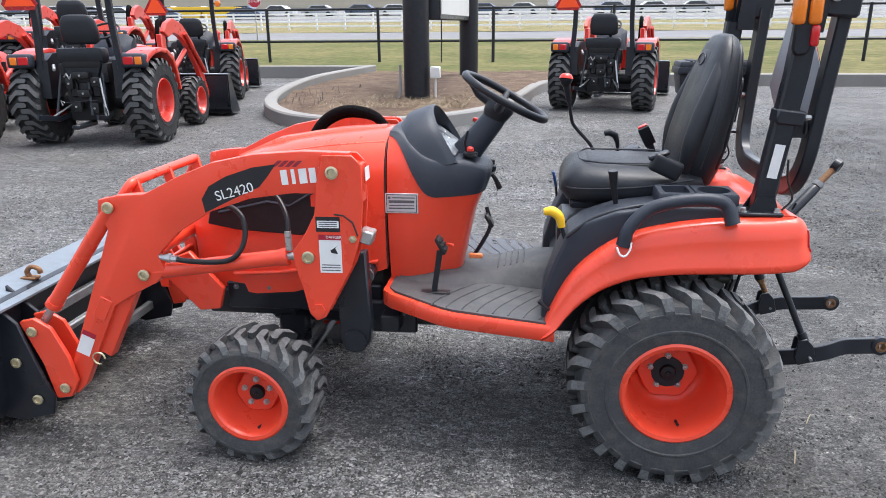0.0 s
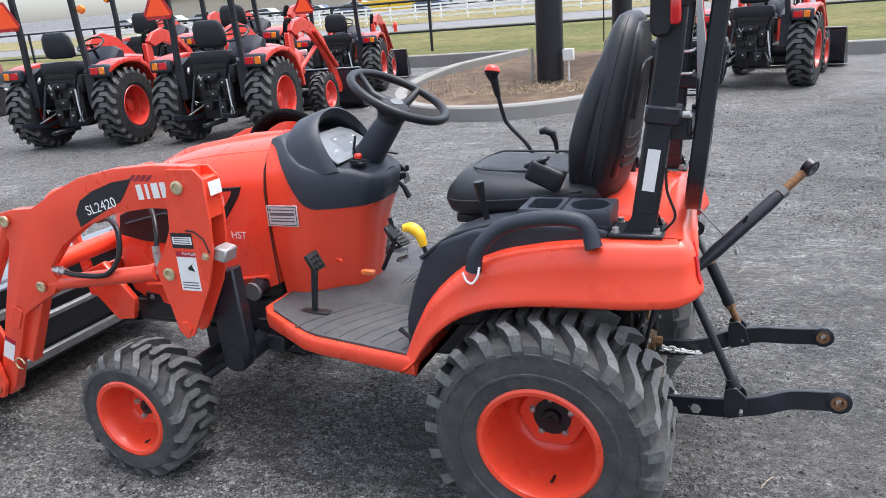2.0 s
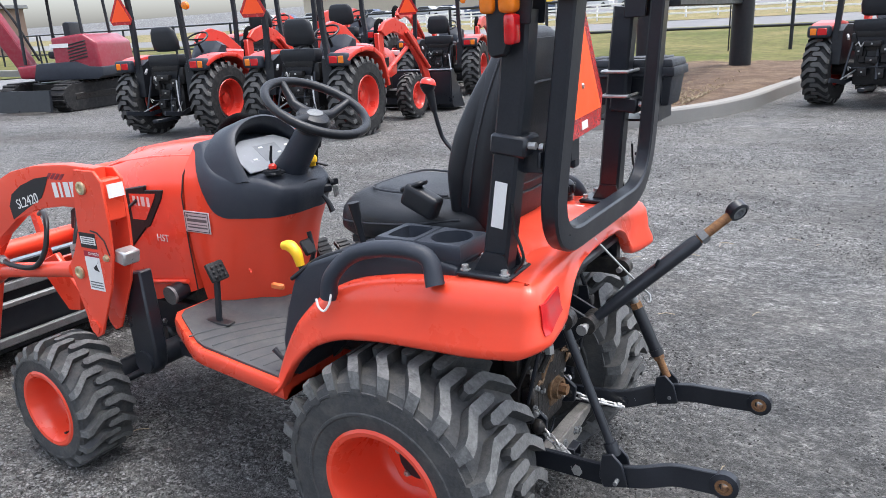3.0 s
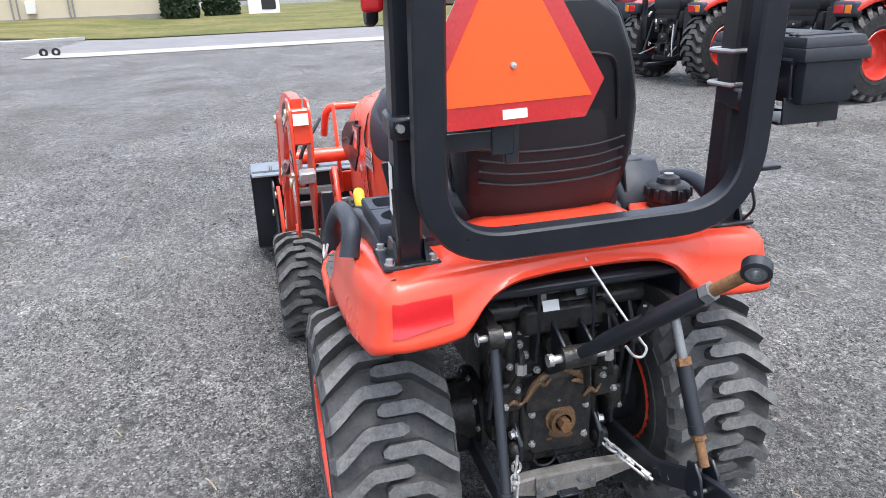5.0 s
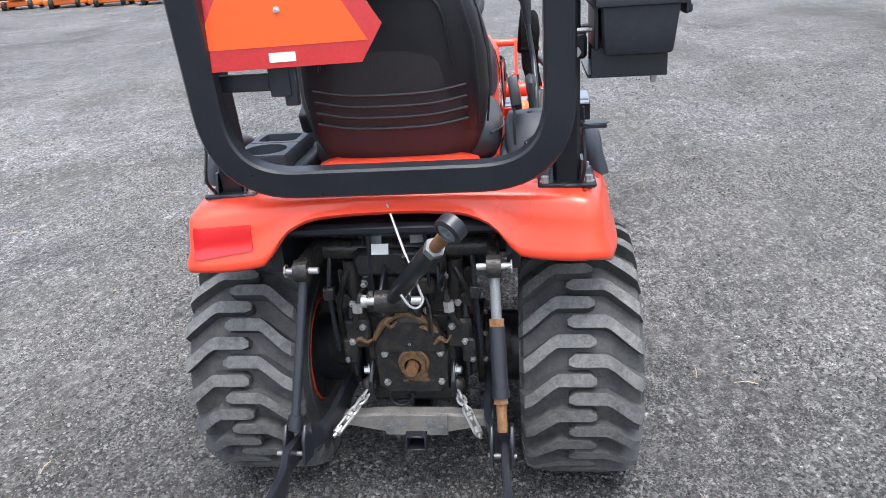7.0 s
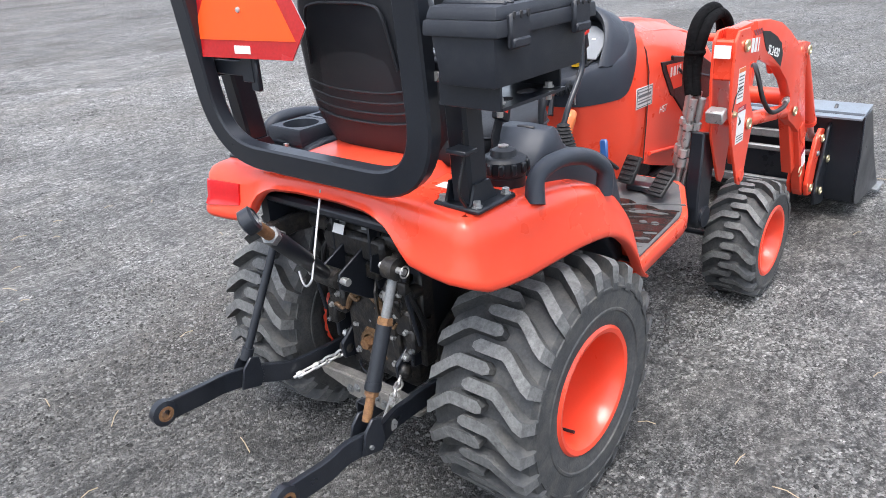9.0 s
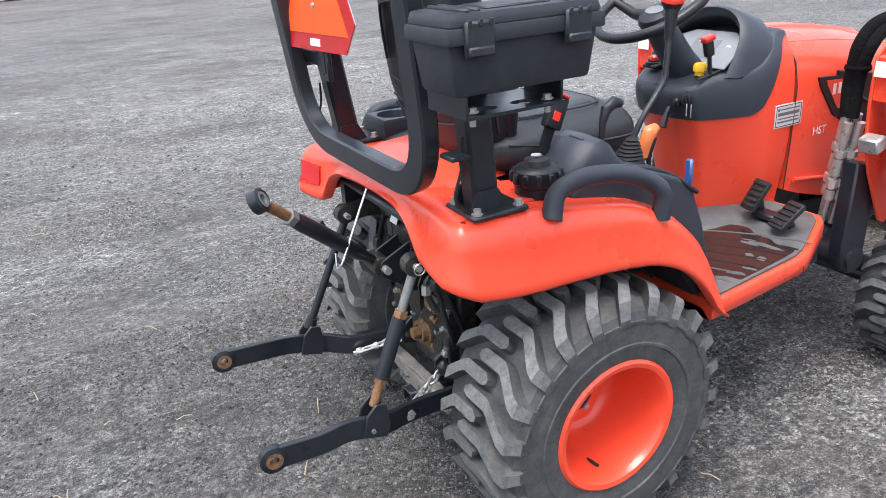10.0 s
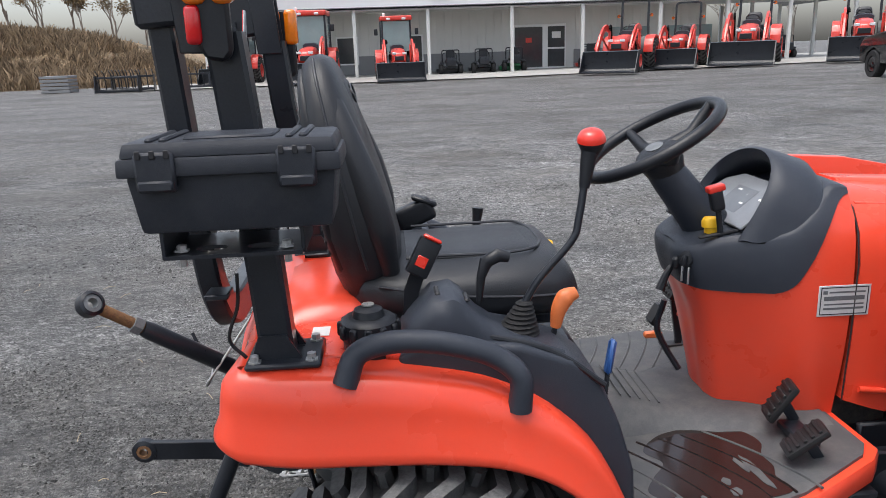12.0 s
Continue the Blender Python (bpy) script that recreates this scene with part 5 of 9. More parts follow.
part("seat_pillar", Shape().box((-0.08, 0, 0.70), (0.36, 0.40, 0.20), 0.02).box((-0.32, 0, 0.66), (0.12, 0.30, 0.22), 0.02), BLACK, tractor, "black seat support frame")
# belt hardware
part("belt_retractor", Shape().box((-0.035, -0.248, 0.995), (0.105, 0.045, 0.062), 0.014, pose(0, 0, 0, 0, 24, 0), 3), PLASTIC_BLACK, seat, "black belt retractor cover")
part("belt_loop", Shape().tube([(-0.195, -0.300, 0.87), (-0.205, -0.305, 0.93), (-0.212, -0.31, 0.99)], [0.008, 0.010, 0.016], 10), PLASTIC_BLACK, seat)
part("armrest_stub", Shape().box((-0.060, -0.244, 1.032), (0.070, 0.042, 0.014), 0.005, pose(0, 0, 0, 0, -20, 0)), PLASTIC_BLACK, seat)
bk = part("buckle_stalk", Shape().tube([(0.0, 0.275, 0.90), (-0.005, 0.272, 0.95), (-0.020, 0.275, 0.99)], 0.010, 8, flat=(0.03, 0.006)), PLASTIC_BLACK, seat)
part("buckle", Shape().box((-0.032, 0.276, 1.020), (0.046, 0.026, 0.078), 0.006, pose(0, 0, 0, 8, -28, 0), 2), PLASTIC_BLACK, bk)
part("buckle_button", Shape().box((-0.051, 0.279, 1.057), (0.038, 0.018, 0.008), 0.003, pose(0, 0, 0, 8, -28, 0)).box((-0.027, 0.288, 1.014), (0.024, 0.006, 0.024), 0.002, pose(0, 0, 0, 8, -28, 0)), RED_KNOB, bk, "red release button")

# levers
part("seat_lever", Shape().tube([(-0.135, 0.318, 0.935), (-0.140, 0.317, 0.985), (-0.150, 0.316, 1.015), (-0.175, 0.315, 1.028), (-0.195, 0.315, 1.022)], [0.006, 0.009, 0.014, 0.015, 0.011], 10), PLASTIC_BLACK, tractor, "black hitch control lever")
boot = Shape()
rows = []
for k in range(9):
    r = 0.048 - 0.0038 * k
    for dz, rr in ((0, r), (0.0055, r - 0.008)):
        rows.append([(-0.206 - 0.002 * k + rr * 1.0 * math.cos(a), 0.330 + rr * math.sin(a), 0.866 + 0.0082 * k + dz) for a in np.linspace(0, 2 * math.pi, 16, endpoint=False)])
boot.rings(rows)
boot_ob = part("lever_boot", boot, BOOT, tractor, "black ribbed rubber lever boot", sharp=25)
jl = part("loader_lever", Shape().tube(spline([(-0.222, 0.330, 0.930), (-0.252, 0.330, 0.980), (-0.315, 0.326, 1.05), (-0.330, 0.320, 1.09), (-0.345, 0.309, 1.17)]), 0.0075, 10), BLACK, tractor, "bent black loader lever with red knob")
part("lever_grip", Shape().tube([(-0.342, 0.312, 1.15), (-0.350, 0.307, 1.20), (-0.356, 0.304, 1.23)], [0.010, 0.015, 0.018], 14), PLASTIC_BLACK, jl)
part("knob_base", Shape().turn([(0.012, -0.030), (0.020, -0.018), (0.0265, -0.004), (0.0265, 0.002), (0.001, 0.004)], (-0.357, 0.303, 1.238), "z", 20), PLASTIC_BLACK, jl)
part("lever_knob", Shape().turn([(0.0275 * math.cos(a) ** 0.7, 0.0235 * math.sin(a)) for a in np.linspace(0.0, 1.55, 9)], (0, 0, 0), "z", 22).moved(facing((-0.357, 0.303, 1.238), (0.08, 0.25, 1.0))), RED_KNOB, jl, "red knob top")
part("range_lever", Shape().tube([(-0.285, 0.297, 0.83), (-0.292, 0.296, 0.87)], 0.006, 8), BLACK, tractor)
part("range_knob", Shape().tube(spline([(-0.292, 0.296, 0.865), (-0.298, 0.296, 0.90), (-0.312, 0.294, 0.925), (-0.335, 0.292, 0.935)]), [0.011, 0.016, 0.019, 0.012], 12), ORANGE_GRIP, tractor, "orange lever knob")
part("drive_lever", Shape().tube([(-0.375, 0.372, 0.745), (-0.380, 0.367, 0.79)], 0.005, 8), BLACK, tractor)
part("drive_knob", Shape().box((-0.386, 0.362, 0.822), (0.012, 0.024, 0.070), 0.005, pose(0, 0, 0, 10, -12, 0)), BLUE, tractor, "blue lever grip")
part("mid_lever", Shape().tube([(-0.36, -0.365, 0.77), (-0.375, -0.366, 0.815)], 0.007, 8), BLACK, tractor)
part("mid_knob", Shape().tube(spline([(-0.372, -0.366, 0.81), (-0.382, -0.366, 0.845), (-0.405, -0.364, 0.862), (-0.432, -0.363, 0.860)]), [0.012, 0.016, 0.017, 0.012], 12), YELLOW, tractor, "yellow lever knob")
part("lock_lever", Shape().tube([(-0.39, -0.43, 0.53), (-0.42, -0.435, 0.555), (-0.44, -0.437, 0.575)], [0.006, 0.006, 0.009], 8), BLACK, tractor)

# pedals
bp = part("brake_pedal", Shape().tube([(-0.80, -0.315, 0.525), (-0.805, -0.315, 0.56), (-0.79, -0.318, 0.66), (-0.785, -0.318, 0.70)], 0.008, 8, flat=(0.02, 0.012)), BLACK, tractor)
part("pedal_pad", Shape().box((-0.780, -0.318, 0.722), (0.014, 0.066, 0.064), 0.006, pose(0, 0, 0, 0, -28, 0), 2), RUBBER_HOSE, bp)
for k in range(9):
    part("pad_stud", Shape().turn([(0.006, 0), (0.004, 0.004), (0.001, 0.005)], (0, 0, 0), "z", 8).moved(facing((-0.772, -0.318, 0.724), (0.88, 0, 0.47)) @ Matrix.Translation(((k % 3 - 1) * 0.018, (k // 3 - 1) * 0.017, 0))), RUBBER_HOSE, bp)
part("pedal_slot", Shape().box((-0.815, -0.315, floor_z(-0.815) + 0.009), (0.13, 0.035, 0.006), 0.002), INK, mat_ob)
for x, y, z, tx, nm in ((-0.820, 0.228, 0.629, -32, "forward_pedal"), (-0.812, 0.347, 0.599, -50, "reverse_pedal")):
    pd = part(nm, Shape().tube([(x - 0.035, y - 0.01, z - 0.10), (x - 0.04, y - 0.01, z - 0.05), (x - 0.012, y, z - 0.01)], 0.008, 8, flat=(0.024, 0.012)), BLACK, tractor)
    pm = pose(0, 0, 0, 0, tx, -12)
    part("pedal_pad", Shape().box((x, y, z), (0.016, 0.062, 0.100), 0.008, pm, 2), RUBBER_HOSE, pd)
    for k in range(5):
        part("pad_ridge", Shape().box(Vector((x, y, z)) + pm.to_3x3() @ Vector((0.010, 0, -0.036 + 0.018 * k)), (0.006, 0.050, 0.008), 0.001, pm), RUBBER_HOSE, pd)
part("pedal_link", Shape().box((-0.85, 0.262, 0.565), (0.05, 0.10, 0.02), 0.004), BLACK, tractor)
part("pedal_crossbar", Shape().cyl((-0.80, 0.335, 0.560), (-0.88, 0.19, 0.565), 0.007, 8), BLACK, tractor)
part("brake_lever_arm", Shape().tube(spline([(-0.69, -0.03, 0.60), (-0.655, -0.04, 0.66), (-0.630, -0.035, 0.72), (-0.645, -0.03, 0.79)]), 0.008, 8), BLACK, tractor)
part("pedal_pad", Shape().box((-0.632, -0.055, 0.745), (0.015, 0.05, 0.055), 0.005, pose(0, 0, 0, 0, -30, 0)), RUBBER_HOSE, tractor)

# chassis
ch = Shape().box((-0.75, 0, 0.40), (1.50, 0.20, 0.16), 0.015).box((-1.25, 0, 0.48), (0.86, 0.30, 0.14), 0.02).box((-1.55, 0, 0.42), (0.36, 0.34, 0.10), 0.01)
part("chassis", ch, BLACK, tractor, "black chassis rails")
part("engine", Shape().box((-1.30, -0.02, 0.66), (0.62, 0.32, 0.34), 0.03).box((-1.05, 0.06, 0.60), (0.18, 0.20, 0.20), 0.02), GREASY, tractor, "black engine block")
part("oil_filter", Shape().cyl((-1.06, -0.21, 0.60), (-1.06, -0.29, 0.59), 0.032, 16), BLACK, tractor)
part("filter_end", Shape().cyl((-1.06, -0.29, 0.59), (-1.06, -0.30, 0.589), 0.033, 16), WORN, tractor)
fa = Shape().cyl((-1.405, -0.44, 0.235), (-1.405, 0.44, 0.235), 0.045, 14).box((-1.405, 0, 0.30), (0.13, 0.24, 0.14), 0.02)
fa.box((-1.405, -0.39, 0.24), (0.12, 0.08, 0.15), 0.02).box((-1.405, 0.39, 0.24), (0.12, 0.08, 0.15), 0.02)
part("front_axle", fa, BLACK, tractor)
part("tie_rod", Shape().cyl((-1.30, -0.38, 0.25), (-1.30, 0.38, 0.25), 0.014, 10), BLACK, tractor)
part("rear_axle", Shape().cyl((0, -0.40, 0.322), (0, 0.40, 0.322), 0.055, 16).cyl((0, -0.30, 0.322), (0, -0.18, 0.322), 0.10, 18).cyl((0, 0.18, 0.322), (0, 0.30, 0.322), 0.10, 18), BLACK, tractor)
# added black discs stand in for the shade inside the rear rims
for s in (-1, 1):
    part("brake_drum", Shape().turn([(0.001, s * 0.288), (0.145, s * 0.288), (0.156, s * 0.296), (0.156, s * 0.316), (0.10, s * 0.322)], (0, 0, 0.322), "y", 28), GREASY, tractor)
for s in (-1, 1):
    part("mid_bracket", Shape().box((-0.965, s * 0.30, 0.425), (0.07, 0.08, 0.06), 0.006), BLACK, tractor)
for s in (-1, 1):
    part("fender_brace", Shape().tube([(-0.30, s * 0.27, 0.44), (-0.22, s * 0.30, 0.56), (-0.05, s * 0.32, 0.63)], 0.014, 8), BLACK, tractor)
part("under_deck_plate", Shape().box((0.10, 0, 0.80), (0.45, 0.50, 0.03), 0.01), BLACK, tractor)
part("seat_crossmember", Shape().box((-0.30, 0, 0.56), (0.20, 0.52, 0.10), 0.02), BLACK, tractor)

# folding roll bar; its upper hoop hangs down behind the posts
RO = 0.014
def bolt(at, out, r=0.010, h=0.012, up=(0, 0, 1)):
    if abs(Vector(out).normalized().z) > 0.9:
        up = (1, 0, 0)
    return Shape().turn([(r * 1.45, 0), (r * 1.45, 0.003), (r, 0.003), (r, h), (r * 0.6, h + 0.001), (0.001, h + 0.001)], (0, 0, 0), "z", 6).moved(facing(at, out, up))


for s in (-1, 1):
    y = RO + s * 0.375
    post = part("rollbar_post", Shape().tube([(0.245, y, 0.885), (0.268, y, 1.06), (0.300, y, 1.30), (0.312, y, 1.45)] if s < 0 else [(0.245, y, 0.885), (0.258, y, 1.10), (0.272, y, 1.31), (0.284, y, 1.45)], 0.03, 4, flat=(0.055, 0.062), up=(1, 0, 0)), BLACK, tractor, "black square roll bar post")
    foot = Shape().prism([(0.165, y - 0.062), (0.300, y - 0.062), (0.300, y + 0.062), (0.165, y + 0.062)], 0.874, 0.886, "z", 0.004)
    foot.prism([(0.20, 0.886), (0.29, 0.886), (0.275, 0.93), (0.225, 0.93)], y - 0.036, y - 0.030, "y").prism([(0.20, 0.886), (0.29, 0.886), (0.275, 0.93), (0.225, 0.93)], y + 0.030, y + 0.036, "y")
    foot_ob = part("foot_plate", foot, BLACK, post)
    for bx in (0.182, 0.283):
        for by in (-0.046, 0.046):
            part("foot_bolt", bolt((bx, y + by, 0.886), (0, 0, 1), 0.0085, 0.013), STEEL, foot_ob)
    part("post_clamp", Shape().box((0.292, y, 1.175), (0.085, 0.075, 0.045), 0.006, pose(0, 0, 0, 0, 6, 0)), BLACK, post)
    part("clamp_bolt", Shape().cyl((0.335, y - 0.02, 1.175), (0.352, y - 0.02, 1.175), 0.008, 8).cyl((0.345, y + 0.015, 1.165), (0.355, y + 0.015, 1.165), 0.010, 6), STEEL, post)
    hinge = Shape().prism([(0.288, 1.42), (0.300, 1.56), (0.325, 1.60), (0.365, 1.60), (0.350, 1.42)], y - 0.036, y - 0.028, "y", 0.002).prism([(0.288, 1.42), (0.300, 1.56), (0.325, 1.60), (0.365, 1.60), (0.350, 1.42)], y + 0.028, y + 0.036, "y", 0.002)
    part("hinge_plate", hinge, BLACK, post)
    HX = 0.398 if s < 0 else 0.371
    brk = Shape().box((HX, y, 1.520), (0.100, 0.066, 0.115), 0.008, pose(0, 0, 0, 0, 4, 0))
    brk_ob = part("hinge_bracket", brk, BLACK, post)
    part("hinge_bolt", bolt((HX - 0.027, y + s * 0.037, 1.568), (0, s, 0), 0.011, 0.012), STEEL, brk_ob)
    part("hinge_bolt", bolt((HX - 0.024, y + s * 0.037, 1.602), (0, s, 0), 0.010, 0.010), STEEL, brk_ob)
    ring = [Vector((HX - 0.027 + 0.018 * math.cos(a), y + s * 0.044, 1.525 + 0.018 * math.sin(a))) for a in np.linspace(0, 2 * math.pi, 21)]
    part("pin_ring", Shape().tube(ring, 0.0025, 6, caps=False).cyl((HX - 0.027, y + s * 0.034, 1.515), (HX - 0.027, y + s * 0.050, 1.515), 0.007, 8), STEEL, brk_ob)
    part("clamp_screw", Shape().cyl((HX + 0.048, y, 1.55), (HX + 0.088, y, 1.556), 0.006, 8), RUST, brk_ob)
    part("clamp_knob", Shape().turn([(0.01, -0.012), (0.034, -0.008), (0.036, 0.006), (0.030, 0.012), (0.001, 0.014)], (HX + 0.10, y, 1.557), "x", 14), PLASTIC_BLACK, brk_ob)
    LOW = Matrix.Translation((0.0, 0.0, -0.05 if s < 0 else 0.0))
    lamp = Shape().prism([(0.262, 1.42), (0.262, 1.545), (0.275, 1.580), (0.300, 1.585), (0.318, 1.565), (0.318, 1.44), (0.305, 1.41), (0.275, 1.405)], y + s * 0.040, y + s * 0.062, "y", 0.006).moved(LOW)
    lamp_ob = part("marker_lamp", lamp, PLASTIC_BLACK, post, "marker lamp with amber and red lenses")
    for lx, lw in ((0.313, 0.036), (0.270, 0.034)):
        part("amber_lens", Shape().box((lx, y + s * 0.054, 1.538), (lw, 0.044, 0.092), 0.014, seg=3).moved(LOW), LENS_AMBER, lamp_ob)
    part("red_lens", Shape().box((0.318, y + s * 0.053, 1.462), (0.024, 0.040, 0.060), 0.010, seg=3).moved(LOW), LENS_RED, lamp_ob)
    part("lamp_wire", Shape().tube(spline([(0.30, y + s * 0.03, 0.89), (0.325, y + s * 0.035, 0.93), (0.305, y + s * 0.033, 0.99), (0.30, y + s * 0.033, 1.05)]), 0.0035, 6), RUBBER_HOSE, post)
    if s < 0:
        lm = facing((0.266, y - 0.0300, 1.042), (0, -1, 0)) @ Matrix.Rotation(radians(-8), 4, "Z")
        part("post_label", plate(0.030, 0.105, 0.001, lm), WHITE, post, "white paper label")

def hoop_x(z, y):
    return (0.358 if y < 0 else 0.351) + (z - 0.92) * (0.104 if y < 0 else 0.062)


HY = 0.355
ctr = []
for y, z in ((-HY, 1.50), (-HY, 0.928), (HY, 0.928), (HY, 1.50)):
    ctr.append(Vector((hoop_x(z, y), RO + 0.004 + y, z)))
hoop_line = rounded(ctr, 0.165, 12)
part("rollbar_hoop", Shape().tube(hoop_line, 0.03, 4, flat=(0.040, 0.062), up=(0, 1, 0)), BLACK, tractor, "black roll bar hoop folded down", sharp=30)

# slow vehicle sign on a bracket at the left post
sm = facing((0.372, -0.166, 1.20), (1, 0.13, 0.08))
tri = [(-0.155, -0.030), (0.155, -0.030), (0.200, 0.040), (0.034, 0.320), (-0.034, 0.320), (-0.200, 0.040)]
smv = part("slow_vehicle_sign", Shape().prism(tri, 0, 0.002, "z").moved(sm), SMV_RED, tractor, "orange triangle sign with dark red border")
inner = [(-0.170, 0.011), (0.170, 0.011), (0.012, 0.285), (-0.012, 0.285)]
part("orange_face", Shape().prism(inner, 0.0021, 0.0032, "z").moved(sm), SMV_ORANGE, smv)
part("sign_back", Shape().prism(tri, -0.0025, -0.0005, "z").moved(sm), SIGN_BACK, smv, "light grey metal back")
part("sign_label", plate(0.052, 0.018, 0.0012, sm @ Matrix.Translation((0.0, -0.010, 0.0022))), WHITE, smv)
part("sign_bolt", Shape().turn([(0.007, 0), (0.006, 0.004), (0.001, 0.005)], (0, 0, 0), "z", 10).moved(sm @ Matrix.Translation((0.0, 0.078, 0.003))), STEEL, smv)
part("sign_bolt", Shape().turn([(0.006, 0), (0.005, 0.004), (0.001, 0.005)], (0, 0, 0), "z", 10).moved(sm @ Matrix.Translation((0.0, 0.235, 0.003))), STEEL, smv)
bm_ = Shape().box((0.350, -0.265, 1.140), (0.008, 0.20, 0.036), 0.002).box((0.356, -0.185, 1.175), (0.006, 0.045, 0.13), 0.002).box((0.33, -0.35, 1.14), (0.05, 0.008, 0.06), 0.002)
part("sign_bracket", bm_, BLACK, tractor)
part("bracket_strap", Shape().box((0.35, -0.165, 1.13), (0.014, 0.030, 0.08), 0.003), BLACK, tractor)

# three-point hitch and rear housing
tr = part("transmission", Shape().box((0.02, 0, 0.40), (0.36, 0.26, 0.28), 0.02).box((0.06, 0, 0.60), (0.30, 0.24, 0.16), 0.02).box((0.205, 0.0, 0.40), (0.02, 0.19, 0.17), 0.006), GREASY, tractor, "black greasy transmission housing")
part("rockshaft", Shape().cyl((0.215, -0.21, 0.715), (0.215, 0.235, 0.715), 0.026, 14).box((0.20, 0, 0.69), (0.12, 0.22, 0.07), 0.012), GREASY, tr)
part("top_link_bracket", Shape().prism([(0.20, 0.52), (0.26, 0.55), (0.345, 0.61), (0.345, 0.65), (0.20, 0.72)], -0.038, -0.030, "y", 0.002).prism([(0.20, 0.52), (0.26, 0.55), (0.345, 0.61), (0.345, 0.65), (0.20, 0.72)], 0.030, 0.038, "y", 0.002), BLACK, tr)
part("hitch_plate", Shape().box((0.22, -0.06, 0.78), (0.006, 0.03, 0.12), 0.001).box((0.22, 0.07, 0.78), (0.006, 0.012, 0.12), 0.001).box((0.21, 0.0, 0.75), (0.03, 0.20, 0.02), 0.003), BLACK, tr)
for sy in (-0.155, 0.155):
    part("housing_rib", Shape().box((0.17, sy, 0.50), (0.05, 0.03, 0.30), 0.006).cyl((0.19, sy, 0.58), (0.225, sy, 0.58), 0.02, 12).cyl((0.19, sy * 0.9, 0.45), (0.22, sy * 0.9, 0.45), 0.016, 10), GREASY, tr)
part("fill_cap", Shape().turn([(0.022, 0), (0.022, 0.012), (0.012, 0.018), (0.001, 0.019)], (0.20, 0.0, 0.735), "z", 14), RED_KNOB, tr, "dark red filler cap")
part("tag", plate(0.04, 0.025, 0.001, facing((0.262, -0.04, 0.73), (1, 0, 0.4))), WHITE, tr)
pto = part("power_take_off", Shape().turn([(0.040, 0), (0.040, 0.012), (0.034, 0.014), (0.032, 0.030), (0.022, 0.030), (0.020, 0.012)], (0.212, 0.006, 0.400), "x", 22), GREASE, tr, "rusty power take-off with brown grease")
part("pto_shaft", Shape().cyl((0.21, 0.006, 0.400), (0.262, 0.006, 0.400), 0.0165, 6), RUST, pto)
part("grease_smear", Shape().ball((0.213, 0.008, 0.360), (0.008, 0.034, 0.022), 14).ball((0.211, 0.030, 0.345), (0.007, 0.022, 0.012), 10).ball((0.211, -0.020, 0.342), (0.006, 0.018, 0.008), 10), GREASE, tr)
dome = Shape().rings([[(x, 0.002 + w * math.cos(a), 0.445 + h * max(math.sin(a), -0.15)) for a in np.linspace(-0.25, math.pi + 0.25, 17)] for x, w, h in ((0.16, 0.100, 0.105), (0.205, 0.096, 0.100), (0.222, 0.086, 0.088), (0.226, 0.070, 0.070))])
part("pto_housing", dome, GREASY, tr, "black cast housing over the power take-off", sharp=45)
part("pto_shield", Shape().prism([(-0.062, 0.442), (0.066, 0.442), (0.085, 0.330), (0.070, 0.305), (-0.066, 0.305), (-0.082, 0.330)], 0.206, 0.216, "x", 0.004), GREASY, tr)
part("grease_streak", Shape().tube(spline([(0.226, -0.088, 0.470), (0.228, -0.060, 0.515), (0.226, -0.015, 0.540), (0.228, 0.035, 0.530), (0.226, 0.072, 0.495)]), [0.006, 0.010, 0.007, 0.011, 0.005], 8), GREASE, tr)
for s in (-1, 1):
    part("side_plate", Shape().prism([(0.06, 0.33), (0.225, 0.36), (0.225, 0.47), (0.205, 0.60), (0.10, 0.64), (0.06, 0.60)], s * 0.138, s * 0.152, "y", 0.004), BLACK, tr)
    part("axle_flange", Shape().turn([(0.115, s * 0.0), (0.115, s * 0.018), (0.085, s * 0.024), (0.075, s * 0.05), (0.07, s * 0.09)], (0.04, s * 0.16, 0.36), "y", 22), GREASY, tr)
    for k in range(5):
        a = radians(-40 + 40 * k)
        part("flange_bolt", bolt((0.04 + 0.10 * math.cos(a), s * 0.178, 0.36 + 0.10 * math.sin(a)), (0.3, s, 0), 0.007, 0.010), STEEL, tr)
    part("lift_cylinder", Shape().cyl((0.20, s * 0.118, 0.50), (0.218, s * 0.128, 0.69), 0.020, 12), GREASY, tr)
    part("hydraulic_line", Shape().tube(spline([(0.19, s * 0.10, 0.70), (0.235, s * 0.135, 0.655), (0.225, s * 0.165, 0.57), (0.19, s * 0.175, 0.47)]), 0.007, 8), RUBBER_HOSE, tr)
    part("anchor_bracket", Shape().prism([(0.16, 0.29), (0.245, 0.31), (0.25, 0.36), (0.20, 0.40), (0.16, 0.40)], s * 0.100, s * 0.112, "y", 0.003), BLACK, tr)
    part("anchor_nut", bolt((0.215, s * 0.112, 0.375), (0.2, s, 0), 0.010, 0.014), STEEL, tr)
    part("deck_hanger", Shape().box((0.235, s * 0.085, 0.775), (0.008, 0.004, 0.10), 0.001), BLACK, tr)
for by, bz in ((-0.10, 0.62), (-0.10, 0.655), (-0.085, 0.59), (0.10, 0.60), (0.11, 0.64), (0.03, 0.60)):
    part("case_bolt", bolt((0.213, by, bz), (1, 0, 0), 0.0075, 0.012), STEEL, tr)
part("case_cover", Shape().prism([(-0.12, 0.565), (0.12, 0.565), (0.13, 0.60), (0.105, 0.69), (-0.105, 0.69), (-0.13, 0.60)], 0.195, 0.212, "x", 0.006), GREASY, tr)
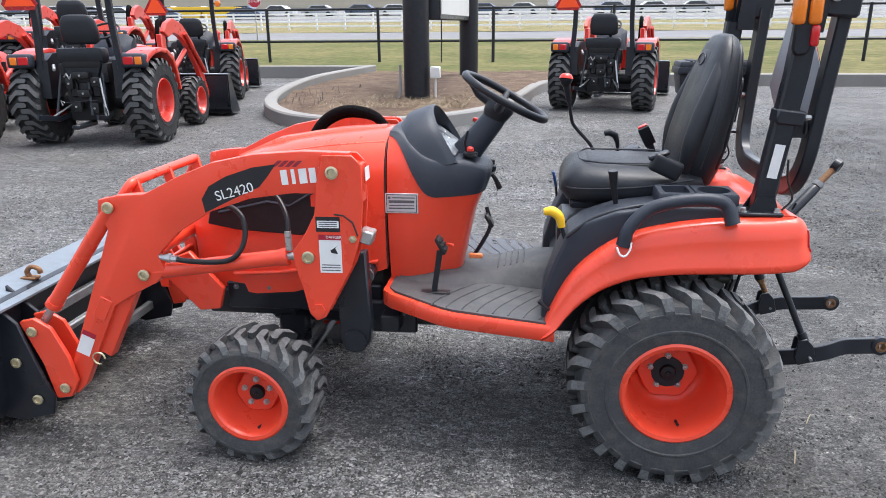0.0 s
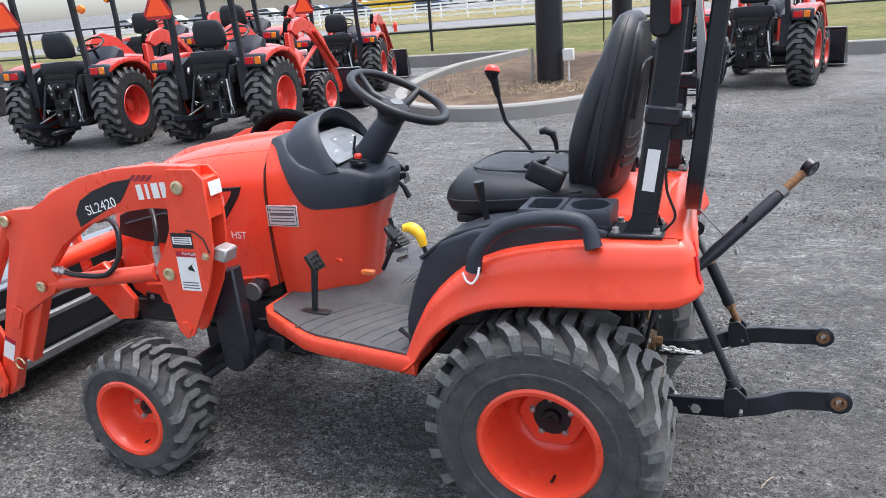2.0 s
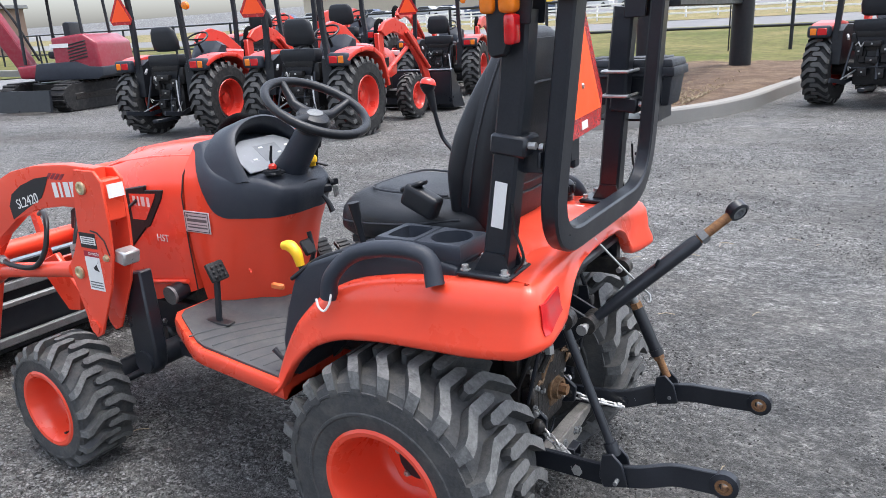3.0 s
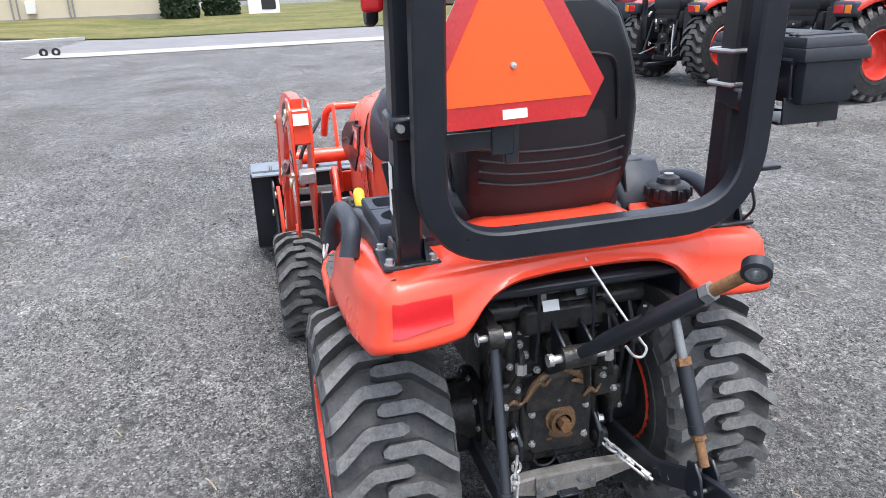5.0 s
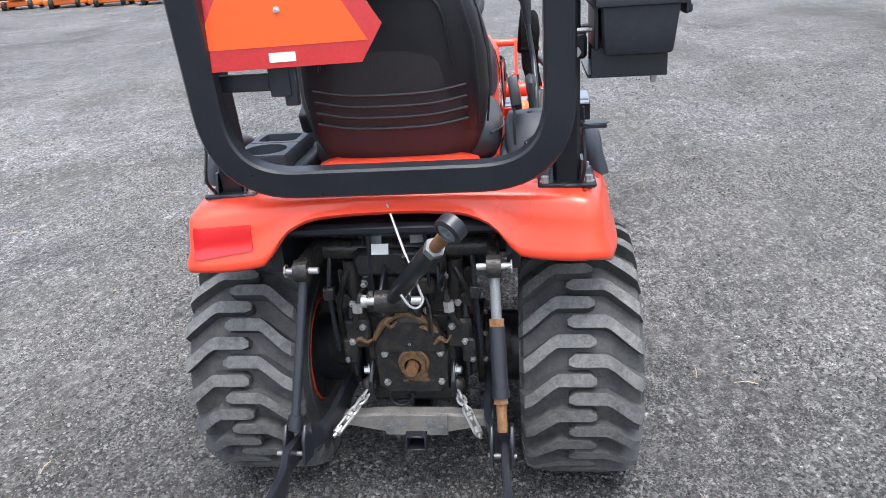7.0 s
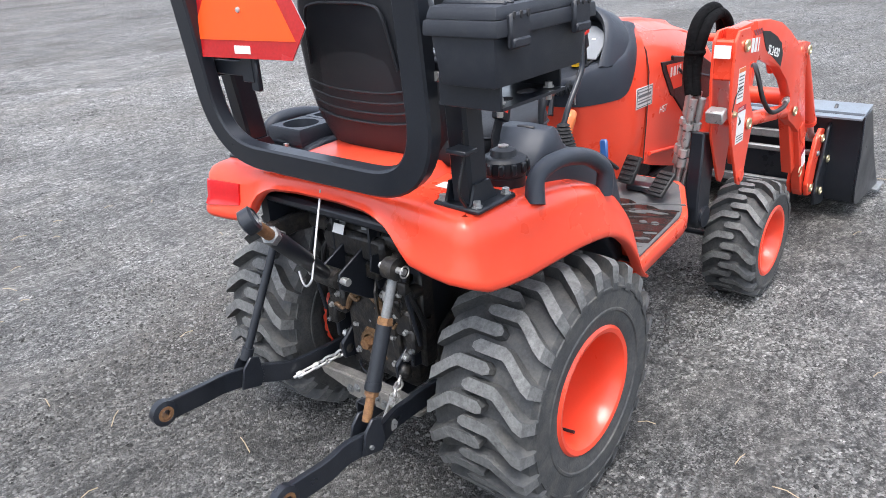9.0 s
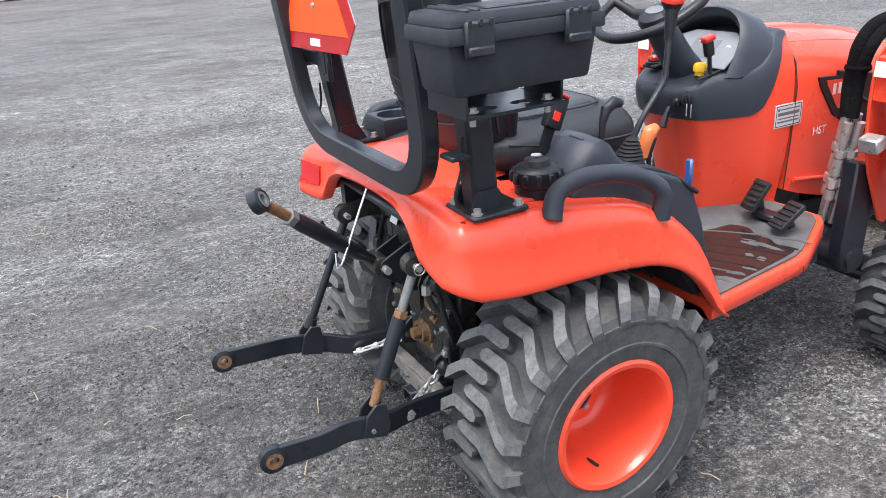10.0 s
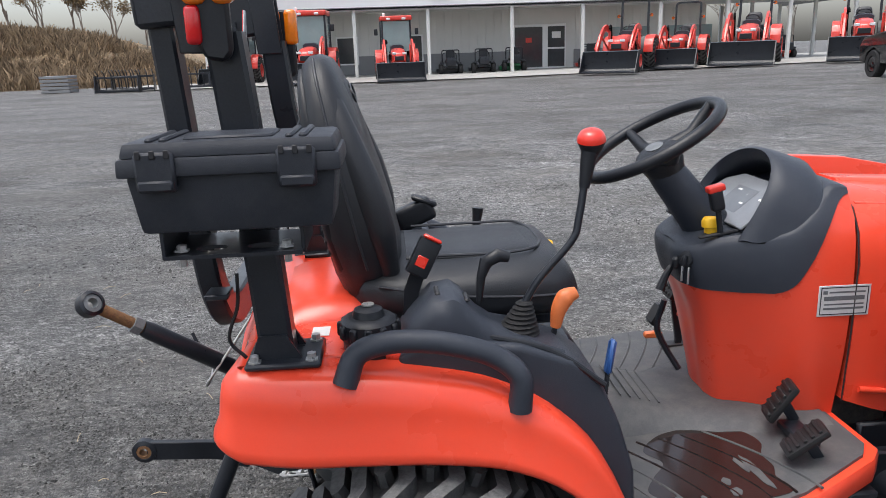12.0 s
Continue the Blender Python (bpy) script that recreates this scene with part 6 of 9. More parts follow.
part("selector_arm", Shape().tube([(0.225, 0.045, 0.60), (0.25, 0.060, 0.57), (0.252, 0.062, 0.50)], 0.007, 8, flat=(0.006, 0.020)), GREASY, tr)
part("steel_tab", plate(0.030, 0.045, 0.003, facing((0.235, -0.055, 0.735), (1, -0.1, 0.35))), WORN, tr)
part("steel_tab", plate(0.034, 0.040, 0.003, facing((0.235, 0.045, 0.755), (1, 0.2, 0.5))), WORN, tr)
for by, bz in ((-0.068, 0.423), (0.075, 0.425), (-0.068, 0.339), (0.073, 0.341), (-0.055, 0.545), (0.05, 0.545), (0.0, 0.455)):
    part("cover_bolt", bolt((0.215, by, bz), (1, 0, 0), 0.007, 0.010), STEEL, tr)
for s in (-1, 1):
    part("valve_block", Shape().box((0.205, s * 0.128, 0.485), (0.05, 0.065, 0.080), 0.008).box((0.215, s * 0.150, 0.440), (0.04, 0.034, 0.070), 0.006), GREASY, tr)
    part("support_plate", Shape().prism([(0.10, 0.56), (0.245, 0.58), (0.262, 0.66), (0.262, 0.80), (0.10, 0.83)], s * 0.068 - 0.004, s * 0.068 + 0.004, "y", 0.0015), BLACK, tr)
    part("pipe_elbow", Shape().tube(spline([(0.20, s * 0.100, 0.60), (0.245, s * 0.105, 0.605), (0.258, s * 0.112, 0.570), (0.240, s * 0.130, 0.515)]), 0.0085, 8), GREASY, tr)
    part("pipe_nut", Shape().cyl((0.256, s * 0.110, 0.590), (0.259, s * 0.112, 0.565), 0.0135, 6), STEEL, tr)
    part("control_rod", Shape().tube([(0.235, s * 0.172, 0.70), (0.262, s * 0.176, 0.62), (0.225, s * 0.182, 0.44)], 0.006, 8), BLACK, tr)
    part("rod_clevis", Shape().box((0.262, s * 0.176, 0.618), (0.022, 0.026, 0.034), 0.004), GREASY, tr)
    for by, bz in ((0.112, 0.510), (0.142, 0.468), (0.158, 0.418), (0.088, 0.655), (0.130, 0.575)):
        part("block_bolt", bolt((0.232, s * by, bz), (1, 0, 0), 0.0065, 0.010), STEEL if bz > 0.45 else WORN, tr)
part("pump_body", Shape().cyl((0.20, -0.02, 0.628), (0.262, -0.02, 0.628), 0.030, 14).box((0.225, 0.055, 0.628), (0.06, 0.05, 0.045), 0.006), GREASY, tr)
part("lever_quadrant", Shape().prism([(0.205, 0.68), (0.285, 0.695), (0.292, 0.655), (0.25, 0.625), (0.205, 0.635)], 0.092, 0.098, "y", 0.001), BLACK, tr)
for yy, zz, a in ((-0.050, 0.512, 0.9), (0.052, 0.500, -0.7), (0.085, 0.470, 1.2), (-0.115, 0.470, 0.3)):
    part("grease_smear", Shape().tube(spline([(0.231, yy - 0.022, zz - 0.010 * a), (0.233, yy - 0.006, zz + 0.006), (0.231, yy + 0.010, zz - 0.004), (0.232, yy + 0.024, zz + 0.012 * a)]), [0.003, 0.007, 0.005, 0.003], 8), GREASE, tr)
part("pto_ring", Shape().tube([Vector((0.222, -0.035 + 0.030 * math.cos(a), 0.300 + 0.028 * math.sin(a))) for a in np.linspace(math.pi * 0.9, 2.1 * math.pi, 14)], 0.0035, 6), BLACK, tr)
part("drawbar", Shape().prism([(-0.205, 0.262), (-0.075, 0.272), (0.085, 0.272), (0.205, 0.262), (0.190, 0.236), (0.085, 0.214), (-0.075, 0.214), (-0.190, 0.236)], 0.225, 0.262, "x", 0.005).prism([(-0.078, 0.274), (0.088, 0.274), (0.086, 0.212), (-0.076, 0.212)], 0.262, 0.270, "x", 0.002), DRAWBAR, tractor, "worn dirty steel drawbar plate")
part("drawbar_tongue", Shape().box((0.17, -0.0195, 0.203), (0.25, 0.006, 0.045), 0.002).box((0.17, 0.0295, 0.203), (0.25, 0.006, 0.045), 0.002).box((0.17, 0.005, 0.2225), (0.25, 0.043, 0.006), 0.002).box((0.17, 0.005, 0.1835), (0.25, 0.043, 0.006), 0.002).box((0.10, 0.005, 0.203), (0.02, 0.043, 0.033)), BLACK, tractor)
for by in (-0.09, -0.05, 0.06, 0.10):
    part("drawbar_bolt", bolt((0.270, by * 0.72, 0.25 - 0.012 * (abs(by) > 0.08)), (1, 0, 0), 0.009, 0.008), WORN, tractor)
for s, yl, yb, ye, zl, ze in ((-1, -0.205, -0.235, -0.212, 0.715, 0.372), (1, 0.228, 0.245, 0.254, 0.717, 0.352)):
    arm = Shape().tube([(0.215, yl * 0.96, 0.715), (0.28, yl * 0.97, 0.722), (0.345, yl, zl)], 0.02, 4, flat=(0.022, 0.05), up=(0, 0, 1))
    part("lift_arm", arm, GREASY, tractor)
    part("arm_eye", Shape().cyl((0.343, yl - 0.016, zl), (0.343, yl + 0.016, zl), 0.026, 16), GREASY, tractor)
    part("arm_pin", Shape().cyl((0.343, yl - 0.038, zl), (0.343, yl + 0.038, zl), 0.008, 10), STEEL, tractor)
    ring = [Vector((0.343 + 0.014 * math.cos(a), yl + s * 0.038, zl + 0.014 * math.sin(a))) for a in np.linspace(0, 2 * math.pi, 15)]
    part("pin_clip", Shape().tube(ring, 0.002, 6, caps=False), STEEL, tractor)
    line = [Vector(p) for p in ((0.06, s * 0.185, 0.285), (0.36, s * 0.195, 0.298), (0.46, yb, 0.325), (0.56, yb, 0.348), (0.62, ye, ze - 0.008), (0.735, ye, ze))]
    link = part("lower_link", Shape().tube(rounded(line, 0.04), 0.03, 4, flat=(0.016, 0.056), up=(0, 0, 1)), BLACK, tractor, "black lower lift arm", sharp=30)
    part("link_eye", Shape().turn([(0.033, -0.010), (0.033, 0.010), (0.021, 0.014), (0.018, 0.011), (0.018, -0.011), (0.021, -0.014), (0.033, -0.010)], (0.742, ye, ze), "y", 20), BLACK, link)
    part("link_ball", Shape().turn([(0.021, -0.013), (0.0225, 0.0), (0.021, 0.013), (0.012, 0.014), (0.011, 0.0), (0.012, -0.014), (0.021, -0.013)], (0.742, ye, ze), "y", 18), RUST, link)
    part("link_bolt", bolt((0.38, s * 0.195 + s * 0.009, 0.300), (0, s, 0), 0.015, 0.014), STEEL, link)
    lug = Shape().prism([(0.465, 0.30), (0.525, 0.318), (0.51, 0.375), (0.485, 0.40), (0.458, 0.39), (0.452, 0.33)], yb + s * 0.010, yb + s * 0.018, "y", 0.002)
    lug.prism([(0.465, 0.30), (0.525, 0.318), (0.51, 0.375), (0.485, 0.40), (0.458, 0.39), (0.452, 0.33)], yb - s * 0.026, yb - s * 0.034, "y", 0.002)
    part("link_yoke", lug, BLACK, link)
    part("yoke_pin", Shape().cyl((0.50, yb - 0.038, 0.332), (0.50, yb + 0.024, 0.332), 0.0055, 10), WORN, link)
    low = (0.484, yb - s * 0.006, 0.385)
    high = (0.345, yl - s * 0.0, zl - 0.025)
    a, b = Vector(low), Vector(high)
    if s < 0:
        part("lift_rod", Shape().cyl(a, b, 0.0115, 12).cyl(a, a.lerp(b, 0.10), 0.017, 12), BLACK, tractor, "black lift rod")
    else:
        part("lift_rod", Shape().cyl(a.lerp(b, 0.22), a.lerp(b, 0.68), 0.018, 14).cyl(a.lerp(b, 0.22), a.lerp(b, 0.28), 0.020, 14), BLACK, tractor, "black adjustable lift rod with rusty threads")
        part("rod_thread", Shape().cyl(a, a.lerp(b, 0.24), 0.0115, 12), RUST, tractor)
        part("rod_thread", Shape().cyl(a.lerp(b, 0.66), b, 0.0115, 12), WORN, tractor)
        part("rod_nut", Shape().cyl(a.lerp(b, 0.68), a.lerp(b, 0.73), 0.018, 6), RUST, tractor)
        part("rod_nut", Shape().cyl(a.lerp(b, 0.18), a.lerp(b, 0.22), 0.017, 6), RUST, tractor)
    # check chain with turnbuckle
    c0, c1 = Vector((0.24, s * 0.115, 0.325)), Vector((0.375, s * 0.18, 0.285))
    d = (c1 - c0).normalized()
    sd = d.cross(Vector((0, 0, 1))).normalized()
    for k in range(4):
        c = c0.lerp(c1, 0.06 + 0.13 * k)
        side = sd if k % 2 else Vector((0, 0, 1))
        loop = [c + d * (0.017 * math.cos(t)) + side * (0.010 * math.sin(t)) for t in np.linspace(0, 2 * math.pi, 15)]
        part("chain_link", Shape().tube(loop, 0.0036, 6, caps=False), STEEL, tractor)
    p0, p1 = c0.lerp(c1, 0.54), c0.lerp(c1, 0.88)
    tb = Shape().cyl(p0 + sd * 0.0085, p1 + sd * 0.0085, 0.0034, 8).cyl(p0 - sd * 0.0085, p1 - sd * 0.0085, 0.0034, 8)
    tb.cyl(p0 - d * 0.006, p0 + d * 0.006, 0.0105, 8).cyl(p1 - d * 0.006, p1 + d * 0.008, 0.0105, 8).cyl(p0, p0.lerp(p1, 0.3), 0.004, 8).cyl(p0.lerp(p1, 0.7), c1, 0.0045, 8)
    part("turnbuckle", tb, STEEL, tractor, "zinc turnbuckle")
    part("chain_anchor", Shape().ball((0.225, s * 0.115, 0.335), (0.022, 0.02, 0.024), 10), GREASY, tractor)

a, b = Vector((0.335, -0.012, 0.632)), Vector((0.645, 0.170, 0.917))
tl = part("top_link", Shape().tube([a.lerp(b, 0.02), a.lerp(b, 0.18), a.lerp(b, 0.22), a.lerp(b, 0.74), a.lerp(b, 0.78)], [0.013, 0.017, 0.020, 0.020, 0.017], 14), BLACK, tractor, "black top link with a rusty threaded end")
part("link_thread", Shape().cyl(a.lerp(b, 0.76), b, 0.0125, 12), RUST, tl)
part("lock_nut", Shape().cyl(a.lerp(b, 0.79), a.lerp(b, 0.835), 0.020, 6), WORN, tl)
bd = (b - a).normalized()
ax_ = Vector((0.1, 0.65, 0.75))
bm2 = facing(b + bd * 0.020, ax_ - bd * ax_.dot(bd), bd)
part("ball_end", Shape().turn([(0.027, -0.011), (0.027, 0.011), (0.020, 0.015), (0.018, 0.010), (0.018, -0.010), (0.020, -0.015), (0.027, -0.011)], (0, 0, 0), "z", 20).moved(bm2), BLACK, tl)
part("ball", Shape().turn([(0.019, -0.012), (0.021, 0.0), (0.019, 0.012), (0.011, 0.013), (0.010, 0.0), (0.011, -0.013), (0.019, -0.012)], (0, 0, 0), "z", 18).moved(bm2), WORN, tl)
part("ball_end", Shape().cyl((0.335, -0.045, 0.632), (0.335, 0.03, 0.632), 0.026, 16), GREASY, tl)
part("hitch_pin", Shape().cyl((0.335, -0.075, 0.632), (0.335, 0.06, 0.632), 0.010, 12).cyl((0.335, -0.078, 0.632), (0.335, -0.066, 0.632), 0.015, 10), STEEL, tl)
part("link_handle", Shape().cyl(a.lerp(b, 0.45), a.lerp(b, 0.45) + Vector((0.02, -0.01, 0.05)), 0.004, 8), BLACK, tl)
hook = Shape().tube(spline([(0.338, 0.004, 0.866), (0.395, 0.040, 0.790), (0.452, 0.078, 0.715), (0.466, 0.086, 0.698), (0.472, 0.074, 0.684), (0.468, 0.056, 0.688), (0.462, 0.040, 0.710)]), 0.003, 8)
part("hanging_hook", hook, STEEL, tractor, "thin steel wire hook")

# ---- front loader ----
loader = thing("front_loader", (-1.6, 0, 0), "orange-red front loader arms with black bucket mounted on the tractor", "loader")
boom = [(-1.045, 1.068), (-1.20, 1.072), (-1.36, 1.060), (-1.50, 1.032), (-1.62, 0.985), (-1.74, 0.925), (-1.835, 0.918), (-1.905, 0.903), (-1.912, 0.858), (-1.885, 0.80), (-1.925, 0.70), (-2.10, 0.285), (-2.155, 0.225), (-2.135, 0.180), (-2.09, 0.178), (-2.055, 0.215), (-1.90, 0.525), (-1.815, 0.575),
        (-1.735, 0.615), (-1.700, 0.66), (-1.720, 0.715), (-1.64, 0.795), (-1.52, 0.868), (-1.38, 0.915), (-1.24, 0.935), (-1.13, 0.935), (-1.06, 0.955)]
tower = [(-1.035, 1.062), (-1.13, 1.062), (-1.150, 0.99), (-1.165, 0.87), (-1.205, 0.795), (-1.245, 0.745), (-1.240, 0.695), (-1.215, 0.60), (-1.200, 0.525), (-1.175, 0.500), (-1.145, 0.515), (-1.05, 0.69), (-1.015, 0.80), (-1.005, 0.90), (-1.005, 1.03)]


def pin(at, side, r=0.021):
    x, z = at
    y = side * 0.5575
    s = Shape().turn([(r, 0), (r, side * 0.006), (r * 0.8, side * 0.008), (r * 0.62, side * 0.008), (r * 0.55, side * 0.003), (0.001, side * 0.003)], (x, y, z), "y", 20)
    return s


for s in (-1, 1):
    older = set(loader.children_recursive)
    b_ob = part("boom", Shape().prism(boom, s * 0.503, s * 0.543, "y", 0.004, 2), RED, loader, "orange-red curved boom arm", sharp=30)
    t_ob = part("tower_plate", Shape().prism(tower, s * 0.546, s * 0.556, "y", 0.002).prism(tower, s * 0.478, s * 0.488, "y", 0.002).box((-1.03, s * 0.517, 0.97), (0.045, 0.066, 0.13), 0.006), RED, loader, "orange-red tower plates", sharp=30)
    part("tower_post", Shape().prism([(-1.150, 0.69), (-1.025, 0.72), (-1.013, 0.45), (-1.022, 0.385), (-1.048, 0.352), (-1.080, 0.343), (-1.110, 0.352), (-1.124, 0.39), (-1.128, 0.50)], s * 0.470, s * 0.420, "y", 0.006), BLACK, loader, "black loader mounting post")
    part("tower_tube", Shape().cyl((-1.072, s * 0.10, 0.395), (-1.072, s * 0.480, 0.395), 0.040, 20), BLACK, loader)
    part("mount_frame", Shape().box((-1.32, s * 0.235, 0.47), (0.60, 0.05, 0.11), 0.008).box((-0.98, s * 0.30, 0.42), (0.20, 0.03, 0.12), 0.006), BLACK, loader)
    for bx, bz in ((-1.58, 0.505), (-1.45, 0.505), (-1.30, 0.50), (-1.22, 0.44), (-0.93, 0.44), (-0.95, 0.39)):
        part("mount_bolt", bolt((bx, s * 0.262 if bx < -1.1 else s * 0.316, bz), (0, s, 0), 0.008, 0.008), WORN, loader)
    for at in ((-1.10, 1.007), (-1.193, 0.725)):
        part("pin", pin(at, s), GOLD, t_ob)
    part("pin", Shape().cyl((-1.17, s * 0.555, 0.54), (-1.17, s * 0.562, 0.54), 0.024, 6), RED, t_ob)
    for at in ((-1.869, 0.878), (-1.774, 0.644)):
        part("pin", pin(at, s, 0.020).moved(Matrix.Translation((0, -s * 0.008, 0))), GOLD, b_ob)
    part("tower_screw", bolt((-1.042, s * 0.556, 0.79), (0, s, 0), 0.009, 0.010), GOLD, t_ob)
    slotline = [(-1.10, 0.872), (-1.07, 0.868), (-1.04, 0.845), (-1.025, 0.80)]
    part("tower_slot", Shape().tube([(x, s * 0.556, z) for x, z in slotline], 0.003, 6), INK, t_ob)
    part("lock_block", Shape().box((-1.004, s * 0.512, 0.79), (0.046, 0.060, 0.045), 0.005, pose(0, 0, 0, 0, 15, 0)), STEEL, t_ob, "zinc locking block")
    part("tower_label", plate(0.055, 0.042, 0.001, facing((-0.996, s * 0.517, 1.0), (1, 0, 0.05))), WHITE, t_ob)
    # lift cylinder
    a, b = Vector((-1.774, s * 0.517, 0.644)), Vector((-1.193, s * 0.517, 0.725))
    cy = part("lift_cylinder", Shape().cyl(a.lerp(b, 0.04), a.lerp(b, 0.84), 0.027, 18).cyl(a.lerp(b, 0.82), a.lerp(b, 0.86), 0.030, 18), RED, loader, "orange-red hydraulic lift cylinder")
    part("piston_rod", Shape().cyl(a.lerp(b, 0.84), b, 0.014, 14), STEEL, cy)
    # bucket cylinder
    a, b = Vector((-1.869, s * 0.56, 0.878)), Vector((-2.205, s * 0.56, 0.427))
    a.y = b.y = s * 0.523
    cy = part("bucket_cylinder", Shape().cyl(a.lerp(b, 0.03), a.lerp(b, 0.80), 0.026, 18).cyl(a.lerp(b, 0.78), a.lerp(b, 0.82), 0.029, 18), RED, loader, "orange-red bucket cylinder")
    part("piston_rod", Shape().cyl(a.lerp(b, 0.80), b, 0.014, 14), STEEL, cy)
    hose = spline([(-1.70, s * 0.530, 0.705), (-1.60, s * 0.555, 0.70), (-1.47, s * 0.550, 0.705), (-1.42, s * 0.53, 0.76), (-1.43, s * 0.50, 0.84), (-1.50, s * 0.46, 0.87), (-1.60, s * 0.42, 0.85)])
    part("hydraulic_hose", Shape().tube(hose, 0.009, 10), RUBBER_HOSE, loader)
    part("hose_fitting", Shape().cyl((-1.73, s * 0.528, 0.705), (-1.65, s * 0.542, 0.702), 0.012, 8).cyl((-1.69, s * 0.535, 0.704), (-1.675, s * 0.538, 0.703), 0.016, 6), STEEL, loader)
    part("hydraulic_hose", Shape().tube(spline([(-1.42, s * 0.40, 0.93), (-1.33, s * 0.44, 0.90), (-1.28, s * 0.49, 0.84), (-1.272, s * 0.515, 0.78)]), 0.008, 10), RUBBER_HOSE, loader)
    part("hose_fitting", Shape().cyl((-1.273, s * 0.513, 0.80), (-1.27, s * 0.517, 0.735), 0.012, 8), STEEL, loader)
    # decals
    om = lambda x, z, w, h, t=0.0006: plate(w, h, t, facing((x - 0.010, s * 0.5562, z), (0, s, 0)))
    if s < 0:
        part("info_decal", om(-1.112, 0.838, 0.080, 0.050), INK, t_ob)
        part("print_line", om(-1.112, 0.838, 0.072, 0.024, 0.001), WHITE, t_ob)
        for k in range(3):
            part("print_line", om(-1.112, 0.845 - 0.007 * k, 0.060, 0.003, 0.0013), PRINT, t_ob)
    else:
        part("info_decal", om(-1.075, 0.880, 0.060, 0.118), WHITE, t_ob, "white instruction label with orange head")
        part("print_line", om(-1.075, 0.930, 0.058, 0.014, 0.001), ORANGE_GRIP, t_ob)
        for k in range(7):
            part("print_line", om(-1.075, 0.910 - 0.012 * k, 0.048, 0.004, 0.001), PRINT, t_ob)
    dec = part("danger_decal", om(-1.108, 0.738, 0.074, 0.130), WHITE, t_ob, "white warning label with red band")
    part("red_band", om(-1.108, 0.794, 0.074, 0.018, 0.0009), INK_RED, dec)
    letters("DANGER", 0.013, WHITE, "warning_word", dec, facing((-1.105, s * 0.5571, 0.795), (0, s, 0)), 0.0002)
    for k in range(3):
        part("print_line", om(-1.108, 0.700 - 0.009 * k, 0.062, 0.0035, 0.0009), PRINT, dec)
    part("pictogram", Shape().prism([(-1.118, 0.75), (-1.095, 0.765), (-1.088, 0.775), (-1.102, 0.757), (-1.092, 0.738), (-1.115, 0.742)], s * 0.5565, s * 0.5573, "y"), INK, dec)
    band = [(-1.535, 0.866), (-1.543, 0.912), (-1.515, 0.955), (-1.455, 0.988), (-1.365, 1.018), (-1.285, 1.030), (-1.315, 0.990), (-1.345, 0.955), (-1.44, 0.912)]
    arm_dec = part("boom_decal", Shape().prism(band, s * 0.5435, s * 0.5445, "y"), INK, b_ob, "black band decal with model number")
    letters("SL2420", 0.046, WHITE, "decal_text", arm_dec, facing((-1.430, s * 0.5447, 0.937), (0, s, 0)) @ Matrix.Rotation(radians(15) * (1 if s < 0 else -1), 4, "Z"))
    bar = facing((-1.198, s * 0.5440, 0.993), (0, s, 0)) @ Matrix.Rotation(radians(5) * (1 if s < 0 else -1), 4, "Z")
    for k, w in ((-0.062, 0.022), (-0.032, 0.012), (0.0, 0.026), (0.032, 0.022), (0.060, 0.010)):
        part("logo_bar", plate(w, 0.048, 0.0008, bar @ Matrix.Translation((k, 0, 0))), WHITE, b_ob)
    for k in range(4):
        part("decal_stripe", Shape().prism([(-1.30 + 0.022 * k, 1.022), (-1.285 + 0.022 * k, 1.022), (-1.262 + 0.022 * k, 1.042), (-1.277 + 0.022 * k, 1.042)], s * 0.5435, s * 0.5442, "y"), MAROON, b_ob)
    part("boom_label", plate(0.05, 0.085, 0.0008, facing((-2.03, s * 0.5436, 0.375), (0, s, 0)) @ Matrix.Rotation(radians(25) * -s * -1, 4, "Z")), WHITE, b_ob)
    part("boom_label_band", plate(0.05, 0.018, 0.0012, facing((-2.03, s * 0.5438, 0.375), (0, s, 0)) @ Matrix.Rotation(radians(25) * s, 4, "Z") @ Matrix.Translation((0, 0.042, 0))), INK_RED, b_ob)
    part("boom_pocket", Shape().prism([(-1.945, 0.56), (-1.985, 0.49), (-1.945, 0.465), (-1.905, 0.54)], s * 0.5435, s * 0.5475, "y", 0.002), RED, b_ob)
    # quick hitch at the bucket
    qh = [(-2.255, 0.46), (-2.20, 0.475), (-2.14, 0.44), (-2.09, 0.33), (-2.07, 0.235), (-2.10, 0.175), (-2.16, 0.165), (-2.19, 0.30)]
    q_ob = part("quick_hitch", Shape().prism(qh, s * 0.548, s * 0.566, "y", 0.003).prism(qh, s * 0.475, s * 0.490, "y", 0.003), RED, loader)
    for at in ((-2.207, 0.427), (-2.118, 0.211)):
        part("pin", pin(at, s, 0.019).moved(Matrix.Translation((0, s * 0.012, 0))), GOLD, q_ob)
    br = [(-2.36, 0.56), (-2.25, 0.46), (-2.20, 0.30), (-2.155, 0.175), (-2.17, 0.11), (-2.30, 0.08), (-2.40, 0.10)]
    h_ob = part("bucket_bracket", Shape().prism(br, s * 0.570, s * 0.585, "y", 0.003).prism(br, s * 0.455, s * 0.470, "y", 0.003), BLACK, loader)
    for at in ((-2.273, 0.314), (-2.216, 0.171)):
        part("pin", pin(at, s, 0.019).moved(Matrix.Translation((0, s * 0.032, 0))), GOLD, h_ob)
    part("parking_stand", Shape().box((-1.90, s * 0.50, 0.48), (0.05, 0.045, 0.34), 0.004, pose(0, 0, 0, 0, 27, 0)), RED, loader)
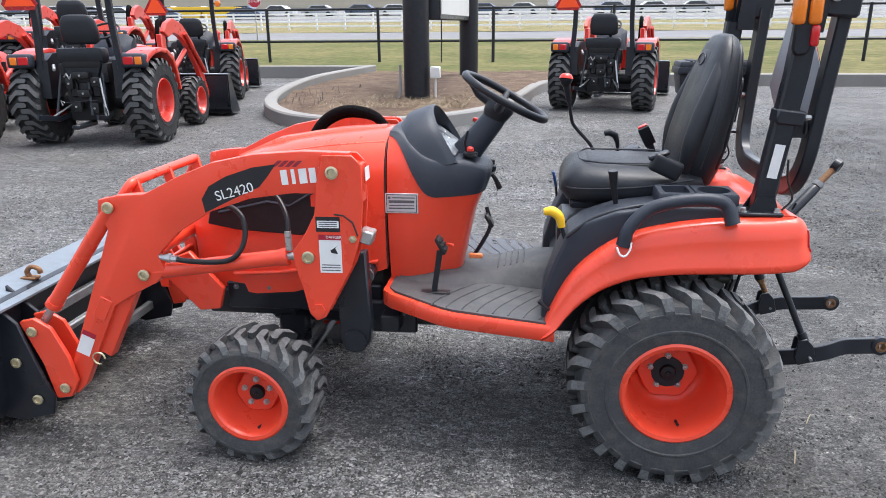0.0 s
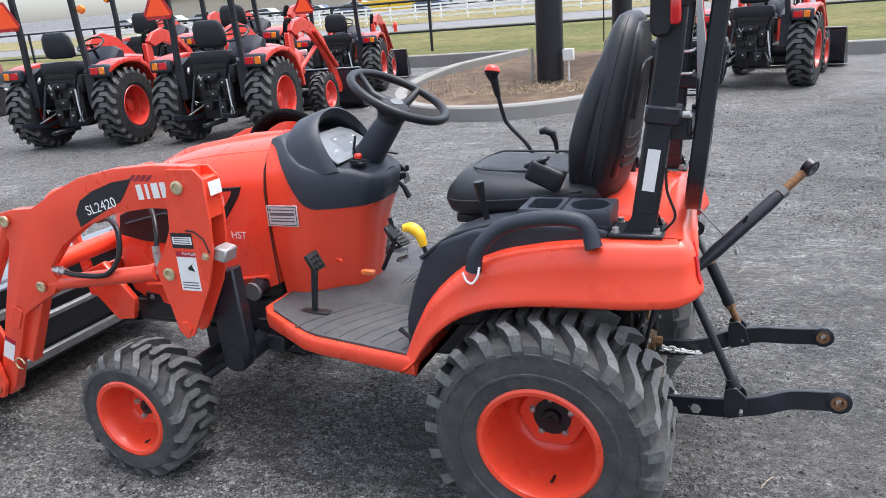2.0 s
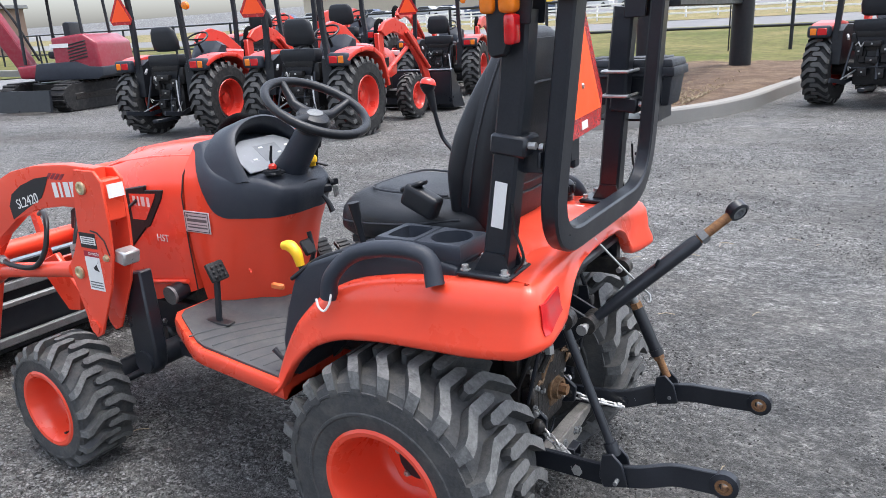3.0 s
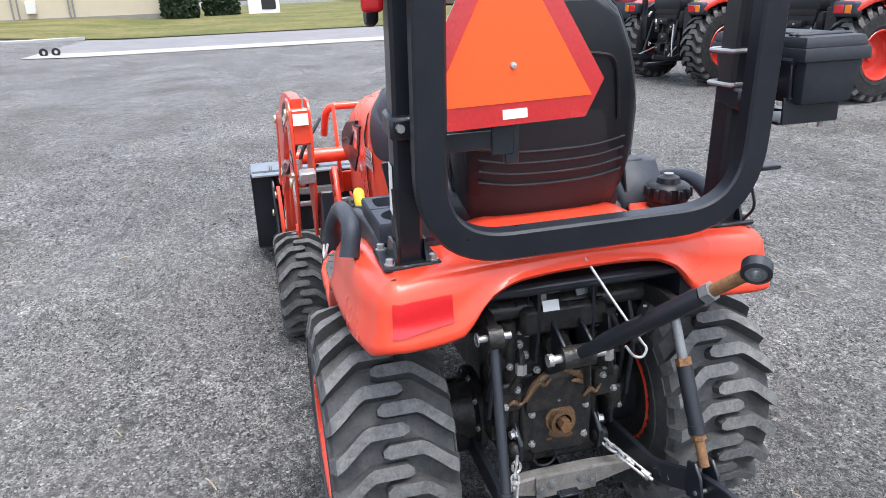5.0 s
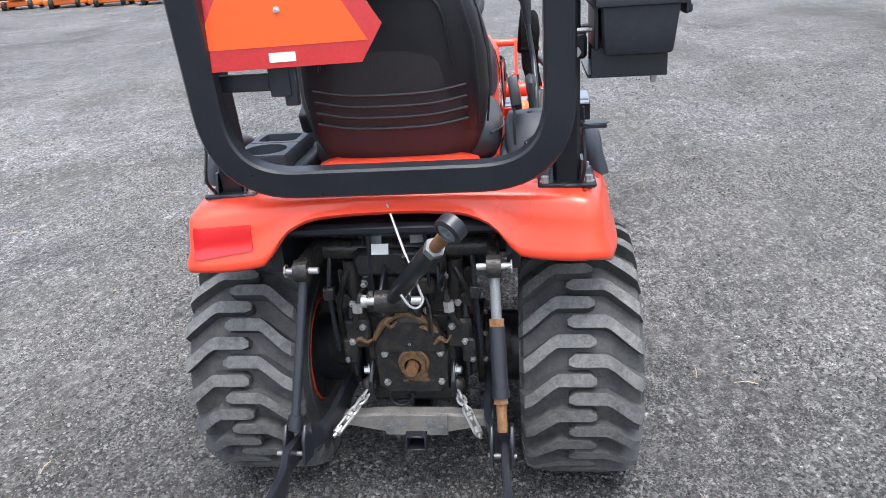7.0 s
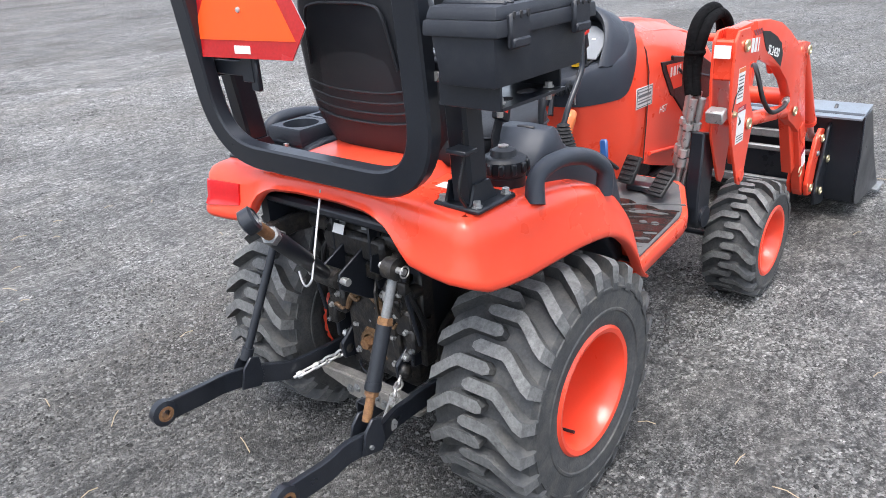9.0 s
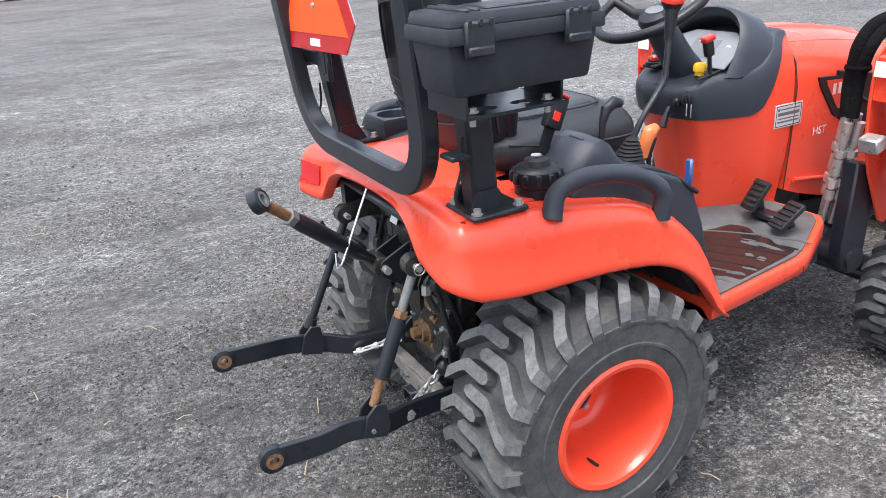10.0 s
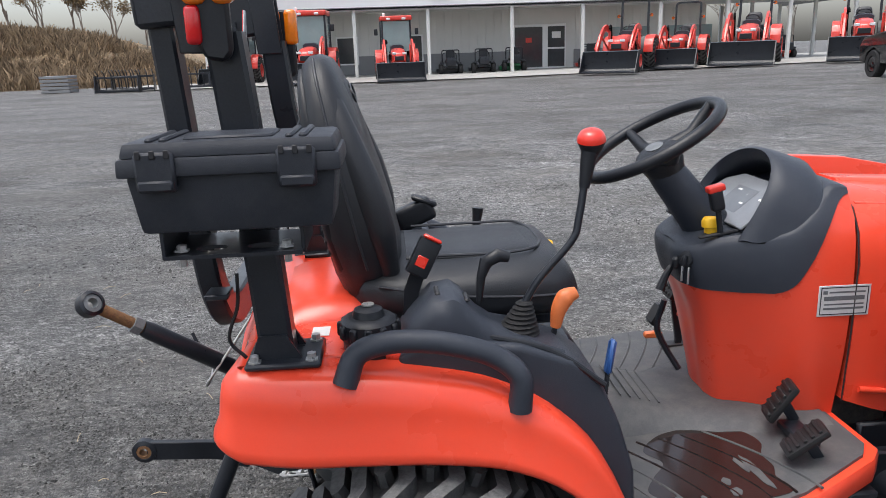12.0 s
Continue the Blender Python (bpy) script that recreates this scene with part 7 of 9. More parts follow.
    part("stand_pin", Shape().tube([Vector((-1.985 + 0.022 * math.cos(t), s * 0.55, 0.325 + 0.022 * math.sin(t))) for t in np.linspace(0, 5, 14)], 0.003, 6), GOLD, loader)
    # the arms do not stand quite evenly about the hood
    if s > 0:
        for ob in set(loader.children_recursive) - older:
            ob.data.transform(Matrix.Translation((-0.032, -0.085, 0.0)))
    else:
        for ob in set(loader.children_recursive) - older:
            ob.data.transform(Matrix(((1, 0, 0, 0), (0.026, 1, 0, 0.0736), (0, 0, 1, 0), (0, 0, 0, 1))))
part("cross_tube", Shape().cyl((-1.80, -0.475, 0.70), (-1.80, 0.425, 0.70), 0.035, 18), RED, loader)
gg = Shape().tube([(-2.02, -0.290, 0.76), (-1.955, -0.282, 0.87), (-1.93, -0.262, 0.908), (-1.93, 0.262, 0.908), (-1.955, 0.282, 0.87), (-2.02, 0.290, 0.76)], 0.018, 12, smooth=0.035)
guard_ob = part("grille_guard", gg, RED, loader, "orange-red tubular grille guard", sharp=60)
for y in (-0.245, 0.0, 0.245):
    part("guard_strut", Shape().prism([(-1.952, 0.918), (-1.912, 0.922), (-1.835, 0.60), (-1.835, 0.50), (-1.872, 0.50), (-1.905, 0.70)], y - 0.008, y + 0.008, "y", 0.003), RED, guard_ob)
part("guard_beam", Shape().box((-1.86, 0, 0.55), (0.02, 0.50, 0.10), 0.005), RED, guard_ob)
for y in (-0.2875, 0.2875):
    part("guard_mount", Shape().prism([(-1.72, 0.66), (-1.60, 0.52), (-1.62, 0.44), (-1.70, 0.43), (-1.86, 0.60)], y - 0.012, y + 0.012, "y", 0.003), RED, guard_ob)
# bucket
bx = [(-2.30, 0.640), (-2.31, 0.615), (-2.33, 0.40), (-2.325, 0.22), (-2.36, 0.12), (-2.42, 0.085), (-2.86, 0.060), (-2.86, 0.072), (-2.43, 0.105), (-2.38, 0.14), (-2.35, 0.23), (-2.355, 0.40), (-2.335, 0.61), (-2.43, 0.655), (-2.435, 0.665), (-2.31, 0.648)]
bk_ob = part("bucket", Shape().prism(bx, -0.665, 0.628, "y"), BLACK, loader, "black loader bucket", sharp=25)
for s in (-1, 1):
    part("bucket_side", Shape().prism([(-2.30, 0.642), (-2.43, 0.660), (-2.62, 0.36), (-2.86, 0.064), (-2.42, 0.088), (-2.36, 0.12), (-2.33, 0.22), (-2.335, 0.40)], *((-0.675, -0.665) if s < 0 else (0.628, 0.638)), "y", 0.002), BLACK, bk_ob)
part("bucket_lip", Shape().prism([(-2.27, 0.628), (-2.45, 0.668), (-2.455, 0.676), (-2.27, 0.638)], -0.668, 0.631, "y"), BUCKET_GREY, bk_ob, "grey-blue worn bucket top")
part("cutting_edge", Shape().box((-2.82, 0, 0.058), (0.15, 1.33, 0.016), 0.003), WORN, bk_ob)
part("back_stiffener", Shape().box((-2.30, 0, 0.50), (0.03, 0.95, 0.05), 0.006).box((-2.30, 0, 0.20), (0.03, 0.95, 0.05), 0.006).box((-2.21, 0, 0.44), (0.03, 0.98, 0.03), 0.006), WORN, bk_ob)
part("chain_hook", Shape().tube(spline([(-2.36, -0.32, 0.66), (-2.37, -0.32, 0.69), (-2.35, -0.32, 0.715), (-2.32, -0.32, 0.705), (-2.315, -0.32, 0.685)]), 0.010, 10).box((-2.36, -0.32, 0.662), (0.06, 0.04, 0.012), 0.003), RUST, bk_ob, "rusty chain hook")

# the bucket is a shallow one
for ob in [bk_ob, *bk_ob.children]:
    ob.data.transform(Matrix.Diagonal((1.0, 1.0, 0.82, 1.0)))

# hydraulic couplings and sleeved hoses on the right
for k in range(4):
    bot = Vector((-1.086 + 0.030 * (k % 2) - 0.028 * (k // 2), 0.267 + 0.028 * (k % 2) + 0.012 * (k // 2), 0.50))
    top = Vector((-1.058 + 0.012 * (k % 2) - 0.026 * (k // 2), 0.322 + 0.020 * (k % 2) + 0.020 * (k // 2), 0.855 - 0.02 * (k % 2)))
    hp = part("hydraulic_pipe", Shape().cyl(bot, bot.lerp(top, 0.9), 0.008, 8), STEEL, loader)
    for a, b, r in ((0.26, 0.36, 0.015), (0.38, 0.46, 0.018), (0.50, 0.66, 0.014), (0.68, 0.74, 0.018), (0.78, 1.0, 0.013)):
        part("coupling", Shape().cyl(bot.lerp(top, a), bot.lerp(top, b), r, 6 if r > 0.016 else 12), STEEL, hp, "zinc hydraulic coupling")
for dy in (0.0, 0.034):
    sl = spline([(-1.060, 0.325 + dy * 0.5, 0.845), (-1.080, 0.305 + dy * 0.7, 0.92), (-1.090, 0.302 + dy * 0.8, 0.985), (-1.105, 0.302 + dy, 1.050 - dy * 0.2), (-1.160, 0.302 + dy * 0.9, 1.096 - dy * 0.4), (-1.265, 0.300 + dy * 0.8, 1.110 - dy * 0.5), (-1.350, 0.295 + dy * 0.8, 1.072 - dy * 0.4), (-1.405, 0.285 + dy * 0.8, 1.00), (-1.43, 0.28 + dy, 0.93)])
    part("sleeved_hose", Shape().tube(sl, 0.021 if dy == 0 else 0.018, 10), HOSE_SLEEVE, loader, "black fabric-sleeved hydraulic hoses")
for x, y, z, r in ((-1.091, 0.315, 0.985, 0.034),):
    part("hose_tie", Shape().turn([(r, -0.008), (r + 0.003, 0), (r, 0.008)], (x, y, z), "z", 18), HOSE_SLEEVE, loader)

# ---- toolbox on the right post ----
bxo = thing("toolbox", (0.26, 0.50, 1.16), "black plastic toolbox with two latches clamped to the roll bar", "toolbox")
def frus(x0, x1, y0, y1, z0, z1, tx, ty, bev):
    bm = bmesh.new()
    bmesh.ops.create_cube(bm, size=1.0)
    for v in bm.verts:
        k = 1 if v.co.z > 0 else 0
        v.co = ((x0 + x1) / 2 + v.co.x * (x1 - x0 - (0 if k else 2 * tx)), (y0 + y1) / 2 + v.co.y * (y1 - y0 - (0 if k else 2 * ty)), z1 if k else z0)
    bmesh.ops.bevel(bm, geom=bm.edges[:], offset=bev, segments=2, affect="EDGES", profile=0.6)
    return Shape().add_bm(bm)


body_s = frus(0.103, 0.409, 0.446, 0.586, 1.160, 1.252, 0.012, 0.008, 0.010)
tb_ob = part("box_body", body_s, TOOLBOX, bxo)
lid = frus(0.097, 0.415, 0.436, 0.597, 1.248, 1.276, -0.002, -0.002, 0.006)
lid_ob = part("lid", lid, TOOLBOX, bxo)
part("lid_top", frus(0.106, 0.406, 0.444, 0.589, 1.275, 1.298, -0.006, -0.006, 0.008), TOOLBOX, lid_ob)
for x in (0.155, 0.175, 0.355, 0.375):
    part("lid_rib", Shape().box((x - 0.006, 0.516, 1.299), (0.012, 0.135, 0.008), 0.003), TOOLBOX, lid_ob)
part("lid_panel", Shape().box((0.259, 0.525, 1.299), (0.13, 0.09, 0.006), 0.003), TOOLBOX, lid_ob)
for x in (0.165, 0.365):
    lt = part("latch", Shape().box((x - 0.006, 0.600, 1.256), (0.056, 0.012, 0.058), 0.004).box((x - 0.006, 0.605, 1.237), (0.050, 0.010, 0.016), 0.003), TOOLBOX, bxo)
    for dx in (-0.02, 0.0, 0.02):
        part("latch_notch", Shape().box((x + dx - 0.006, 0.6065, 1.282), (0.008, 0.003, 0.012), 0.001), INK, lt)
part("lid_hinge", Shape().cyl((0.134, 0.440, 1.250), (0.384, 0.440, 1.250), 0.008, 8), TOOLBOX, lid_ob)
bkt = thing("toolbox_bracket", (0.27, 0.48, 1.05), "black steel bracket with slots holding the toolbox", "bracket")
def slotted(x0, x1, y0, y1, z, t, slots):
    s = Shape()
    edges = [x0] + [(a[1] + b[0]) / 2 for a, b in zip(slots, slots[1:])] + [x1]
    for k, (sx0, sx1, sy0, sy1) in enumerate(slots):
        outer, inner = [], []
        ox0, ox1 = edges[k], edges[k + 1]
        for a in np.linspace(0, 2 * math.pi, 24, endpoint=False):
            c, d = math.cos(a), math.sin(a)
            q = max(abs(c), abs(d))
            outer.append(((ox0 + ox1) / 2 + (ox1 - ox0) / 2 * c / q, (y0 + y1) / 2 + (y1 - y0) / 2 * d / q))
            inner.append(((sx0 + sx1) / 2 + (sx1 - sx0) / 2 * c, (sy0 + sy1) / 2 + (sy1 - sy0) / 2 * d))
        s.rings([[(x, y, z) for x, y in outer], [(x, y, z + t) for x, y in outer], [(x, y, z + t) for x, y in inner], [(x, y, z) for x, y in inner], [(x, y, z) for x, y in outer]], caps=False)
    return s


part("shelf_plate", slotted(0.165, 0.372, 0.425, 0.572, 1.118, 0.006, [(0.205, 0.255, 0.51, 0.545), (0.285, 0.335, 0.51, 0.545)]), BLACK, bkt)
part("side_flange", Shape().box((0.372, 0.501, 1.146), (0.006, 0.14, 0.056), 0.001), BLACK, bkt)
part("side_flange", Shape().box((0.164, 0.501, 1.146), (0.006, 0.12, 0.056), 0.001), BLACK, bkt)
for x in (0.190, 0.350):
    part("shelf_bolt", bolt((x, 0.55, 1.126), (0, 0, 1), 0.008, 0.010), STEEL, bkt)
    part("shelf_bolt", Shape().cyl((x, 0.55, 1.102), (x, 0.55, 1.120), 0.006, 8), STEEL, bkt)
for z in (1.20, 1.27):
    part("u_bolt", Shape().tube([(0.308, 0.448, z), (0.308, 0.346, z), (0.226, 0.346, z), (0.226, 0.448, z)], 0.005, 8, smooth=0.012), STEEL, bkt, "zinc u-bolt")
part("back_plate", Shape().box((0.30, 0.440, 1.215), (0.16, 0.008, 0.09), 0.002), BLACK, bkt)
part("flood_lamp_arm", Shape().box((0.33, 0.44, 1.02), (0.04, 0.05, 0.01), 0.002), BLACK, bkt)


# ---- lot edge, planting island, lawn, road ----
def strip(name, pts, width, h, material, label, category):
    """A raised concrete curb along a line of plan points, split into poured lengths."""
    p = [Vector((x, y, 0)) for x, y in pts]
    rows = []
    for i, c in enumerate(p):
        d = (p[min(i + 1, len(p) - 1)] - p[max(i - 1, 0)]).normalized()
        nrm = Vector((-d.y, d.x, 0))
        hh = h(c.x, c.y) if callable(h) else h
        g = ground_z(c.x, c.y)
        rows.append([c + nrm * (width / 2 * k) + Vector((0, 0, g + z)) for k, z in ((1, -0.1), (1, hh - 0.025), (0.8, hh), (-0.8, hh), (-1, hh - 0.025), (-1, -0.1))])
    return tagged(part(name, Shape().rings(rows), material, sharp=40), label, category, kind="structure")


isl = [(v.x, v.y) for v in spline([(x, y, 0) for x, y in ((-5.2, 18.0), (-5.5, 14.5), (-5.45, 11.5), (-5.1, 9.6), (-4.3, 8.15), (-3.4, 7.5), (-2.4, 7.55), (-1.55, 8.45), (-1.05, 9.9), (-0.8, 12.0), (-0.5, 14.0), (0.1, 15.6))], 8)]
strip("curb", isl, 0.22, lambda x, y: 0.20 + 0.16 * ease(y, 8, 14) * ease(-x, 3, 5), CONCRETE, "pale concrete curb round the planting island", "curb")
strip("curb", [(x, 18.05 + 0.02 * math.sin(x)) for x in np.linspace(-60, -5.3, 40)], 0.25, 0.34, CONCRETE, "weathered concrete curb at the lot edge", "curb")
strip("curb", [(x, 15.6) for x in np.linspace(0.1, 60, 40)], 0.25, 0.28, CONCRETE, "weathered concrete curb at the lot edge", "curb")

soil = Shape()
rows = []
for y in np.linspace(7.65, 17.9, 22):
    xl = np.interp(y, [7.5, 8.15, 9.6, 11.5, 14.5, 18], [-3.3, -4.2, -5.0, -5.35, -5.4, -5.1])
    xr = np.interp(y, [7.55, 8.45, 9.9, 12, 14, 15.6, 18], [-2.6, -1.62, -1.12, -0.87, -0.57, 0.05, 0.1])
    rows.append([(x, y, 0.10 + 0.10 * ease(y, 8, 12) + 0.05 * noise.noise((x * 1.7, y * 1.7, 3))) for x in np.linspace(xl, xr, 18)])
soil.rings(rows, closed=False, caps=False)
tagged(part("planting_bed", soil, SOIL), "bare brown soil bed with dry grass", "soil bed", kind="structure")


def tufts(name, count, inside, height, material, seed, label, category, spread_x=0.5):
    """Thin bent blades, many in one mesh."""
    rng = random.Random(seed)
    s = Shape()
    for _ in range(count):
        x, y, g = inside(rng)
        a = rng.uniform(0, 6.28)
        h = height * rng.uniform(0.4, 1.2)
        w = 0.006 + 0.004 * rng.random()
        dx, dy = math.cos(a), math.sin(a)
        lean = rng.uniform(0.2, 1.2) * h * spread_x
        s.add([(x - dy * w, y + dx * w, g), (x + dy * w, y - dx * w, g), (x + dx * lean * 0.4 + dy * w * 0.7, y + dy * lean * 0.4 - dx * w * 0.7, g + h * 0.6), (x + dx * lean, y + dy * lean, g + h), (x + dx * lean * 0.4 - dy * w * 0.7, y + dy * lean * 0.4 + dx * w * 0.7, g + h * 0.6)], [(0, 1, 2, 3, 4)])
    return tagged(part(name, s, material, smooth=False), label, category, kind="stuff")


tufts("dry_grass", 900, lambda r: (min(max(r.gauss(-2.5, 0.8), -4.2), -1.7), 8.9 + abs(r.gauss(0, 1.5)), 0.17), 0.05, STRAW, 5, "dry straw-coloured grass litter in the planting bed", "dry grass", 2.5)
tufts("dry_weeds", 60, lambda r: (r.uniform(-5.1, -4.2), r.uniform(9.3, 13), 0.16), 0.12, BARK, 6, "thin dry weeds along the curb", "weeds", 0.4)

tagged(draped("lawn", (-160, 18.2, -5.25, 40), 2.0, 0.16, GRASS), "green and yellowing autumn lawn", "lawn", kind="structure")
tagged(draped("lawn", (-5.25, 17.9, 0.1, 40), 1.0, 0.16, GRASS), "green and yellowing autumn lawn", "lawn", kind="structure")
tagged(draped("lawn", (0.1, 15.75, 160, 40), 2.0, 0.16, GRASS), "green and yellowing autumn lawn", "lawn", kind="structure")
tagged(draped("road", (-200, 41, 200, 53), 3.0, 0.10, ASPHALT), "worn grey asphalt road", "road", kind="structure")
tagged(draped("verge", (-200, 53.2, 200, 75), 3.0, 0.12, DRY_GRASS), "dry tan roadside grass", "verge", kind="structure")
tagged(draped("parking_lot", (-250, 76, 200, 135), 4.0, 0.10, ASPHALT), "distant grey parking lot", "parking lot", kind="structure")
tagged(draped("access_road", (-33.5, -6.8, -24.8, 17.8), 1.5, 0.012, ASPHALT), "worn grey asphalt access road", "road", kind="structure")
tagged(draped("gutter", (-24.7, -6.8, -22.6, 17.8), 1.5, 0.018, GUTTER), "pale concrete gutter strip", "gutter", kind="structure")
tagged(draped("lawn", (-140, -34, -33.6, 17.8), 2.0, 0.05, GRASS), "green and yellowing autumn lawn", "lawn", kind="structure")

# black pipe fence
fence = thing("pipe_fence", (0, 23, 0), "black steel pipe fence with two rails", "fence")
for k in range(-13, 12):
    x = -2.15 + 3.95 * k
    part("post", Shape().cyl((x, 23, ground_z(x, 23)), (x, 23, 1.99), 0.055, 10), BLACK, fence)
for z in (1.95, 0.89):
    part("rail", Shape().cyl((-54, 23, z), (46, 23, z), 0.042, 10), BLACK, fence)
for x in (-3.9, 1.7):
    part("thin_post", Shape().cyl((x, 22.9, 0), (x, 22.9, 1.9), 0.022, 8), BLACK, fence)

# white ranch fence across the road
white = thing("ranch_fence", (0, 60, 0), "white four-board ranch fence beyond the road", "fence")
wz = ground_z(0, 60)
for k in range(-26, 22):
    part("post", Shape().box((k * 2.44, 60, wz + 0.75), (0.13, 0.13, 1.5), 0.01), WHITE_PAINT, white)
for z in (0.42, 0.78, 1.12, 1.40):
    part("board", Shape().box((-6, 59.92, wz + z), (118, 0.04, 0.14), 0.005), WHITE_PAINT, white)

# sign posts and sign
for x, y in ((-2.72, 10.75), (-2.32, 16.3)):
    sp = tagged(part("sign_post", Shape().turn([(0.235, 0), (0.235, 4.2), (0.001, 4.2)], (x, y, 0.1), "z", 28), PLASTIC_BLACK), "thick round black steel sign post", "post", "sign posts")
sgn = thing("billboard", (-2.5, 13.5, 1.6), "large sign cabinet with black edge between two posts", "sign")
part("cabinet", Shape().prism([(10.9, 1.52), (16.2, 1.52), (16.2, 4.2), (10.9, 4.2)], -2.72, -2.30, "x", 0.02), BLACK, sgn)
part("sign_face", Shape().prism([(11.0, 1.62), (16.1, 1.62), (16.1, 4.1), (11.0, 4.1)], -2.299, -2.29, "x"), SIDING, sgn)
part("sign_face", Shape().prism([(11.0, 1.62), (16.1, 1.62), (16.1, 4.1), (11.0, 4.1)], -2.73, -2.721, "x"), SIDING, sgn)
jb = thing("junction_box", (-2.35, 10.6, 0.6), "grey electrical junction box on the sign post", "junction box")
part("box", Shape().box((-2.36, 10.6, 0.62), (0.18, 0.14, 0.20), 0.012), SIDING, jb)
part("conduit", Shape().tube([(-2.36, 10.6, 0.52), (-2.36, 10.6, 0.1)], 0.02, 8), SIDING, jb)
part("conduit", Shape().tube([(-3.0, 10.6, 0.75), (-3.0, 10.6, 0.3), (-3.05, 10.5, 0.1)], 0.025, 8), CONCRETE, jb)

stop = thing("stop_sign", (-17.3, 42.5, 0.5), "red octagonal stop sign on a post", "stop sign")
sz = ground_z(-17.3, 42.5)
part("pole", Shape().box((-17.3, 40.6, sz + 1.3), (0.06, 0.04, 2.7), 0.005), STEEL, stop)
octo = [(0.375 * math.cos(radians(22.5 + 45 * k)) / math.cos(radians(22.5)), 0.375 * math.sin(radians(22.5 + 45 * k)) / math.cos(radians(22.5))) for k in range(8)]
om_ = facing((-17.3, 40.55, sz + 2.3), (0.33, -1, 0))
sb = part("sign_plate", Shape().prism(octo, 0, 0.004, "z").moved(om_), WHITE, stop)
part("red_face", Shape().prism([(x * 0.94, y * 0.94) for x, y in octo], 0.004, 0.008, "z").moved(om_), INK_RED, sb)
letters("STOP", 0.30, WHITE, "word", sb, om_ @ Matrix.Translation((0, 0, 0.009)))
hyd = thing("hydrant", (-19.6, 43.5, 0.5), "red fire hydrant by the road", "hydrant")
hz = ground_z(-19.6, 40.3)
part("barrel", Shape().turn([(0.16, 0), (0.16, 0.06), (0.11, 0.07), (0.11, 0.5), (0.15, 0.52), (0.15, 0.57), (0.10, 0.66), (0.03, 0.72), (0.001, 0.74)], (-19.6, 40.3, hz), "z", 16), RED_KNOB, hyd)
part("nozzle", Shape().cyl((-19.6, 40.1, hz + 0.42), (-19.6, 40.0, hz + 0.42), 0.06, 10), RED_KNOB, hyd)


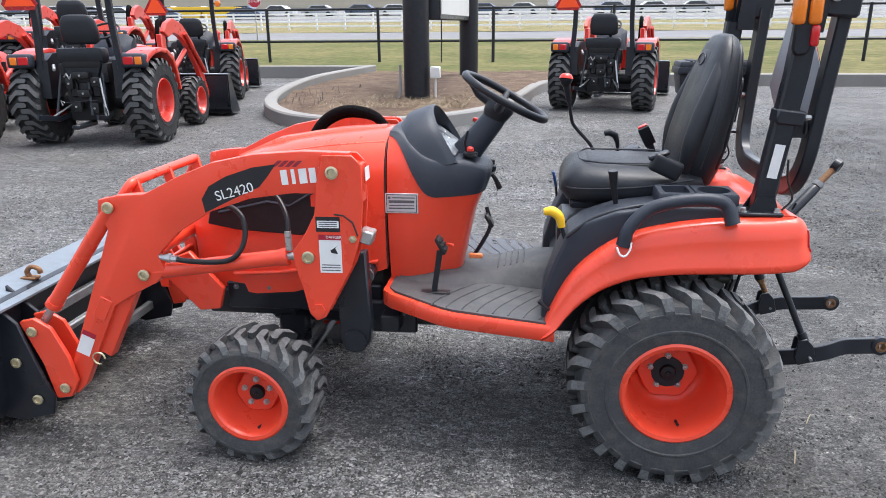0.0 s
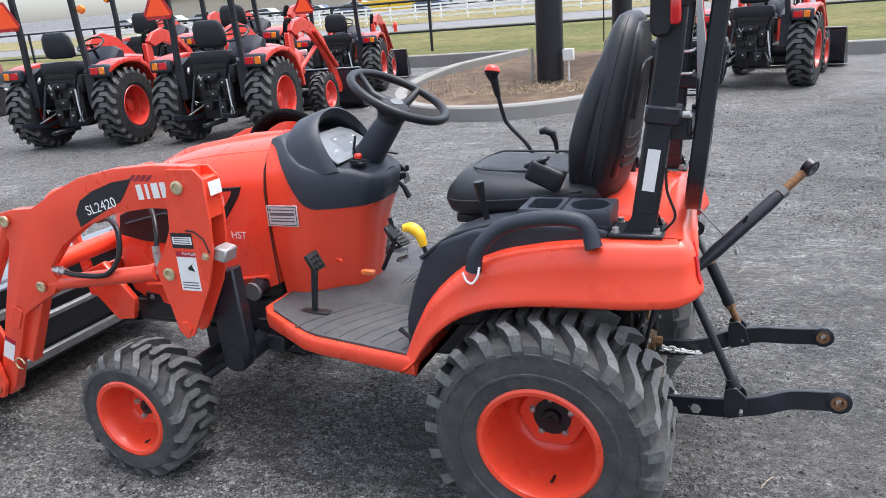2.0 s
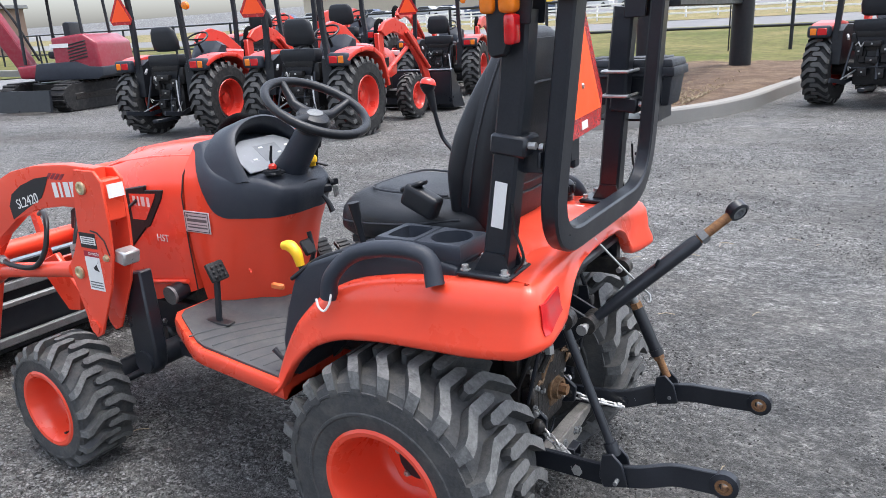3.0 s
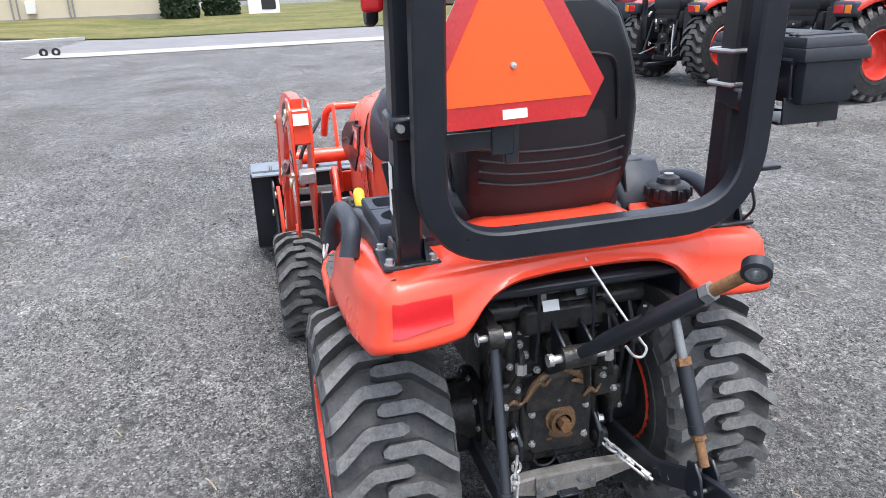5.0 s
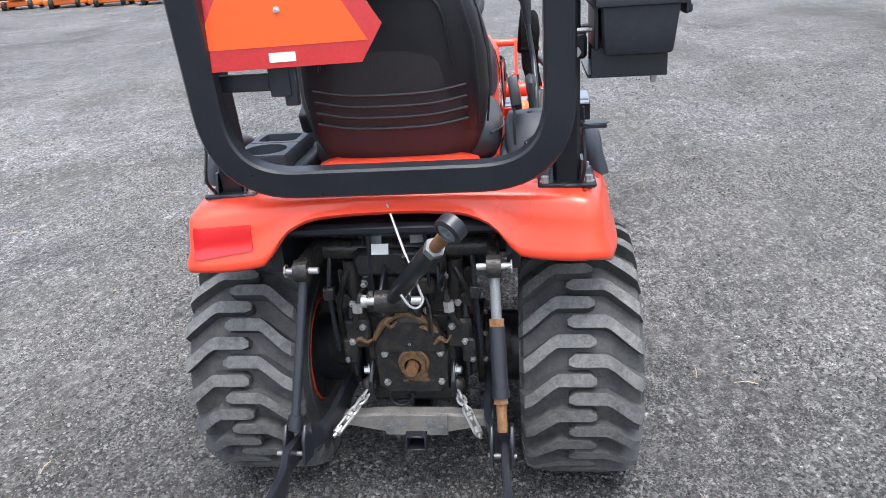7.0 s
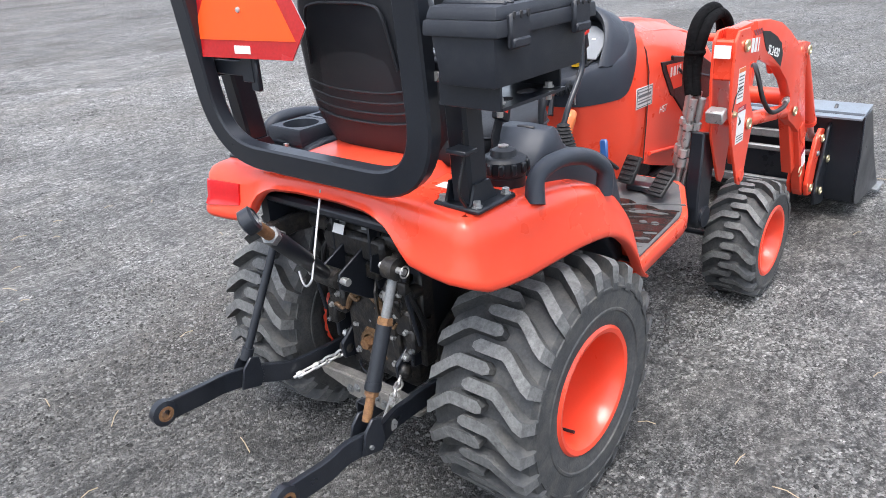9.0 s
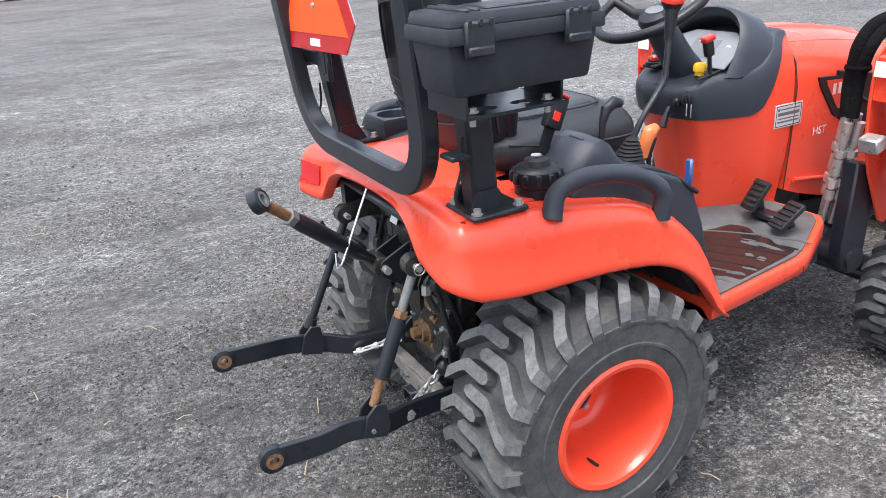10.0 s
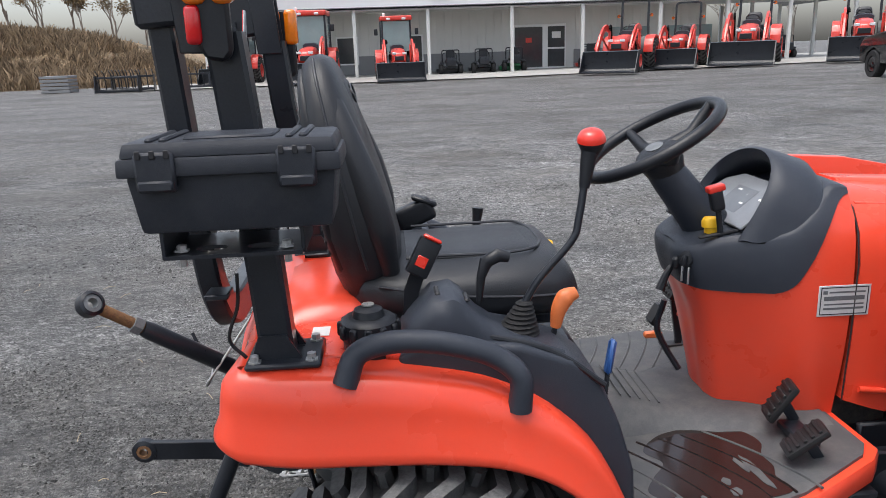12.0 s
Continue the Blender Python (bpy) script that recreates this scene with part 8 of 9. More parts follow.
# ---- utility tractors on display ----
def utility_tractor(name, label, cab=False, rollbar=True, group="", sign=True):
    """Rear axle over the origin, front towards +y."""
    t = thing(name, (0, 0, 0), label, "tractor", group)

    def turned(shape):
        return shape.moved(Matrix.Rotation(radians(-90), 4, "Z"))

    RR, FR = 0.535, 0.36
    for s in (-1, 1):
        for c, r, w, rm, n, lh, lw, hd_ in (((0, s * 0.70, RR), RR, 0.36, 0.27, 22, 0.036, 0.062, 0.16), ((-1.80, s * 0.62, FR), FR, 0.25, 0.20, 16, 0.026, 0.042, 0.12)):
            body, tread = tyre(c, r, w, rm, n, lh, s, lw)
            ty = part("tyre", turned(body), RUBBER_FAR, t)
            worn_tops(part("tread", turned(tread), LUG_FAR, ty), RUBBER_FAR)
            dish, hy = rim(c, rm, w, s, hd_, 28)
            rm_ob = part("rim", turned(dish), RED_FAR, ty)
            part("hub_cap", turned(Shape().turn([(rm * 0.28, 0), (rm * 0.28, s * 0.04), (0.001, s * 0.05)], (c[0], c[1] + hy, c[2]), "y", 14)), RED_FAR, rm_ob)
        fp = [(0.44, 1.05), (0.36, 1.12), (0.20, 1.17), (-0.05, 1.20), (-0.30, 1.17), (-0.50, 1.06), (-0.62, 0.86), (-0.68, 0.62), (-0.62, 0.62), (-0.55, 0.86), (-0.44, 1.02), (-0.27, 1.11), (-0.05, 1.14), (0.18, 1.11), (0.32, 1.06), (0.40, 1.02)]
        part("fender", turned(Shape().prism(fp, s * 0.55, s * 0.86, "y", 0.015, 2)), RED_FAR, t)
        part("fender_wall", turned(Shape().prism([(0.38, 0.60), (0.36, 1.06), (0.20, 1.14), (-0.30, 1.14), (-0.60, 0.80), (-0.62, 0.60)], s * 0.40, s * 0.545, "y")), PLASTIC_BLACK, t)
        lh_ob = part("tail_lamp_housing", turned(Shape().box((0.40, s * 0.70, 1.055), (0.13, 0.31, 0.17), 0.05, seg=3)), PLASTIC, t)
        part("red_lens", turned(Shape().box((0.460, s * 0.645, 1.055), (0.02, 0.13, 0.095), 0.008)), LENS_RED, lh_ob)
        part("amber_lens", turned(Shape().box((0.460, s * 0.765, 1.055), (0.02, 0.09, 0.095), 0.008)), LENS_AMBER, lh_ob)
        part("lower_link", turned(Shape().tube([(0.1, s * 0.22, 0.42), (0.45, s * 0.30, 0.36), (0.85, s * 0.36, 0.42)], 0.03, 8, flat=(0.025, 0.06))), BLACK, t)
        part("lift_rod", turned(Shape().cyl((0.35, s * 0.26, 0.90), (0.50, s * 0.31, 0.38), 0.016, 8)), BLACK, t)
        part("stabilizer", turned(Shape().cyl((0.30, s * 0.20, 0.52), (0.55, s * 0.32, 0.40), 0.012, 8)), WORN, t)
        part("loader_post", turned(Shape().box((-1.05, s * 0.50, 0.95), (0.16, 0.08, 0.80), 0.012)), RED_FAR, t)
        boom2 = [(-1.00, 1.38), (-1.15, 1.50), (-1.40, 1.56), (-1.75, 1.48), (-2.15, 1.22), (-2.45, 0.85), (-2.72, 0.40), (-2.66, 0.30), (-2.55, 0.32), (-2.28, 0.80), (-2.0, 1.08), (-1.70, 1.28), (-1.40, 1.36), (-1.15, 1.30)]
        part("loader_boom", turned(Shape().prism(boom2, s * 0.50, s * 0.57, "y", 0.008)), RED_FAR, t)
        part("lift_cylinder", turned(Shape().cyl((-1.05, s * 0.535, 0.72), (-1.85, s * 0.535, 1.10), 0.035, 10)), RED_FAR, t)
        part("bucket_cylinder", turned(Shape().cyl((-1.75, s * 0.60, 1.35), (-2.50, s * 0.60, 0.75), 0.03, 10)), RED_FAR, t)
        part("headlight", turned(Shape().box((-2.09, s * 0.20, 1.02), (0.03, 0.16, 0.08), 0.01)), LENS_CLEAR, t)
    part("loader_hose", turned(Shape().tube(spline([(-1.0, 0.45, 0.85), (-1.02, 0.46, 1.25), (-1.08, 0.46, 1.48), (-1.25, 0.44, 1.52), (-1.4, 0.42, 1.42)]), 0.035, 8)), HOSE_SLEEVE, t)
    part("hose_coupling", turned(Shape().cyl((-1.0, 0.44, 0.60), (-1.0, 0.45, 0.88), 0.02, 8).cyl((-0.94, 0.44, 0.60), (-0.95, 0.45, 0.86), 0.02, 8)), STEEL, t)
    bk2 = [(-2.72, 0.66), (-2.70, 0.40), (-2.72, 0.12), (-2.80, 0.05), (-3.25, 0.03), (-3.25, 0.05), (-2.82, 0.09), (-2.76, 0.15), (-2.75, 0.40), (-2.80, 0.70)]
    bko = part("bucket", turned(Shape().prism(bk2, -0.88, 0.88, "y")), BLACK, t, sharp=25)
    for s in (-1, 1):
        part("bucket_side", turned(Shape().prism([(-2.72, 0.67), (-2.82, 0.70), (-3.25, 0.03), (-2.80, 0.05), (-2.72, 0.12)], s * 0.88, s * 0.90, "y")), BLACK, bko)
    part("bucket_lip", turned(Shape().box((-2.77, 0, 0.69), (0.10, 1.76, 0.02), 0.004)), BUCKET_GREY, bko)
    hoodr = []
    for x, hw, lo_, top in ((-0.72, 0.27, 0.66, 1.22), (-1.0, 0.28, 0.66, 1.23), (-1.4, 0.28, 0.64, 1.20), (-1.8, 0.27, 0.66, 1.14), (-2.02, 0.24, 0.70, 1.06), (-2.10, 0.20, 0.76, 0.98)):
        hoodr.append([(x, -hw, lo_), (x, -hw, lo_ + (top - lo_) * 0.7), (x, -hw * 0.8, lo_ + (top - lo_) * 0.93), (x, -hw * 0.3, top), (x, hw * 0.3, top), (x, hw * 0.8, lo_ + (top - lo_) * 0.93), (x, hw, lo_ + (top - lo_) * 0.7), (x, hw, lo_)])
    part("hood", turned(Shape().rings(hoodr)), RED_FAR, t, sharp=50)
    part("front_grille", turned(Shape().box((-2.10, 0, 0.84), (0.02, 0.34, 0.16), 0.01)), PLASTIC_BLACK, t)
    part("side_grille", turned(Shape().box((-1.45, -0.285, 0.86), (0.5, 0.01, 0.22), 0.004)), PLASTIC_BLACK, t)
    part("side_grille", turned(Shape().box((-1.45, 0.285, 0.86), (0.5, 0.01, 0.22), 0.004)), PLASTIC_BLACK, t)
    dsh = part("dashboard", turned(Shape().rings([[(x, -w, z0), (x, -w, z1 - 0.06), (x, -w * 0.6, z1), (x, w * 0.6, z1), (x, w, z1 - 0.06), (x, w, z0)] for x, w, z0, z1 in ((-0.80, 0.25, 1.0, 1.34), (-0.68, 0.27, 0.98, 1.36), (-0.55, 0.24, 0.98, 1.22), (-0.50, 0.20, 1.0, 1.16))])), PLASTIC, t, sharp=50)
    part("cowl", turned(Shape().box((-0.66, 0, 0.85), (0.24, 0.40, 0.5), 0.04, seg=2)), RED_FAR, t)
    wc2, e1_, e2_ = Vector((-0.42, 0, 1.40)), Vector((0.86, 0, -0.5)), Vector((0, 1, 0))
    part("steering_wheel", turned(Shape().tube([wc2 + (e1_ * math.cos(a) + e2_ * math.sin(a)) * 0.19 for a in np.linspace(0, 2 * math.pi, 25)], 0.015, 8, caps=False).cyl((-0.56, 0, 1.16), (-0.43, 0, 1.38), 0.025, 8).cyl((-0.43, -0.18, 1.395), (-0.43, 0.18, 1.395), 0.012, 6)), PLASTIC_BLACK, t)
    seat_o = part("seat", turned(Shape().box((-0.02, 0, 1.02), (0.46, 0.48, 0.12), 0.05, seg=3)), VINYL, t)
    part("backrest", turned(slab([((0.22, 0, 1.25), 0.18, 0.04, (-1, 0, 0.15)), ((0.23, 0, 1.28), 0.225, 0.065, (-1, 0, 0.15)), ((0.25, 0, 1.40), 0.235, 0.065, (-1, 0, 0.15)), ((0.27, 0, 1.52), 0.215, 0.055, (-1, 0, 0.15)), ((0.285, 0, 1.58), 0.175, 0.035, (-1, 0, 0.15)), ((0.29, 0, 1.595), 0.11, 0.01, (-1, 0, 0.15))])), VINYL, seat_o, sharp=70)
    part("seat_box", turned(Shape().box((0.25, 0, 1.12), (0.20, 0.58, 0.17), 0.04, seg=2)), PLASTIC_BLACK, seat_o)
    part("seat_skirt", turned(Shape().prism([(-0.27, 1.06), (0.27, 1.06), (0.20, 0.84), (-0.20, 0.84)], 0.14, 0.33, "x", 0.02)), PLASTIC_BLACK, seat_o)
    part("floor", turned(Shape().box((-0.45, 0, 0.60), (0.75, 1.05, 0.05), 0.01)), MAT_RUBBER, t)
    part("chassis", turned(Shape().box((-0.95, 0, 0.52), (2.1, 0.34, 0.30), 0.03).box((-1.8, 0, 0.40), (0.20, 1.05, 0.14), 0.03)), GREASY_FAR, t)
    part("rear_housing", turned(Shape().box((0.08, 0, 0.56), (0.42, 0.50, 0.50), 0.04, seg=2).box((0.18, 0, 0.90), (0.26, 0.62, 0.24), 0.03, seg=2).box((0.28, 0, 1.03), (0.12, 0.48, 0.14), 0.03, seg=2)), GREASY_FAR, t, "black rear housing and linkage")
    part("axle", turned(Shape().cyl((0, -0.62, RR), (0, 0.62, RR), 0.11, 14)), GREASY_FAR, t)
    part("guard", turned(Shape().box((0.30, -0.14, 0.72), (0.04, 0.10, 0.22), 0.015)), GREASY_FAR, t)
    part("guard", turned(Shape().box((0.30, 0.14, 0.72), (0.04, 0.10, 0.22), 0.015)), GREASY_FAR, t)
    for k, (cy, cz, cw, ch) in enumerate(((-0.17, 0.78, 0.10, 0.14), (0.16, 0.80, 0.12, 0.12), (0.0, 0.66, 0.16, 0.10), (-0.10, 0.50, 0.12, 0.12), (0.13, 0.48, 0.10, 0.14), (0.0, 0.88, 0.22, 0.08))):
        part("linkage_casting", turned(Shape().box((0.33 + 0.01 * k, cy, cz), (0.08, cw, ch), 0.02, seg=2)), GREASY_FAR, t)
        part("casting_bolt", turned(Shape().cyl((0.36 + 0.01 * k, cy, cz), (0.385 + 0.01 * k, cy, cz), 0.014, 6)), STEEL, t)
    part("drawbar", turned(Shape().box((0.45, 0, 0.28), (0.50, 0.09, 0.05), 0.008)), BLACK, t)
    part("top_link", turned(Shape().cyl((0.30, 0.05, 0.80), (0.42, 0.10, 0.40), 0.02, 8)), BLACK, t)
    part("hitch_pin", turned(Shape().tube([(0.36, -0.22, 0.86), (0.38, -0.18, 0.90), (0.40, -0.14, 0.84), (0.40, -0.10, 0.90)], 0.012, 6)), STEEL, t)
    part("pin_clip", turned(Shape().tube([(0.40, -0.24, 0.55), (0.42, -0.28, 0.58), (0.42, -0.26, 0.52)], 0.010, 6)), STEEL, t)
    part("chain", turned(Shape().tube(spline([(0.40, 0.24, 0.84), (0.44, 0.27, 0.66), (0.47, 0.30, 0.50), (0.48, 0.32, 0.40)]), 0.013, 6)), STEEL, t)
    part("spring_bar", turned(Shape().cyl((0.40, -0.26, 0.55), (0.42, 0.20, 0.58), 0.006, 6)), BLACK, t)
    part("hydraulic_outlet", turned(Shape().cyl((0.34, -0.34, 1.0), (0.42, -0.30, 0.95), 0.02, 10)), STEEL, t)
    if cab:
        cbf = t
        for s in (-1, 1):
            part("cab_pillar", turned(Shape().box((0.30, s * 0.58, 1.65), (0.09, 0.09, 1.35), 0.02)), BLACK, t)
            part("cab_pillar", turned(Shape().box((-0.62, s * 0.55, 1.55), (0.08, 0.07, 1.60), 0.02)), BLACK, t)
        part("windscreen", turned(Shape().box((-0.63, 0, 1.68), (0.015, 1.04, 1.15), 0.003)), CAB_GLASS, cbf)
        part("rear_glass", turned(Shape().box((0.31, 0, 1.70), (0.015, 1.08, 1.1), 0.003)), CAB_GLASS, cbf)
        for s in (-1, 1):
            part("side_glass", turned(Shape().box((-0.16, s * 0.575, 1.68), (0.84, 0.012, 1.2), 0.003)), CAB_GLASS, cbf)
            part("mirror", turned(Shape().box((-0.66, s * 0.80, 1.85), (0.05, 0.14, 0.24), 0.02)), PLASTIC_BLACK, cbf)
            part("work_lamp", turned(Shape().box((-0.80, s * 0.30, 2.33), (0.04, 0.16, 0.08), 0.02)), LENS_CLEAR, cbf)
        part("cab_roof", turned(Shape().box((-0.16, 0, 2.36), (1.24, 1.26, 0.18), 0.06, seg=3)), RED_FAR, cbf)
        part("beacon", turned(Shape().turn([(0.06, 0), (0.06, 0.10), (0.001, 0.13)], (-0.5, 0.45, 2.44), "z", 12)), WHITE, cbf)
    elif rollbar:
        hp = rounded([Vector(p) for p in ((0.34, -0.50, 0.95), (0.36, -0.46, 1.50), (0.40, -0.46, 2.42), (0.40, 0.46, 2.42), (0.36, 0.46, 1.50), (0.34, 0.50, 0.95))], 0.14)
        rb_ = part("roll_bar", turned(Shape().tube(hp, 0.04, 8, flat=(0.065, 0.075), up=(0, 1, 0))), BLACK, t)
        for s in (-1, 1):
            part("marker_lamp", turned(Shape().turn([(0.055, -0.02), (0.06, 0.0), (0.05, 0.03), (0.001, 0.035)], (0.36, s * 0.57, 1.86), "x", 14)), LENS_AMBER, rb_)
            part("lamp_arm", turned(Shape().box((0.36, s * 0.52, 1.86), (0.03, 0.08, 0.03), 0.005)), BLACK, rb_)
        if sign:
            m2 = facing((0.44, -0.58, 1.68), (1, 0, 0)) @ Matrix.Scale(1.1, 4)
            so = part("slow_vehicle_sign", turned(Shape().prism(tri, 0, 0.003, "z").moved(m2)), SMV_RED, rb_)
            part("orange_face", turned(Shape().prism(inner, 0.0031, 0.006, "z").moved(m2)), SMV_ORANGE, so)
            part("sign_arm", turned(Shape().cyl((0.36, -0.46, 1.62), (0.43, -0.58, 1.72), 0.015, 6)), BLACK, so)
    return t


def stand(x, y, turn):
    return pose(x, y, ground_z(x, y), 0, 0, turn)


NORTH = "red tractors parked in rows with their rears to the lot"
ut = utility_tractor("tractor", "red utility tractor with black roll bar and front loader on gravel", group=NORTH)
ut.matrix_basis = stand(-6.15, 6.25, 7)
for x, y, a in ((-8.38, 5.80, 9), (-7.40, 11.75, 15), (0.60, 10.55, -13), (8.3, 11.2, -6)):
    copy_thing(ut, stand(x, y, a))
SOUTH = "red tractors lined up before the shop with buckets forward"
us = utility_tractor("tractor", "red utility tractor with black front bucket before the shop", group=SOUTH, sign=False)
us.matrix_basis = stand(-14.3, -33.5, -32) @ Matrix.Scale(1.22, 4)
for x, y, a in ((-17.6, -33.5, -32), (-22.4, -32.5, -32)):
    copy_thing(us, stand(x, y, a) @ Matrix.Scale(1.22, 4))
for x, y, a in ((-9.6, 11.4, 13), (-11.6, 11.0, 12)):
    tagged(copy_thing(us, stand(x, y, a)), "red utility tractor with black roll bar and front loader on gravel", "tractor", NORTH)
cabt = utility_tractor("tractor", "red cab tractor with black front bucket before the shop", True, group=SOUTH)
cabt.matrix_basis = stand(-0.55, -33.3, 2) @ Matrix.Scale(1.14, 4)
copy_thing(cabt, stand(3.3, -34.2, -3) @ Matrix.Scale(1.14, 4))
copy_thing(cabt, stand(6.9, -35.2, -4))
small = copy_thing(us, stand(-11.1, -31.7, -32) @ Matrix.Scale(1.05, 4))
tagged(small, "small red tractor with black front bucket before the shop", "tractor", SOUTH)


# ---- tracked excavators ----
def track(s, x0, x1, y, w, r, shape):
    pts = []
    for a in np.linspace(90, 270, 10):
        pts.append((x0 + r * math.cos(radians(a)), r + r * math.sin(radians(a))))
    for a in np.linspace(-90, 90, 10):
        pts.append((x1 + r * math.cos(radians(a)), r + r * math.sin(radians(a))))
    shape.prism(pts, y - w / 2, y + w / 2, "y", 0.02)
    n = len(pts)
    path = [Vector((*p, 0)) for p in pts + pts[:1]]
    k, run = 0.0, 0.0
    for a, b in zip(path, path[1:]):
        L = (b - a).length
        while k < run + L:
            p = a.lerp(b, (k - run) / L)
            d = (b - a).normalized()
            shape.box((p.x, y, p.y), (0.05, w * 0.96, 0.05), 0.008, pose(0, 0, 0, 0, -math.degrees(math.atan2(d.y, d.x)), 0))
            k += 0.11
        run += L
    return shape


def excavator(label, swing):
    """Tracks along x, blade towards -x; the house and boom are swung by some degrees."""
    t = thing("mini_excavator", (0, 0, 0), label, "excavator")
    for s in (-1, 1):
        tk = part("track", track(s, -0.75, 0.75, s * 0.62, 0.32, 0.25, Shape()), RUBBER_FAR, t)
        part("track_rollers", Shape().box((0, s * 0.62, 0.26), (1.5, 0.335, 0.16), 0.03), GREASY, tk)
    part("undercarriage", Shape().box((0, 0, 0.38), (1.0, 1.0, 0.24), 0.03), GREASY, t)
    part("blade", Shape().prism([(-1.35, 0.05), (-1.30, 0.42), (-1.26, 0.42), (-1.29, 0.05)], -0.78, 0.78, "y").box((-1.0, 0.35, 0.25), (0.6, 0.10, 0.10), 0.01).box((-1.0, -0.35, 0.25), (0.6, 0.10, 0.10), 0.01), BLACK, t)
    up = Shape().prism([(-0.55, 0.60), (-0.60, 0.82), (0.15, 0.86), (0.15, 1.30), (0.75, 1.36), (0.98, 1.20), (1.02, 0.66), (0.90, 0.58)], -0.72, 0.72, "y", 0.05, 3)
    h = part("body", up, MAROON, t)
    part("counterweight", Shape().prism([(-0.30, 0.56), (-0.20, 0.86), (0.55, 0.88), (0.80, 0.78), (1.04, 0.76), (1.03, 0.60), (0.90, 0.54)], -0.735, 0.735, "y", 0.03, 2), PLASTIC, h)
    for k in range(6):
        part("louver", Shape().box((0.62, -0.728, 0.92 + 0.055 * k), (0.36, 0.012, 0.026), 0.004, pose(0, 0, 0, 0, -12, 0)), INK, h)
    part("seat", Shape().box((0.0, 0, 1.0), (0.45, 0.48, 0.14), 0.05, seg=2).box((0.22, 0, 1.30), (0.14, 0.46, 0.56), 0.05, seg=2), VINYL, t)
    part("floor", Shape().box((-0.30, 0, 0.80), (0.7, 1.1, 0.06), 0.01), BLACK, t)
    for x in (-0.50, 0.70):
        for s in (-1, 1):
            part("canopy_post", Shape().cyl((x, s * 0.55, 0.85), (x * 0.9, s * 0.52, 2.35), 0.03, 8), BLACK, t)
    part("canopy", Shape().box((0.10, 0, 2.38), (1.35, 1.20, 0.07), 0.03, seg=2), BLACK, t)
    for s in (-1, 1):
        part("control_lever", Shape().cyl((-0.25, s * 0.25, 0.85), (-0.30, s * 0.25, 1.35), 0.015, 8), BLACK, t)
    part("control_console", Shape().box((0.0, 0.38, 1.1), (0.5, 0.14, 0.25), 0.04), BLACK, t)
    part("boom", Shape().prism([(-0.60, 0.70), (-0.70, 0.95), (-1.20, 1.90), (-1.52, 2.22), (-2.38, 2.02), (-2.42, 1.84), (-1.72, 1.88), (-1.48, 1.72), (-0.92, 0.72)], -0.11, 0.11, "y", 0.02), MAROON, t)
    part("stick", Shape().prism([(-2.25, 2.10), (-2.45, 2.08), (-2.85, 0.70), (-2.72, 0.66)], -0.07, 0.07, "y", 0.015), MAROON, t)
    part("boom_ram", Shape().cyl((-0.80, 0, 0.65), (-1.45, 0, 1.55), 0.05, 10), BLACK, t)
    part("stick_ram", Shape().cyl((-1.50, 0, 2.32), (-2.20, 0, 2.20), 0.045, 10), BLACK, t)
    part("bucket_ram", Shape().cyl((-2.5, 0.0, 1.75), (-2.98, 0, 0.95), 0.035, 10), BLACK, t)
    part("bucket", Shape().prism([(-2.70, 0.70), (-2.95, 0.72), (-3.08, 0.45), (-2.95, 0.12), (-2.62, 0.02), (-2.35, 0.10), (-2.60, 0.14), (-2.85, 0.25), (-2.92, 0.45)], -0.25, 0.25, "y", 0.01), BLACK, t)
    part("arm_hose", Shape().tube(spline([(-0.6, 0.12, 0.9), (-1.1, 0.14, 1.9), (-1.6, 0.12, 2.35), (-2.3, 0.10, 2.15)]), 0.025, 8), RUBBER_HOSE, t)
    part("name_bar", Shape().box((0.30, -0.738, 1.16), (0.34, 0.010, 0.07), 0.002), WHITE, h)
    part("name_bar", Shape().box((-1.62, -0.112, 2.07), (0.36, 0.006, 0.07), 0.002, pose(0, 0, 0, 0, 14, 0)), WHITE, t)
    for ob in t.children_recursive:
        if not ob.name.startswith(("track", "undercarriage", "blade")):
            ob.data.transform(Matrix.Rotation(radians(swing), 4, "Z"))
    return t


ex = excavator("maroon mini excavator with rubber tracks and raised boom on gravel", -73)
ex.matrix_basis = pose(-15.65, 8.50, 0, 0, 0, 103) @ Matrix.Scale(1.2, 4)

# ---- shop building to the south ----
BZ = 0.34
shop = thing("shop_building", (-8, -40, BZ), "long pale metal shop with white gable, porch posts and glass door", "building")
tagged(draped("apron", (-30, -48, 12, -30.4), 2.0, 0.05, APRON), "pale concrete apron before the shop", "apron", kind="structure")
WY, PY, EZ = -40.2, -37.2, 3.62
wall = part("wall", Shape().box((-4.6, WY - 0.15, (BZ + 4.2) / 2), (27.0, 0.3, 4.2 - BZ + 0.4)), SIDING, shop, "pale ribbed metal siding")
for k in range(58):
    x = 8.6 - 0.46 * k
    if -10.5 < x < -7.6:
        continue
    part("siding_rib", Shape().box((x, WY + 0.012, 2.2), (0.05, 0.03, 3.6), 0.008), SIDING, wall)
part("wainscot", Shape().box((0.6, WY + 0.03, BZ + 0.55), (16.4, 0.05, 1.0), 0.005), WAINSCOT, shop)
part("wainscot", Shape().box((-14.3, WY + 0.03, BZ + 0.55), (7.4, 0.05, 1.0), 0.005), WAINSCOT, shop)
part("side_wall", Shape().box((-18.0, -43.3, 2.3), (0.3, 6.2, 4.2)), SIDING, shop)
gab = [(9.4, EZ), (9.4, EZ + 0.02), (-8.0, EZ + 7.0), (-25.4, EZ + 0.02), (-25.4, EZ)]
